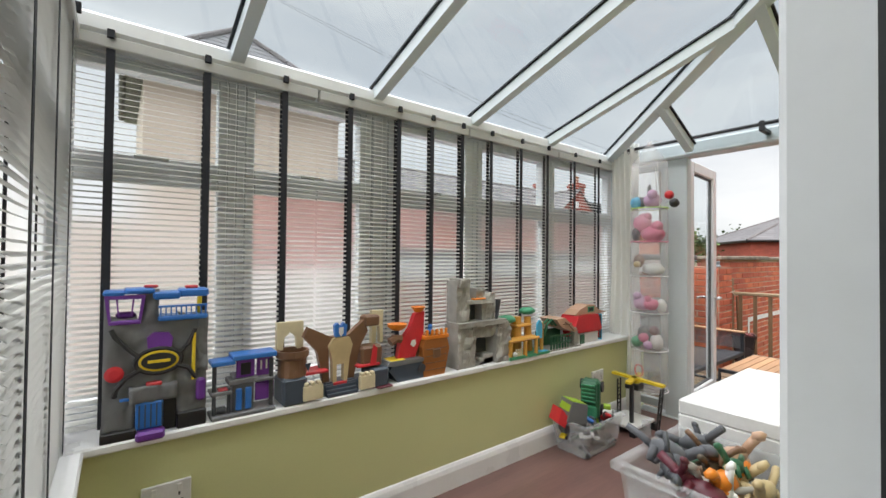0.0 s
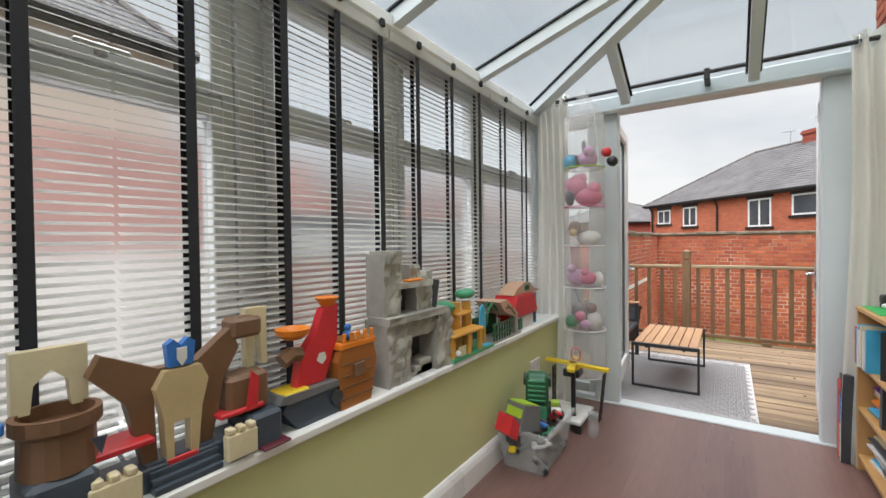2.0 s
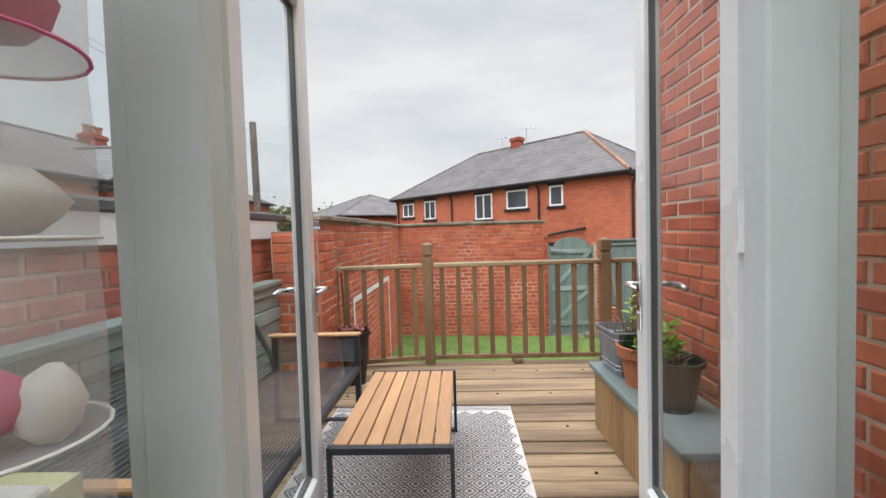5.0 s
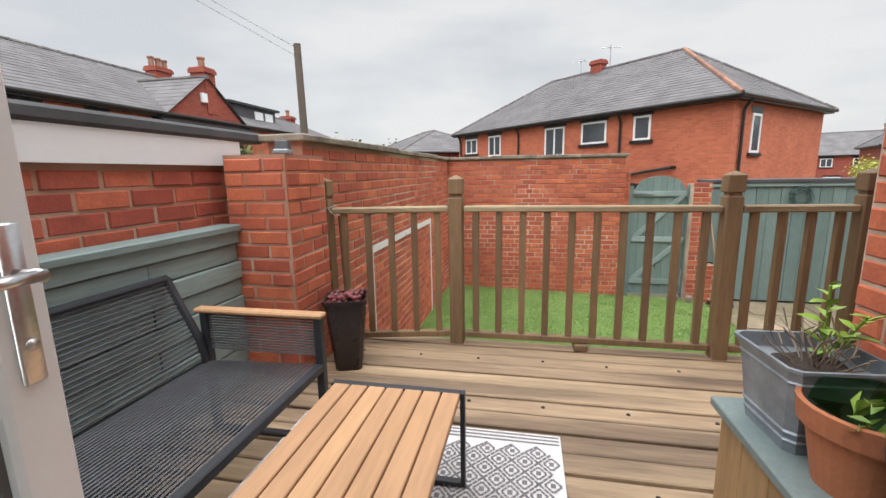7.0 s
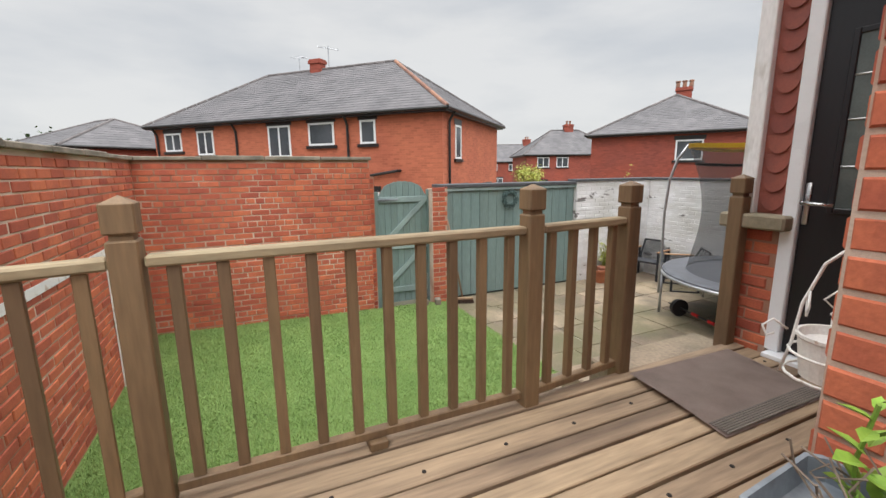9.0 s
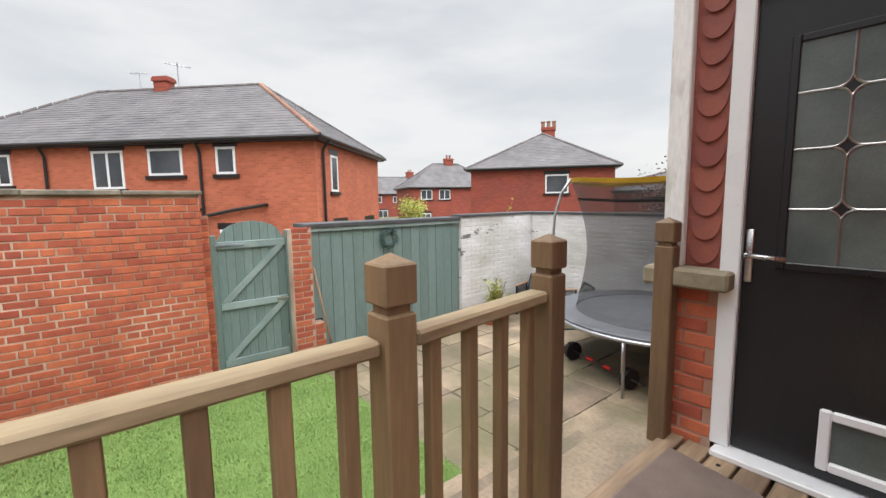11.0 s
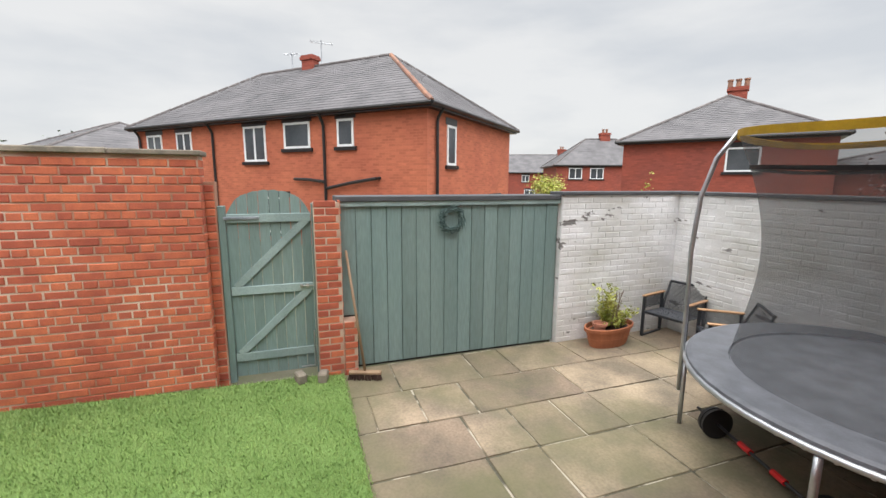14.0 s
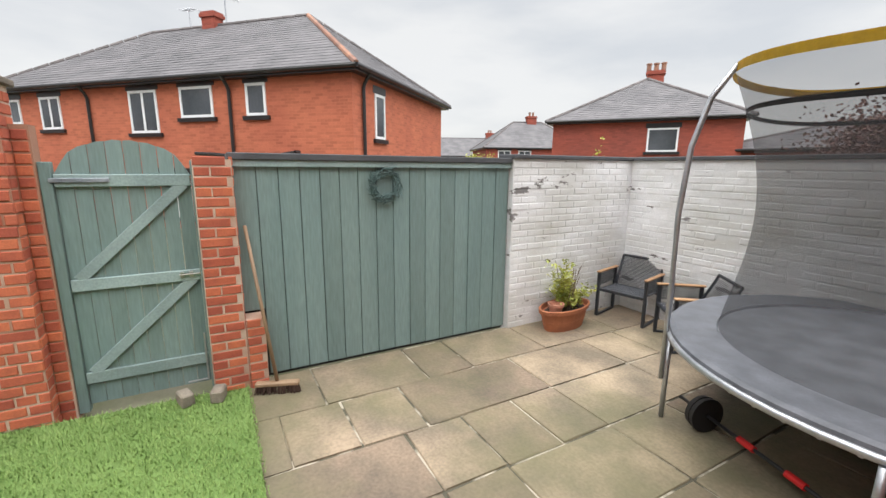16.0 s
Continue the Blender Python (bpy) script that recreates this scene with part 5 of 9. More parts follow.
tm = fish_tile(0.162)
z = 1.863
while z < 4.1:
    for x in ((7.803,) if z < 2.98 else (7.803 - 0.164 * k for k in range(7))):
        ob = new("tile", tm)
        ob.parent = porch
        ob.matrix_basis = pose(x, PORCHY - 0.016, z, -7.0, 0, 180) @ pose(0, 0, 0, 0, rnd.uniform(-1, 1), 0)
    z += 0.1165
bd = thing("door_4", (0, 0, 0), "black panelled back door with leaded glass and a cat flap, shut", "door", kind="structure")
bm = B()
for q in ((7.640, 0.995, 7.719, 3.10), (6.71, 0.995, 6.80, 3.10), (6.80, 3.02, 7.640, 3.10)):
    box(bm, q[0], PORCHY - 0.055, q[1], q[2], PORCHY + 0.02, q[3], 0.006)
part("door_frame", bm, M["upvc"], bd)
bm = B()
box(bm, 6.72, PORCHY - 0.05, 0.965, 7.695, PORCHY + 0.09, 0.994, 0.004)
part("door_sill", bm, M["upvc"], bd)
bm = B()
box(bm, 6.805, PORCHY - 0.05, 1.0, 7.637, PORCHY - 0.012, 3.015, 0.003)
part("door_leaf", bm, M["door_black"], bd)
bm = B()
gx0, gx1, gz0, gz1 = 7.16, 7.485, 1.905, 2.80
for q in ((gx0 - 0.03, gz0 - 0.03, gx0, gz1 + 0.03), (gx1, gz0 - 0.03, gx1 + 0.03, gz1 + 0.03), (gx0, gz0 - 0.03, gx1, gz0), (gx0, gz1, gx1, gz1 + 0.03)):
    box(bm, q[0], PORCHY - 0.012, q[1], q[2], PORCHY + 0.004, q[3], 0.004)
part("glass_bead", bm, M["door_black"], bd)
bm = B()
box(bm, gx0, PORCHY - 0.0118, gz0, gx1, PORCHY - 0.006, gz1)
part("door_glass", bm, M["lead_glass"], bd, "patterned leaded glass panel")
bm = B()
gc = (gx0 + gx1) / 2
yl = PORCHY - 0.004
for z in (2.13, 2.375, 2.60):
    for s in (-1, 1):
        for k in range(6):
            a0, a1 = k / 6 * math.pi / 2, (k + 1) / 6 * math.pi / 2
            for s2 in (-1, 1):
                f = lambda a: (gc + s * 0.05 * (1 - math.sin(a)), yl, z + s2 * 0.05 * (1 - math.cos(a)))
                cyl(bm, f(a0), f(a1), 0.0045, seg=4)
    cyl(bm, (gx0, yl, z), (gc - 0.05, yl, z), 0.0045, seg=4)
    cyl(bm, (gc + 0.05, yl, z), (gx1, yl, z), 0.0045, seg=4)
for za, zb in ((gz0, 2.08), (2.18, 2.325), (2.425, 2.55), (2.65, gz1)):
    cyl(bm, (gc, yl, za), (gc, yl, zb), 0.0045, seg=4)
part("leading", bm, M["steel"], bd)
bm = B()
for z in (2.13, 2.375, 2.60):
    v = [bm.verts.new((gc + x, yl - 0.001, z + q)) for x, q in ((-0.032, 0), (0, 0.032), (0.032, 0), (0, -0.032))]
    bm.faces.new(v)
part("glass_jewel", bm, M["door_black"], bd)
bm = B()
box(bm, 7.598, PORCHY - 0.012, 1.80, 7.628, PORCHY - 0.002, 2.04, 0.004)
cyl(bm, (7.613, PORCHY - 0.004, 1.925), (7.613, PORCHY + 0.05, 1.925), 0.011)
tube(bm, [(7.613, PORCHY + 0.045, 1.925), (7.56, PORCHY + 0.05, 1.925), (7.47, PORCHY + 0.045, 1.92)], 0.010)
part("door_handle", bm, M["steel"], bd, "steel lever handle", True)
bm = B()
for q in ((7.05, 1.05, 7.09, 1.31), (7.29, 1.05, 7.33, 1.31), (7.09, 1.05, 7.29, 1.09), (7.09, 1.27, 7.29, 1.31)):
    box(bm, q[0], PORCHY - 0.012, q[1], q[2], PORCHY + 0.012, q[3], 0.006)
part("cat_flap", bm, M["upvc"], bd, "white cat flap frame")
bm = B()
box(bm, 7.09, PORCHY - 0.0119, 1.09, 7.29, PORCHY - 0.006, 1.27)
part("flap", bm, M["lead_glass"], bd)

# white iron plant holder hanging by a chain beside the brick corner
hp = thing("iron_plant_holder", (6.96, -0.62, 1.37), "white wrought iron plant holder hanging by a rusty chain", "plant holder")
hp.scale = (0.76, 0.76, 0.76)
bm = B()
for k in range(4):
    a = k * math.pi / 2 + 0.5
    c, s = math.cos(a), math.sin(a)
    tube(bm, [(0.20 * c, 0.20 * s, 0.0), (0.17 * c, 0.17 * s, 0.16), (0.15 * c, 0.15 * s, 0.36), (0.09 * c, 0.09 * s, 0.56), (0.0, 0.0, 0.66)], 0.008, 6)
    tube(bm, [(0.19 * c, 0.19 * s, 0.22), (0.25 * c, 0.25 * s, 0.26), (0.29 * c, 0.29 * s, 0.22), (0.27 * c, 0.27 * s, 0.17), (0.24 * c, 0.24 * s, 0.19)], 0.006, 6)
    tube(bm, [(0.13 * c - 0.06 * s, 0.13 * s + 0.06 * c, 0.36), (0.13 * c, 0.13 * s, 0.43), (0.13 * c + 0.06 * s, 0.13 * s - 0.06 * c, 0.36), (0.13 * c, 0.13 * s, 0.30)], 0.006, 6, True)
for z, r in ((0.02, 0.19), (0.13, 0.18)):
    tube(bm, [(r * math.cos(q * math.pi / 8), r * math.sin(q * math.pi / 8), z) for q in range(16)], 0.007, 6, True)
part("iron_frame", bm, M["wrought"], hp, smooth=True)
bm = B()
lathe(bm, [(0.13, 0.01), (0.155, 0.20), (0.165, 0.21), (0.165, 0.225), (0.15, 0.225), (0.14, 0.18), (0.0, 0.18)], seg=20)
part("pot", bm, M["wrought"], hp)
bm = B()
zc = 0.66
k = 0
while zc < 1.20:
    m = Matrix.Translation((0.0, 0.0, zc)) @ pose(-0.0, 0, 0, 90, 0, 90 * (k % 2))
    tube(bm, [m @ Vector((0.010 * math.cos(q * math.pi / 4), 0.017 * math.sin(q * math.pi / 4), 0)) for q in range(8)], 0.003, 4, True)
    zc += 0.026
    k += 1
tube(bm, [(0.0, 0.0, 1.20), (-0.03, 0.02, 1.25), (-0.10, 0.05, 1.27), (-0.17, 0.08, 1.24), (-0.39, 0.08, 1.24)], 0.008, 6)
part("chain", bm, M["wrought"], hp)

# ---- trampoline ----
tp_ = thing("trampoline", (9.40, -5.03, 0.006), "round trampoline with grey pad, black bed and dark safety net", "trampoline")
R, TZ = 1.34, 0.68
bm = B()
tube(bm, [(R * math.cos(q * math.pi / 24), R * math.sin(q * math.pi / 24), TZ - 0.03) for q in range(48)], 0.022, 8, True)
part("ring", bm, M["galv"], tp_, smooth=True)
bm = B()
lathe(bm, [(1.03, TZ), (1.04, TZ + 0.018), (1.30, TZ + 0.022), (1.335, TZ + 0.012), (1.34, TZ - 0.02), (1.32, TZ - 0.02), (1.30, TZ - 0.003)], seg=48)
part("spring_pad", bm, M["pad"], tp_, smooth=False)
bm = B()
lathe(bm, [(1.05, TZ - 0.012), (0.0, TZ - 0.03)], seg=40)
part("jumping_bed", bm, M["bed"], tp_)
bm = B()
for k in range(60):
    a = 2 * math.pi * k / 60
    cyl(bm, (1.30 * math.cos(a), 1.30 * math.sin(a), TZ - 0.045), (1.335 * math.cos(a), 1.335 * math.sin(a), TZ - 0.05), 0.014, seg=6)
part("pad_tie", bm, M["galv"], tp_)
A0 = math.atan2(-4.20 + 5.03, 10.42 - 9.40)
for k in range(6):
    a = A0 + k * math.pi / 3
    c, s = math.cos(a), math.sin(a)
    bm = B()
    tube(bm, [(1.36 * c, 1.36 * s, 0.30), (1.36 * c, 1.36 * s, TZ - 0.05)] if k % 2 else [(1.36 * c, 1.36 * s, 0.30), (1.36 * c, 1.36 * s, 1.0), (1.37 * c, 1.37 * s, 1.5), (1.34 * c, 1.34 * s, 1.95), (1.26 * c, 1.26 * s, 2.25), (1.14 * c, 1.14 * s, 2.44)], 0.018, 8)
    part("net_pole", bm, M["galv"], tp_, smooth=True)
    bm = B()
    tube(bm, [(1.33 * c, 1.33 * s, 0.0), (1.33 * c, 1.33 * s, TZ - 0.03)], 0.018, 8)
    part("leg", bm, M["galv"], tp_, smooth=True)
bm = B()
S, H = 72, 16
prev = None
for i in range(H + 1):
    t = i / H
    z = TZ + 0.02 + (2.44 - TZ - 0.02) * t
    waist = 1.03 - 0.13 * math.sin(math.pi * t) ** 1.2 + 0.11 * t ** 3
    ring = []
    for k in range(S):
        a = 2 * math.pi * k / S
        # the net draws in between the poles
        w = waist - 0.10 * t ** 4 * (0.5 - 0.5 * math.cos(3 * (a - A0)))
        ring.append(bm.verts.new((w * math.cos(a), w * math.sin(a), z + 0.03 * t * noise.noise(Vector((a * 2, t * 3, 0))) - 0.05 * t ** 3 * (0.5 - 0.5 * math.cos(3 * (a - A0))))))
    if prev:
        for k in range(S):
            bm.faces.new((prev[k], prev[(k + 1) % S], ring[(k + 1) % S], ring[k]))
    prev = ring
part("safety_net", bm, M["net"], tp_, "dark see-through safety net", True)
for nm, z0_, z1_, mt in (("top_band", 2.395, 2.45, M["net_band"]), ("net_seam", 2.16, 2.19, M["rubber"])):
    bm = B()
    ra, rb = [], []
    for k in range(S):
        a = 2 * math.pi * k / S
        f = 0.5 - 0.5 * math.cos(3 * (a - A0))
        w = (1.148 if nm == "top_band" else 1.045) - (0.10 if nm == "top_band" else 0.05) * f
        dz = -0.05 * f * (1 if nm == "top_band" else 0.6)
        ra.append(bm.verts.new((w * math.cos(a), w * math.sin(a), z0_ + dz)))
        rb.append(bm.verts.new((w * math.cos(a), w * math.sin(a), z1_ + dz)))
    for k in range(S):
        bm.faces.new((ra[k], ra[(k + 1) % S], rb[(k + 1) % S], rb[k]))
    bmesh.ops.solidify(bm, geom=bm.faces[:], thickness=0.004)
    part(nm, bm, mt, tp_)

# barbell under the trampoline
bb = thing("barbell", (9.72, -4.14, 0.006), "black barbell with red grips and round weights on the paving", "barbell", turn=162)
bm = B()
cyl(bm, (-0.72, 0, 0.125), (0.72, 0, 0.125), 0.012)
part("bar", bm, M["rubber"], bb, smooth=True)
for s in (-1, 1):
    bm = B()
    for q, r in ((0.46, 0.125), (0.50, 0.122)):
        lathe_at = s * q
        cyl(bm, (lathe_at, 0, 0.125), (lathe_at + s * 0.036, 0, 0.125), r, r - 0.006, 24)
    part("weight_plate", bm, M["rubber"], bb)
    bm = B()
    cyl(bm, (s * 0.10, 0, 0.125), (s * 0.21, 0, 0.125), 0.022, seg=14)
    part("grip", bm, M["red"], bb, "red foam grip")

# painted goal lines on the boundary wall
goal = thing("painted_goal", (0, 0, 0), "white goal outline painted on the boundary wall", "wall marking")
bm = B()
for q in ((8.60, 1.40, 10.92, 1.465), (8.60, 0.06, 8.66, 1.40), (10.86, 0.10, 10.92, 1.40)):
    box(bm, q[0], WALLY - 0.0125, q[1], q[2], WALLY - 0.009, q[3])
part("painted_line", bm, mat("worn_white_wall_paint", (0.72, 0.72, 0.72), (0.5, 0.42, 0.38), 14, 80, 0.8, 0.3, lo=0.3, hi=0.42), goal)
C_CORD = mat("pale_string", (0.50, 0.46, 0.38), None, 20, 120, 0.9, 0.3)
# thin cane at the corner post
cn = thing("timber_cane", (7.80, 2.36, DECK), "thin brown timber cane tied to the corner post", "cane")
bm = B()
tube(bm, [(-0.04, -0.02, 0.0), (0.0, 0.02, 0.85)], 0.011, 6)
part("cane", bm, M["rail"], cn)

# pale cord looped round the corner post, and an old fitting on the brick pier
cd = thing("string", (7.72, 2.44, 1.875), "pale string looped round the timber corner post", "string")
bm = B()
tube(bm, [(0.050 * sx_, 0.050 * sy_, 0.012 * k_) for k_, (sx_, sy_) in enumerate(((-1, -1), (1, -1), (1, 1), (-1, 1)))], 0.004, 5, True)
tube(bm, [(-0.05, -0.05, 0.0), (-0.062, -0.075, -0.03), (-0.04, -0.10, -0.045), (0.0, -0.09, -0.02)], 0.0035, 5)
part("cord_loop", bm, C_CORD, cd)
lf = thing("light_fitting", (7.27, 2.42, 2.19), "small dull grey metal light fitting on the brick pier", "light fitting", turn=20)
bm = B()
box(bm, -0.07, -0.04, 0.0, 0.07, 0.04, 0.025, 0.006)
part("base_plate", bm, M["zinc"], lf)
bm = B()
prism(bm, [(-0.055, 0.024), (-0.045, 0.065), (-0.01, 0.075), (0.04, 0.05), (0.055, 0.024)], 0.06, Matrix.Translation((0, -0.03, 0)))
part("hood", bm, M["lead"], lf)

# ---- houses around ----
def slates(bm, p0, p1, q0, q1, tw=0.26, th=0.20, rnd=None):
    """Courses of slates on a roof plane from the eave p0-p1 up to q0-q1."""
    p0, p1, q0, q1 = (Vector(v) for v in (p0, p1, q0, q1))
    n = (p1 - p0).cross((q0 + q1) / 2 - p0).normalized()
    if n.z < 0:
        n = -n
    rise = ((q0 + q1) / 2 - (p0 + p1) / 2).length
    rows = max(2, int(rise / th))
    for r in range(rows):
        a0, a1 = p0.lerp(q0, r / rows), p1.lerp(q1, r / rows)
        b0, b1 = p0.lerp(q0, min(1, (r + 1.15) / rows)), p1.lerp(q1, min(1, (r + 1.15) / rows))
        cols = max(1, int((a1 - a0).length / tw))
        off = 0.5 * (r % 2) / cols
        for c in range(cols + 1):
            u, v = max(0, c / cols - off), min(1, (c + 1) / cols - off)
            if v - u < 0.1 / cols:
                continue
            lift = n * (0.011 + rnd.uniform(-0.003, 0.003))
            k = 0.006 / max(0.3, (a1 - a0).length)
            A, Bq = a0.lerp(a1, u + k) + lift, a0.lerp(a1, v - k) + lift
            C, D = b0.lerp(b1, v - k) + n * 0.002, b0.lerp(b1, u + k) + n * 0.002
            vs = [bm.verts.new(w) for w in (A, Bq, C, D)]
            bm.faces.new(vs)
            e = [bm.verts.new(w - lift) for w in (A, Bq)]
            bm.faces.new((vs[1], vs[0], e[0], e[1]))


def house_at(name, label, corner, u, L, W, base, eave, ridge, hip=(True, True), wall_mat="far_brick", windows=(), side_windows=(), chimneys=(), pipes=(), side_pipes=(), over=0.28, slate_w=0.26, seed=1, warm_hip=False):
    """A hipped or gabled brick house. Its front runs from the corner along u for L metres; it is W deep to the front's right-hand rear."""
    turn = math.degrees(math.atan2(u[1], u[0]))
    h = thing(name, (corner[0], corner[1], 0), label, "house", turn=turn)
    # local: x along the front, front face at y = 0, depth towards -y
    bm = B()
    o = [(0, -W), (L, -W), (L, 0), (0, 0)]
    lo = [bm.verts.new((x, y, base)) for x, y in o]
    hi = [bm.verts.new((x, y, eave)) for x, y in o]
    for k in range(4):
        bm.faces.new((lo[k], lo[(k + 1) % 4], hi[(k + 1) % 4], hi[k]))
    bm.faces.new(hi)
    for end, x in ((0, 0.0), (1, L)):
        if not hip[end]:
            vs = [bm.verts.new(v) for v in ((x, -W, eave), (x, 0, eave), (x, -W / 2, ridge - 0.05))]
            bm.faces.new(vs)
    part("wall", bm, M[wall_mat], h)
    e = over
    dz = (ridge - eave) * e / (W / 2)
    z = eave - dz * 0.6
    P = [(-e, -W - e, z), (L + e, -W - e, z), (L + e, e, z), (-e, e, z)]
    xa, xb = (W / 2 if hip[0] else -0.1), (L - W / 2 if hip[1] else L + 0.1)
    ra, rb = (xa, -W / 2, ridge), (xb, -W / 2, ridge)
    if not hip[0]:
        P[0], P[3] = (-0.1, -W - e, z), (-0.1, e, z)
    if not hip[1]:
        P[1], P[2] = (L + 0.1, -W - e, z), (L + 0.1, e, z)
    bm = B()
    V = [bm.verts.new(p) for p in P] + [bm.verts.new(ra), bm.verts.new(rb)]
    for f in ((0, 1, 5, 4), (2, 3, 4, 5)) + (((3, 0, 4),) if hip[0] else ()) + (((1, 2, 5),) if hip[1] else ()):
        bm.faces.new([V[i] for i in f])
    rf = part("roof", bm, M["slate"], h)
    rnd = random.Random(seed)
    bm = B()
    slates(bm, P[3], P[2], ra, rb, slate_w, slate_w * 0.75, rnd)
    slates(bm, P[0], P[1], ra, rb, slate_w, slate_w * 0.75, rnd)
    if hip[0]:
        slates(bm, P[3], P[0], ra, ra, slate_w, slate_w * 0.75, rnd)
    if hip[1]:
        slates(bm, P[2], P[1], rb, rb, slate_w, slate_w * 0.75, rnd)
    tagged(part("slate_run", bm, M["slate"], rf), kind="stuff")
    lines = [(ra, rb, "ridge_grey")]
    if hip[0]:
        lines += [(P[3], ra, "ridge" if warm_hip else "ridge_grey"), (P[0], ra, "ridge_grey")]
    if hip[1]:
        lines += [(P[2], rb, "ridge_grey"), (P[1], rb, "ridge_grey")]
    for a, b, rm in lines:
        bm = B()
        a, b = Vector(a), Vector(b)
        m = max(2, int((b - a).length / 0.45))
        for k in range(m):
            cyl(bm, a.lerp(b, k / m) + Vector((0, 0, 0.0)), a.lerp(b, (k + 0.94) / m), 0.07, 0.08, 8)
        tagged(part("ridge_capping", bm, M[rm], rf), kind="stuff")
    bm = B()
    for a, b in ((P[3], P[2]), (P[3], P[0]), (P[2], P[1])):
        a, b = Vector(a), Vector(b)
        cyl(bm, a + Vector((0, 0, -0.03)), b + Vector((0, 0, -0.03)), 0.06, seg=8)
    part("gutter", bm, M["black"], h)
    bm = B()
    e0, e1 = (e - 0.05 if hip[0] else 0.05), (e - 0.05 if hip[1] else 0.05)
    box(bm, -e0, -W - e + 0.05, z - 0.13, L + e1, e - 0.05, z - 0.035)
    part("soffit", bm, M["black"], h)

    def win(x, zc, w, hh, casements, side):
        x = x if not side else -(x + w)
        wd = thing("window", (0, 0, 0))
        wd.parent = h
        wd.matrix_basis = pose(0, 0, 0) if not side else pose(0, 0, 0, 0, 0, 90)
        # side windows run along the end wall away from the corner
        bm = B()
        t = 0.07
        z0, z1 = zc - hh / 2, zc + hh / 2
        y0, y1 = (-0.06, 0.03)
        cuts = [x + w * k / casements for k in range(casements + 1)]
        box(bm, x, y0, z0, x + w, y1, z0 + t)
        box(bm, x, y0, z1 - t, x + w, y1, z1)
        for k, c in enumerate(cuts):
            a = c - (t / 2 if 0 < k < casements else (0 if k == 0 else t))
            box(bm, a, y0, z0 + t, a + t, y1, z1 - t)
        part("window_frame", bm, M["upvc"], wd)
        bm = B()
        box(bm, x + 0.02, -0.03, z0 + 0.02, x + w - 0.02, 0.012, z1 - 0.02)
        part("pane", bm, M["dark_glass"], wd)
        bm = B()
        box(bm, x - 0.10, -0.05, z0 - 0.11, x + w + 0.10, 0.07, z0 - 0.004)
        part("sill", bm, M["black"], wd)
        bm = B()
        box(bm, x - 0.08, -0.05, z1 + 0.004, x + w + 0.08, 0.012, z1 + 0.20)
        part("lintel", bm, M["black"], wd)

    for x, zc, w, hh, c in windows:
        win(x, zc, w, hh, c, False)
    for x, zc, w, hh, c in side_windows:
        win(x, zc, w, hh, c, True)
    for x in pipes:
        bm = B()
        tube(bm, [(x, 0.30, z - 0.04), (x, 0.12, z - 0.28), (x, 0.07, z - 0.4), (x, 0.07, base + 0.1)], 0.045, 8)
        part("downpipe", bm, M["black"], h)
    for y in side_pipes:
        bm = B()
        tube(bm, [(-0.28, -y, z - 0.04), (-0.10, -y, z - 0.3), (-0.07, -y, z - 0.4), (-0.07, -y, base + 0.1)], 0.045, 8)
        part("downpipe", bm, M["black"], h)
    for x, y, top, w, d, pots in chimneys:
        bm = B()
        zb = ridge - 1.2
        box(bm, x - w / 2, y - d / 2, zb, x + w / 2, y + d / 2, top - 0.18)
        box(bm, x - w / 2 - 0.05, y - d / 2 - 0.05, top - 0.18, x + w / 2 + 0.05, y + d / 2 + 0.05, top - 0.06)
        box(bm, x - w / 2 - 0.02, y - d / 2 - 0.02, top - 0.06, x + w / 2 + 0.02, y + d / 2 + 0.02, top)
        chim = part("chimney", bm, M["far_brick_dark"], h)
        for k in range(pots):
            bm = B()
            px = x + (k - (pots - 1) / 2) * 0.32
            lathe(bm, [(0.11, top), (0.10, top + 0.28), (0.13, top + 0.30), (0.13, top + 0.36), (0.10, top + 0.36)], (px, y, 0), 10)
            part("chimney_pot", bm, M["ridge"], chim)
    return h


def aerial(at, label, turn=0.0):
    a = thing("tv_aerial", at, label, "aerial", turn=turn)
    bm = B()
    cyl(bm, (0, 0, -1.0), (0, 0, 0.9), 0.022, seg=6)
    part("mast", bm, M["galv"], a)
    bm = B()
    cyl(bm, (-0.45, 0, 0.75), (0.45, 0, 0.85), 0.014, seg=5)
    for k in range(7):
        x = -0.4 + 0.13 * k
        cyl(bm, (x, -0.18, 0.76 + 0.014 * k), (x, 0.18, 0.76 + 0.014 * k), 0.009, seg=5)
    part("aerial_rod", bm, M["galv"], a)
    return a


# semi-detached house beyond the gate wall, set at an angle
UA = (0.7203, 0.6936)
house_at("semi_detached_house", "red brick semi-detached house with hipped grey slate roof and white windows", (18.923, -4.482), UA, 13.55, 6.845, -0.6, 4.2, 6.54,
         windows=((2.45, 3.45, 0.62, 0.80, 1), (4.15, 3.45, 1.12, 0.80, 1), (6.11, 3.25, 1.06, 1.16, 2), (10.04, 3.32, 0.92, 0.97, 2), (11.90, 3.40, 1.0, 0.75, 2), (5.2, 0.9, 1.1, 1.2, 2), (2.4, 0.9, 0.7, 1.0, 1)),
         side_windows=((1.15, 3.09, 0.60, 1.15, 1), (4.7, 0.9, 1.2, 1.0, 2), (1.3, 0.9, 1.2, 1.1, 2)),
         pipes=(3.55, 8.75, 13.3), side_pipes=(0.45,), chimneys=((7.3, -3.42, 6.97, 0.55, 0.4, 0),), seed=2, warm_hip=True)
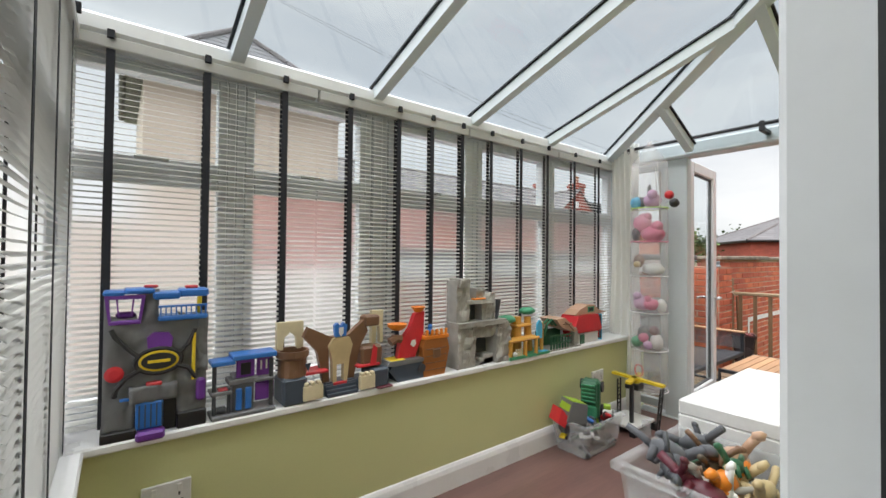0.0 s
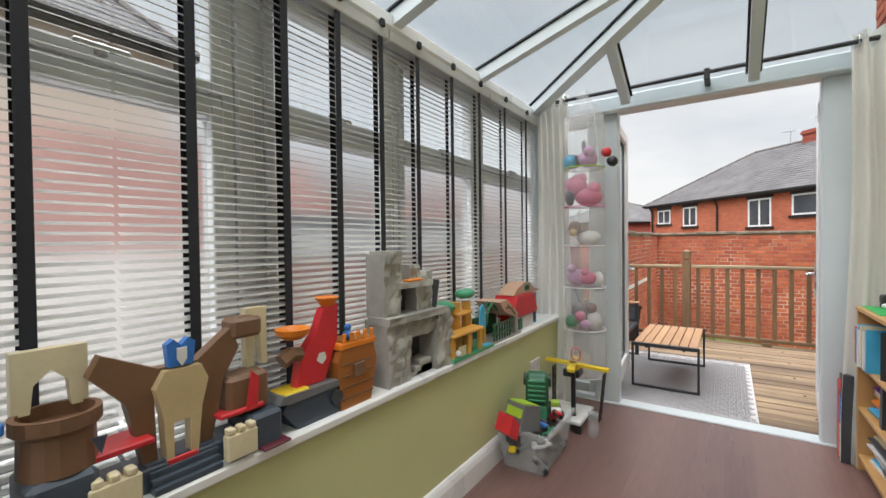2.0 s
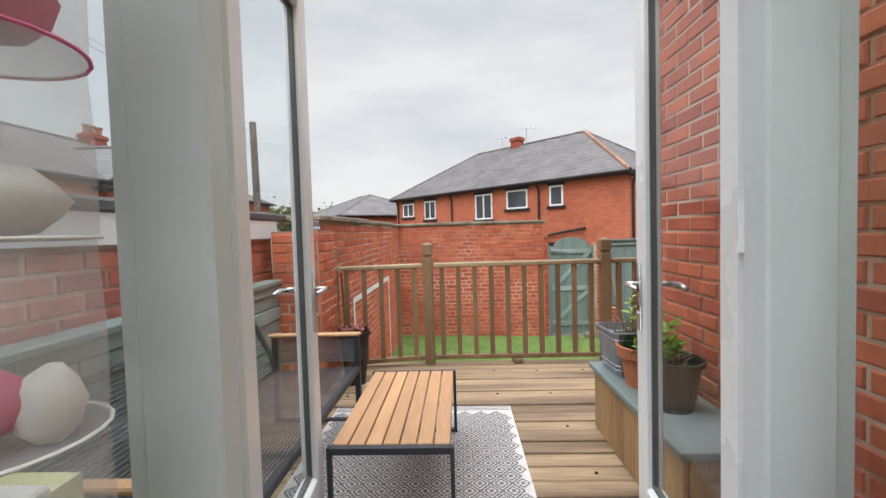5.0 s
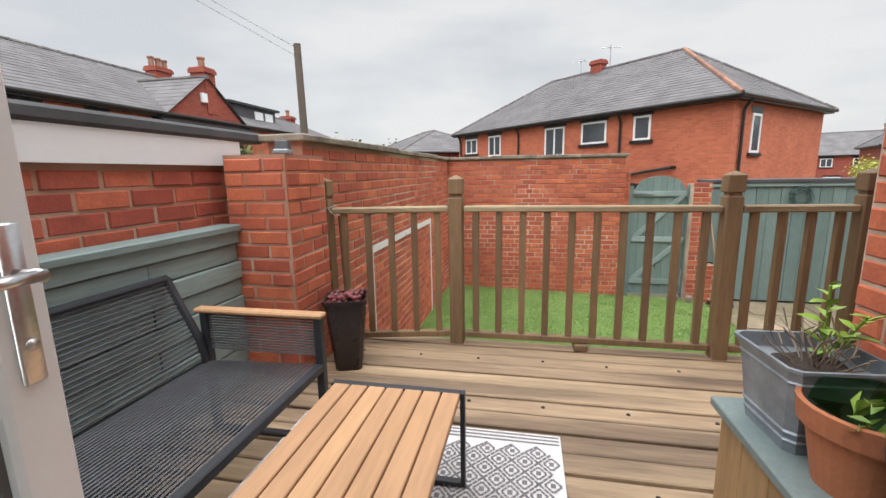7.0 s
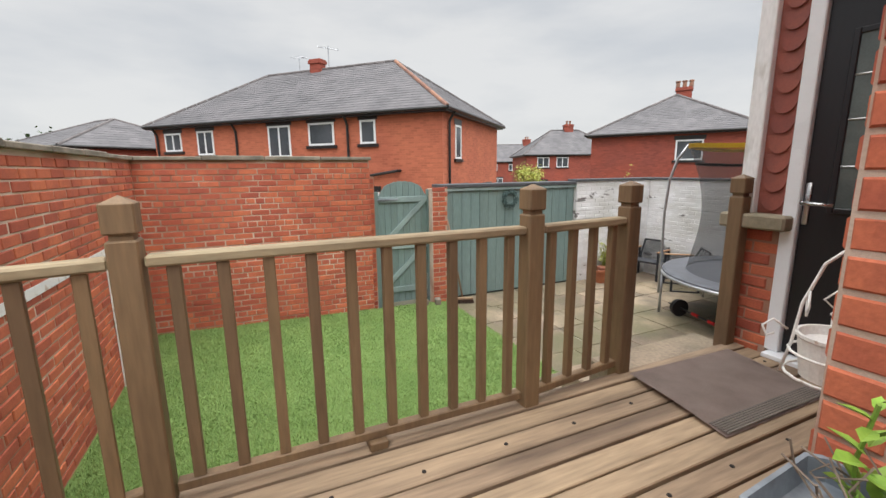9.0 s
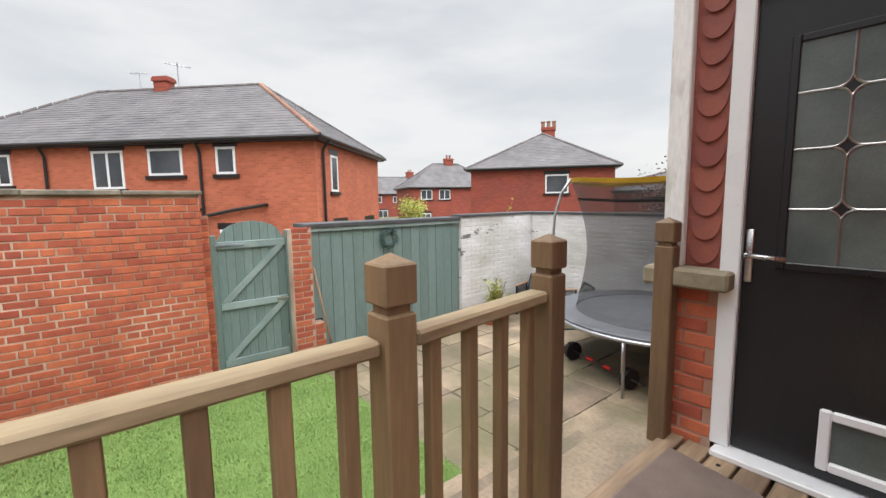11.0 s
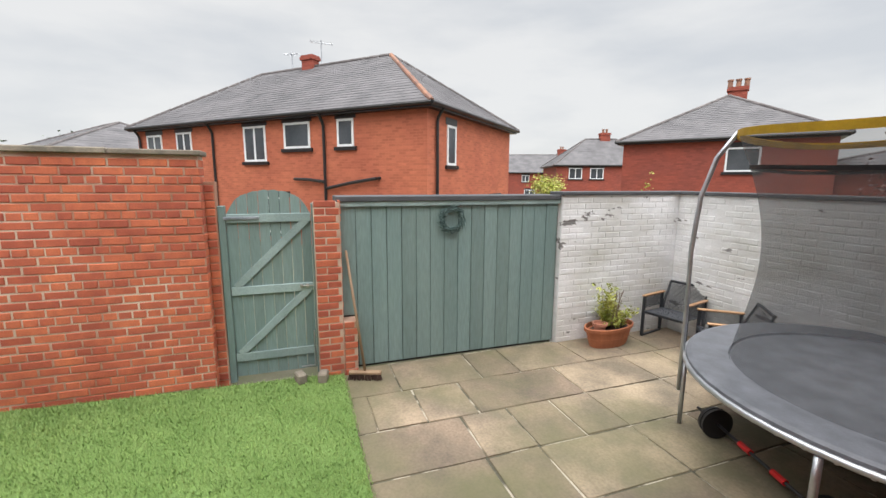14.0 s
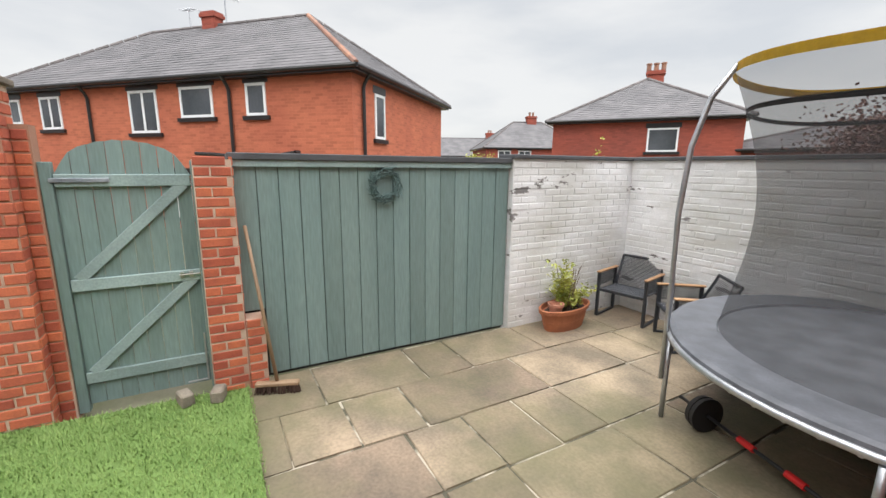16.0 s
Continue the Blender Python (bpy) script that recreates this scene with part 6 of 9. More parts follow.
wp = thing("waste_pipe", (18.923, -4.482, 0), "sloping black waste pipe on the house wall", "pipe", turn=math.degrees(math.atan2(UA[1], UA[0])))
bm = B()
tube(bm, [(3.45, 0.11, 1.82), (2.6, 0.11, 1.98), (1.6, 0.11, 2.12)], 0.05, 8)
tube(bm, [(3.55, 0.11, 2.02), (4.2, 0.11, 2.08), (4.8, 0.11, 2.1)], 0.05, 8)
tube(bm, [(1.6, 0.11, 2.12), (1.55, -0.02, 2.13)], 0.05, 8)
part("pipe", bm, M["black"], wp)
aerial((27.25, -1.2, 6.35), "thin grey television aerial on a roof", 30)
aerial((26.1, -2.3, 6.58), "thin grey television aerial on a roof", 75)
house_at("detached_house", "dark red brick house with hipped slate roof and chimney", (17.8, -19.4), (0.815, 0.58), 7.24, 7.2, -0.6, 3.92, 6.0, wall_mat="far_brick_dark",
         windows=((2.2, 2.95, 1.15, 0.95, 1),), chimneys=((3.3, -3.9, 6.40, 0.75, 0.45, 3),), seed=4)
house_at("far_house", "distant red brick house with hipped slate roof", (36.86, -31.5), (0.379, 0.925), 9.3, 6.5, -1.5, 3.6, 6.0, wall_mat="far_brick_dark", windows=((5.2, 2.75, 1.15, 0.95, 2), (7.05, 2.75, 1.15, 0.95, 2), (7.2, 0.4, 1.6, 1.1, 3)), chimneys=((4.3, -3.25, 6.55, 0.9, 0.6, 2),), slate_w=0.4, seed=5)
house_at("far_house", "distant red brick terrace with slate roof", (55.0, -38.0), (0.414, 0.91), 18, 8, -1.5, 3.3, 5.75, wall_mat="far_brick_dark", windows=((3.2, 2.4, 1.0, 0.9, 2), (5.4, 2.4, 1.0, 0.9, 2), (8.0, 2.4, 1.0, 0.9, 2), (4.0, 0.4, 1.4, 1.0, 2), (7.2, 0.4, 1.4, 1.0, 2)), chimneys=((3.2, -4.0, 6.5, 1.1, 0.7, 2),), slate_w=0.5, seed=6, hip=(False, False))
house_at("far_house", "distant low dark roof beyond the white wall", (10.0, -20.0), (1, 0.05), 9, 6, -1.0, 2.6, 3.6, wall_mat="far_brick_dark", slate_w=0.5, seed=7)
house_at("far_house", "distant house with grey roof beyond the semi-detached pair", (31.5, 9.0), (0.8, 0.6), 10, 8, -1.0, 3.5, 5.2, wall_mat="far_brick_dark", slate_w=0.5, seed=8)
# to the left, behind the boundary: long slate roof, gabled wing with chimneys, dormer


def gable_house(name, label, x0, x1, y0, y1, eave, ridge, seed, chim=(), wins=(), flip=False):
    """A gabled house with its ridge along x and its front at y0 facing -y."""
    return house_at(name, label, (x1, y0), (-1, 0), x1 - x0, y1 - y0, -0.6, eave, ridge, hip=(False, False), windows=wins, chimneys=chim, slate_w=0.34, seed=seed)


gable_house("terrace_house", "red brick house with a long grey slate roof", 3.0, 21.3, 12.2, 19.8, 4.1, 6.08, 10, wins=((6.4, 3.3, 0.5, 0.8, 1), (8.0, 3.5, 1.8, 0.6, 2)), chim=((0.45, -3.9, 6.5, 0.8, 0.5, 3),))
house_at("gabled_wing", "red brick gabled wing with slate roof and tall chimney stack", (16.6, 12.0), (0, 1), 4.2, 3.7, -0.6, 3.95, 5.42, hip=(False, False), wall_mat="far_brick_dark", chimneys=((0.25, -2.05, 5.75, 0.55, 0.5, 1),), slate_w=0.34, seed=11)
slab("alarm_box", 18.1, 11.9, 4.55, 18.35, 11.98, 4.85, M["upvc"], "small white alarm box on the gable wall", "alarm box", kind="")
dm_ = thing("flat_roof_dormer", (0, 0, 0), "dark flat-roofed dormer with white windows on a distant roof", "dormer")
slab("dormer_box", 22.2, 14.0, 3.6, 25.6, 17.0, 5.25, M["lead"], parent=dm_)
slab("dormer_roof", 22.0, 13.85, 5.25, 25.8, 17.1, 5.36, M["black"], parent=dm_)
for x in (23.9, 24.7):
    slab("window", x, 13.96, 4.5, x + 0.62, 13.999, 5.1, M["upvc"], parent=dm_)
gable_house("far_house", "distant brick house with slate roof under the dormer", 20.6, 29.4, 12.8, 18.0, 4.2, 5.3, 12, chim=((0.25, -2.6, 5.55, 0.6, 0.6, 1),))

# telegraph pole
tpole = thing("telegraph_pole", (15.36, 6.79, 0.0), "tall dark timber telegraph pole", "pole")
bm = B()
cyl(bm, (0.12, 0, -0.03), (0.0, 0, 5.25), 0.105, 0.085, 12)
part("pole", bm, mat("weathered_pole_timber", (0.12, 0.095, 0.08), None, 6, 60, 0.8, 0.3, stretch=(1, 1, 0.1)), tpole)
cw = thing("overhead_wires", (0, 0, 0), "two thin overhead telephone wires crossing the sky", "cable")
for dz in (0.0, 0.2):
    bm = B()
    tube(bm, [(15.36, 6.79, 5.15 - dz), (10.7, 9.9, 7.0 - 0.6 * dz), (5.3, 12.2, 9.2 - 0.3 * dz), (0.0, 14.3, 11.6)], 0.004, 5)
    part("wire", bm, M["rubber"], cw)

# trees and shrubs beyond the walls
def tree(name, at, height, crown, label, leafmat, seed, n=2600, size=0.22):
    t = thing(name, at, label, "tree")
    rnd = random.Random(seed)
    bm = B()
    cyl(bm, (0, 0, 0), (0.05, 0.03, height * 0.55), 0.11 * height / 4, 0.06 * height / 4, 10)
    tips = []
    for k in range(11):
        a, e = rnd.uniform(0, 6.283), rnd.uniform(0.3, 1.0)
        b0 = Vector((0.05, 0.03, height * rnd.uniform(0.3, 0.55)))
        tip = Vector((crown * 0.75 * math.cos(a) * e, crown * 0.75 * math.sin(a) * e, height * rnd.uniform(0.6, 0.95)))
        tube(bm, [b0, b0.lerp(tip, 0.5) + Vector((0, 0, 0.1)), tip], 0.025 * height / 4, 5)
        tips.append(tip)
    part("trunk", bm, M["twig"], t)
    bm = B()
    for k in range(n):
        c = rnd.choice(tips)
        p = c + Vector((rnd.gauss(0, crown * 0.24), rnd.gauss(0, crown * 0.24), rnd.gauss(0, height * 0.085)))
        d = Vector((rnd.uniform(-1, 1), rnd.uniform(-1, 1), rnd.uniform(-0.6, 0.6))).normalized()
        s = d.cross(Vector((rnd.uniform(-1, 1), rnd.uniform(-1, 1), rnd.uniform(-1, 1)))).normalized()
        L = size * rnd.uniform(0.5, 1.1)
        bm.faces.new([bm.verts.new(q) for q in (p, p + d * L * 0.5 + s * L * 0.3, p + d * L, p + d * L * 0.5 - s * L * 0.3)])
    part("crown", bm, leafmat, t)
    return t


PINK = mat("copper_pink_leaf", (0.16, 0.07, 0.06), (0.09, 0.05, 0.04), 3, 40, 0.7, 0, vary=0.4, by="island")
tree("garden_tree", (11.5, -12.5, 0.0), 2.75, 1.7, "copper leaved tree beyond the white wall", PINK, 31, 9000, 0.10)
tree("garden_tree", (24.0, -11.5, 0.0), 2.15, 0.85, "bright green garden tree between the houses", M["shrub"], 32, 2600, 0.11)
tree("garden_shrub", (12.85, -5.9, -0.03), 2.08, 0.16, "yellow-green shrub top behind the white wall", M["shrub"], 33, 260, 0.06)
for k, (x, y, hh) in enumerate(((15.5, 9.5, 2.6), (33.0, 13.5, 3.9), (40, 24, 5.0), (36.0, 18, 4.4), (46, 14, 4.6))):
    tree("distant_tree", (x, y, 0.0), hh, hh * 0.5, "green tree in the distance behind the walls", mat("distant_green_leaf", (0.075, 0.12, 0.035), (0.04, 0.075, 0.02), 3, 40, 0.8, 0, vary=0.3, by="island") if k == 0 else bpy.data.materials["distant_green_leaf"], 40 + k, 1800, 0.3)
# hills at the horizon
bm = B()
prevv = None
for k in range(81):
    a = math.radians(-80 + 2 * k)
    R_ = 340
    hgt = 9 + 6 * noise.noise(Vector((k * 0.13, 3.3, 0))) + 3 * noise.noise(Vector((k * 0.5, 9.3, 0)))
    q = [bm.verts.new((R_ * math.cos(a), R_ * math.sin(a), -1)), bm.verts.new((R_ * math.cos(a) * 1.1, R_ * math.sin(a) * 1.1, max(2, hgt)))]
    if prevv:
        bm.faces.new((prevv[0], q[0], q[1], prevv[1]))
    prevv = q
tagged(part("backdrop", bm, mat("hazy_blue_hills", (0.10, 0.14, 0.17), (0.08, 0.11, 0.13), 0.02, 0.4, 0.95, 0)), "low hazy blue-green hills at the horizon", "hills", "", "structure")

# neighbour's side seen blurred through the frosted windows
slab("garden_wall_neighbour", 2.3, 4.2, -0.03, 4.99, 4.35, 2.15, mat("white_rendered_wall", (0.72, 0.71, 0.70), (0.64, 0.62, 0.61), 1.2, 60, 0.85, 0.2), "white rendered low wall outside the windows", "wall")
nb = slab("wall_neighbour", 2.5, 4.6, -0.03, 4.6, 4.9, 2.95, mat("pale_red_wall", (0.42, 0.22, 0.19), (0.34, 0.17, 0.15), 2, 40, 0.9, 0.2), "red brick wall of the neighbouring house", "wall")
slab("wall_neighbour_pale", -4.0, 4.75, -0.03, 2.6, 5.0, 2.55, mat("pale_peach_render", (0.56, 0.49, 0.43), (0.50, 0.43, 0.37), 1.0, 60, 0.85, 0.2), "pale rendered wall of the neighbouring house", "wall")
slab("path_neighbour", -6.0, 2.5, -0.03, 4.99, 4.6, 0.9, mat("grey_concrete_path", (0.26, 0.255, 0.245), (0.19, 0.185, 0.18), 1.5, 60, 0.9, 0.2), "grey concrete path outside the windows", "path")
M["pale_render"] = bpy.data.materials["pale_peach_render"]
house_at("neighbour_house", "neighbouring pale rendered house with a dark slate hipped roof", (5.27, 9.0), (-1, 0), 3.44, 3.4, -0.6, 5.6, 7.3, wall_mat="pale_render", seed=14)

# ---- conservatory furnishings ----
def paint(name, c, rough=0.4, vary=None):
    return mat(name, c, vary or tuple(v * 0.88 for v in c), 9, 70, rough, 0.05, speck=-0.2)


C = {
    "grey": paint("grey_toy_plastic", (0.17, 0.175, 0.185)), "dgrey": paint("dark_grey_toy_plastic", (0.055, 0.06, 0.07)), "blue": paint("bright_blue_plastic", (0.03, 0.17, 0.55)),
    "purple": paint("purple_plastic", (0.16, 0.04, 0.30)), "yellow": paint("yellow_plastic", (0.80, 0.58, 0.03)), "redp": paint("red_plastic", (0.62, 0.03, 0.04)),
    "black": paint("black_plastic", (0.02, 0.02, 0.022)), "tan": paint("tan_plastic", (0.55, 0.43, 0.24)), "brown": paint("brown_plastic", (0.19, 0.10, 0.055)),
    "slate": paint("blue_grey_plastic", (0.06, 0.08, 0.11)), "cream": paint("cream_plastic", (0.70, 0.62, 0.42)), "orange": paint("orange_plastic", (0.80, 0.24, 0.02)),
    "wood": paint("orange_brown_plastic", (0.36, 0.13, 0.03)), "stone": paint("stone_grey_plastic", (0.40, 0.39, 0.36), 0.6, (0.27, 0.265, 0.245)), "honey": paint("honey_plastic", (0.62, 0.32, 0.06)),
    "green": paint("green_plastic", (0.06, 0.32, 0.17)), "dgreen": paint("dark_green_plastic", (0.025, 0.12, 0.06)), "lime": paint("lime_plastic", (0.35, 0.55, 0.04)),
    "peach": paint("peach_plastic", (0.52, 0.33, 0.23)), "sky": paint("sky_blue_plastic", (0.07, 0.42, 0.68)), "white": paint("white_plastic", (0.74, 0.74, 0.74)),
    "pink": paint("pink_plush", (0.66, 0.17, 0.30), 0.9), "lilac": paint("lilac_plush", (0.58, 0.36, 0.55), 0.9), "magenta": paint("magenta_plastic", (0.48, 0.04, 0.26)),
    "maroon": paint("maroon_plastic", (0.12, 0.02, 0.035)), "gold": mat("old_gold_metal", (0.50, 0.36, 0.15), (0.30, 0.20, 0.08), 10, 60, 0.3, 0.1, metal=0.8), "bronze": mat("dark_bronze_resin", (0.11, 0.085, 0.06), (0.06, 0.045, 0.03), 14, 60, 0.45, 0.2, metal=0.3),
    "beech": mat("beech_veneer", (0.52, 0.30, 0.12), (0.46, 0.25, 0.095), 4, 60, 0.4, 0.04, stretch=(1, 0.2, 0.2)), "felt": paint("grey_felt", (0.12, 0.125, 0.14), 0.95),
    "clear": veil("clear_plastic_box", (0.72, 0.75, 0.78), 0.74), "fabric": mat("cream_curtain_cloth", (0.90, 0.895, 0.87), (0.87, 0.865, 0.84), 5, 300, 0.9, 0.1, speck=-0.25),
    "mesh": veil("white_net_organiser", (0.80, 0.79, 0.80), 0.76), "rail": mat("black_curtain_pole", (0.02, 0.02, 0.022), None, 5, 60, 0.4, 0.05),
}


def bits(parent, rows):
    """Parts from rows: name, material, then boxes or bars in the thing's own frame."""
    rows = [(n, m, *q) for n, m, *sh in rows for q in ([[one] for one in sh] if n in ("post", "base_leg", "wall_bar", "battlement", "rock") else [sh])]
    for name, m, *shapes in rows:
        bm = B()
        for s in shapes:
            kind, a = s[0], s[1:]
            if kind == "b":
                box(bm, *a[:6], a[6] if len(a) > 6 else 0.003)
            elif kind == "c":
                cyl(bm, a[0], a[1], a[2], a[3] if len(a) > 3 else None, 14)
            elif kind == "t":
                tube(bm, a[0], a[1], 6)
            elif kind == "o":
                blob(bm, a[0], a[1], 2, a[2] if len(a) > 2 else (1, 1, 1), a[3] if len(a) > 3 else 0.12, a[0][0] * 9)
            elif kind == "p":
                prism(bm, a[0], a[1], Matrix.Translation((0, a[2], 0)))
            elif kind == "l":
                lathe(bm, a[0], a[1], 18)
        part(name, bm, C[m] if m in C else M[m], parent, smooth=all(s[0] == "o" for s in shapes))


# the curtain cloth glows a little with the light behind it
n_, l_ = C["fabric"].node_tree.nodes, C["fabric"].node_tree.links
tl_, mx_ = n_.new("ShaderNodeBsdfTranslucent"), n_.new("ShaderNodeMixShader")
tl_.inputs["Color"].default_value, mx_.inputs[0].default_value = (0.92, 0.92, 0.89, 1), 0.55
l_.new(n_["Principled BSDF"].outputs[0], mx_.inputs[1])
l_.new(tl_.outputs[0], mx_.inputs[2])
l_.new(mx_.outputs[0], n_["Material Output"].inputs["Surface"])


# curtains
def curtain(name, at, width, label, lean=0.0):
    c = thing(name, at, label, "curtain")
    bm = B()
    cols, rows, top = 64, 14, 2.11
    g = []
    for j in range(rows + 1):
        v = j / rows
        for i in range(cols + 1):
            u = i / cols
            w = width * (0.86 + 0.14 * v)
            f = 0.036 * math.sin(u * 2 * math.pi * 4.5 + 0.5 * math.sin(v * 3)) * (1.0 - 0.25 * v) + 0.008 * math.sin(u * 31 + v * 4)
            g.append(bm.verts.new((f + lean * v, (u - 0.5) * w + 0.012 * math.sin(v * 5 + u * 3), top * (1 - v))))
    for j in range(rows):
        for i in range(cols):
            k = j * (cols + 1) + i
            bm.faces.new((g[k], g[k + 1], g[k + cols + 2], g[k + cols + 1]))
    bmesh.ops.solidify(bm, geom=bm.faces[:], thickness=0.003)
    part("cloth", bm, C["fabric"], c, smooth=True)
    for k in range(4):
        bm = B()
        y = (-0.36 + 0.24 * k) * width
        tube(bm, [(0.028 * math.cos(q * math.pi / 6), y, top - 0.045 + 0.028 * math.sin(q * math.pi / 6)) for q in range(12)], 0.004, 6, True)
        part("eyelet_ring", bm, M["steel"], c)
    return c


curtain("curtain", (4.71, 2.185, 1.075), 0.25, "cream eyelet curtain drawn back beside the open doors")
curtain("curtain", (4.71, 0.535, 1.075), 0.36, "cream eyelet curtain drawn back against the green wall")
cp = thing("curtain_pole", (4.71, 0, 3.14), "thin black curtain pole above the doors", "curtain pole")
bits(cp, [("pole", "rail", ("c", (0, 0.34, 0), (0, 2.32, 0), 0.012)), ("finial", "rail", ("o", (0, 0.335, 0), 0.022)), ("finial", "rail", ("o", (0, 2.33, 0), 0.022)),
          ("bracket", "rail", ("b", 0.0, 1.27, -0.045, 0.135, 1.30, -0.02), ("b", -0.012, 1.27, -0.045, 0.008, 1.30, 0.02)), ("bracket", "rail", ("b", 0.0, 0.40, -0.045, 0.135, 0.42, -0.02))])

# hanging net organiser with soft toys
ho = thing("hanging_organiser", (4.64, 1.955, 0.0), "white net hanging organiser with tiers of soft toys", "toy organiser")
R0 = 0.122
bm = B()
lathe(bm, [(0.012, 3.155), (0.03, 3.12), (R0 - 0.01, 3.005), (R0, 2.985)], seg=24)
part("net_cone", bm, C["mesh"], ho, smooth=True)
tiers = [2.985, 2.655, 2.41, 2.16, 1.895, 1.625, 1.33]
for k, (a, b) in enumerate(zip(tiers, tiers[1:])):
    bm = B()
    lathe(bm, [(R0, a), (R0 + 0.006, (a + b) / 2), (R0 + 0.004, b)], seg=24)
    part("net_tier", bm, C["mesh"], ho, smooth=True)
    bm = B()
    lathe(bm, [(R0 + 0.004, b), (R0 - 0.01, b - 0.004), (0.0, b - 0.004)], seg=24)
    part("tier_shelf", bm, C["mesh"], ho)
    bm = B()
    tube(bm, [((R0 + 0.006) * math.cos(q * math.pi / 12), (R0 + 0.006) * math.sin(q * math.pi / 12), b) for q in range(24)], 0.003, 6, True)
    part("hoop", bm, C["pink"] if k == 1 else (C["lime"] if k == 0 else C["white"]), ho)
bm = B()
for q in range(3):
    a = q * 2.1
    tube(bm, [(0.09 * math.cos(a), 0.09 * math.sin(a), 2.98), (0.11 * math.cos(a), 0.11 * math.sin(a), 2.80), (0.12 * math.cos(a), 0.12 * math.sin(a), 2.66)], 0.003, 5)
cyl(bm, (0, 0, 3.15), (0.12, 0, 3.18), 0.003)
part("cord", bm, C["white"], ho)


def plush(name, at, shapes, label, cat="soft toy"):
    o = thing(name, at, label, cat, "soft toys in the organiser")
    for nm, m, *s in shapes:
        bits(o, [(nm, m, *s)])
    return o


plush("soft_toy", (4.64, 1.955, 2.655), [("body", "lilac", ("o", (0, -0.02, 0.06), 0.06, (1, 1.1, 0.9)), ("o", (-0.05, -0.045, 0.10), 0.035)), ("body", "sky", ("o", (-0.05, 0.075, 0.045), 0.04, (1, 1, 1.2))), ("ear", "grey", ("o", (0.0, 0.0, 0.14), 0.025, (0.6, 0.6, 1.8))), ("body", "felt", ("o", (-0.02, 0.06, 0.05), 0.045))], "pale lilac and grey soft toys in the net")
plush("soft_toy", (4.64, 1.815, 2.66), [("body", "redp", ("o", (0, 0.0, 0.085), 0.032)), ("head", "black", ("o", (0, -0.035, 0.025), 0.034))], "small red and black soft toy hanging out of the net")
plush("soft_toy", (4.64, 1.955, 2.41), [("body", "pink", ("o", (-0.01, -0.03, 0.06), 0.078, (1, 1.1, 0.8)), ("o", (-0.03, -0.07, 0.11), 0.042)), ("head", "pink", ("o", (-0.01, 0.045, 0.135), 0.068, (1, 1, 1.15)), ("o", (-0.02, 0.005, 0.185), 0.032)), ("trim", "felt", ("o", (-0.05, 0.075, 0.06), 0.03, (1, 1, 1.8)))], "pink soft toy in the net")
plush("soft_toy", (4.64, 1.955, 2.16), [("body", "white", ("o", (0, -0.03, 0.05), 0.07, (1, 1.1, 0.7))), ("head", "brown", ("o", (-0.075, 0.04, 0.11), 0.042, (0.7, 1, 1.2))), ("face", "tan", ("o", (-0.10, 0.04, 0.085), 0.025))], "white and brown soft toy with a round face")
plush("soft_toy", (4.64, 1.955, 1.895), [("body", "lilac", ("o", (-0.01, 0.045, 0.06), 0.06, (1, 1.1, 0.9)), ("o", (-0.04, 0.07, 0.115), 0.03)), ("body", "pink", ("o", (-0.03, -0.03, 0.06), 0.048, (1, 1.2, 0.9)), ("o", (-0.06, -0.02, 0.10), 0.025)), ("body", "white", ("o", (0.0, -0.085, 0.05), 0.038, (1, 1, 1.4)))], "lilac soft toys in the net")
plush("soft_toy", (4.64, 1.955, 1.625), [("body", "felt", ("o", (0, 0.04, 0.10), 0.045, (1, 1, 1.5))), ("body", "pink", ("o", (-0.06, 0.01, 0.085), 0.035)), ("body", "white", ("o", (-0.02, -0.065, 0.06), 0.045, (1, 1, 1.3))), ("body", "green", ("o", (-0.03, 0.075, 0.045), 0.04, (1, 1, 1.1))), ("body", "maroon", ("o", (-0.03, -0.05, 0.14), 0.035)), ("body", "lilac", ("o", (-0.06, -0.02, 0.035), 0.032))], "mixed red, white and grey soft toys in the net")

# bookcase
bk = thing("bookcase", (4.04, 0.325, FLOOR), "beech veneer bookcase with two shelves full of books", "bookcase")
W_, D_, H_ = 0.65, 0.345, 0.79
bits(bk, [("side_panel", "beech", ("b", 0, 0, 0, 0.018, D_, H_ - 0.018, 0.002)), ("side_panel", "beech", ("b", W_ - 0.018, 0, 0, W_, D_, H_ - 0.018, 0.002)), ("top", "beech", ("b", -0.004, 0, H_ - 0.018, W_ + 0.004, D_ + 0.004, H_, 0.002)),
          ("back_panel", "beech", ("b", 0.018, 0, 0.02, W_ - 0.018, 0.006, H_ - 0.018, 0.0)), ("shelf", "beech", ("b", 0.018, 0.006, 0.06, W_ - 0.018, D_ - 0.004, 0.078, 0.002)), ("shelf", "beech", ("b", 0.018, 0.006, 0.29, W_ - 0.018, D_ - 0.004, 0.308, 0.002)), ("shelf", "beech", ("b", 0.018, 0.006, 0.505, W_ - 0.018, D_ - 0.004, 0.523, 0.002))])
rnd = random.Random(77)


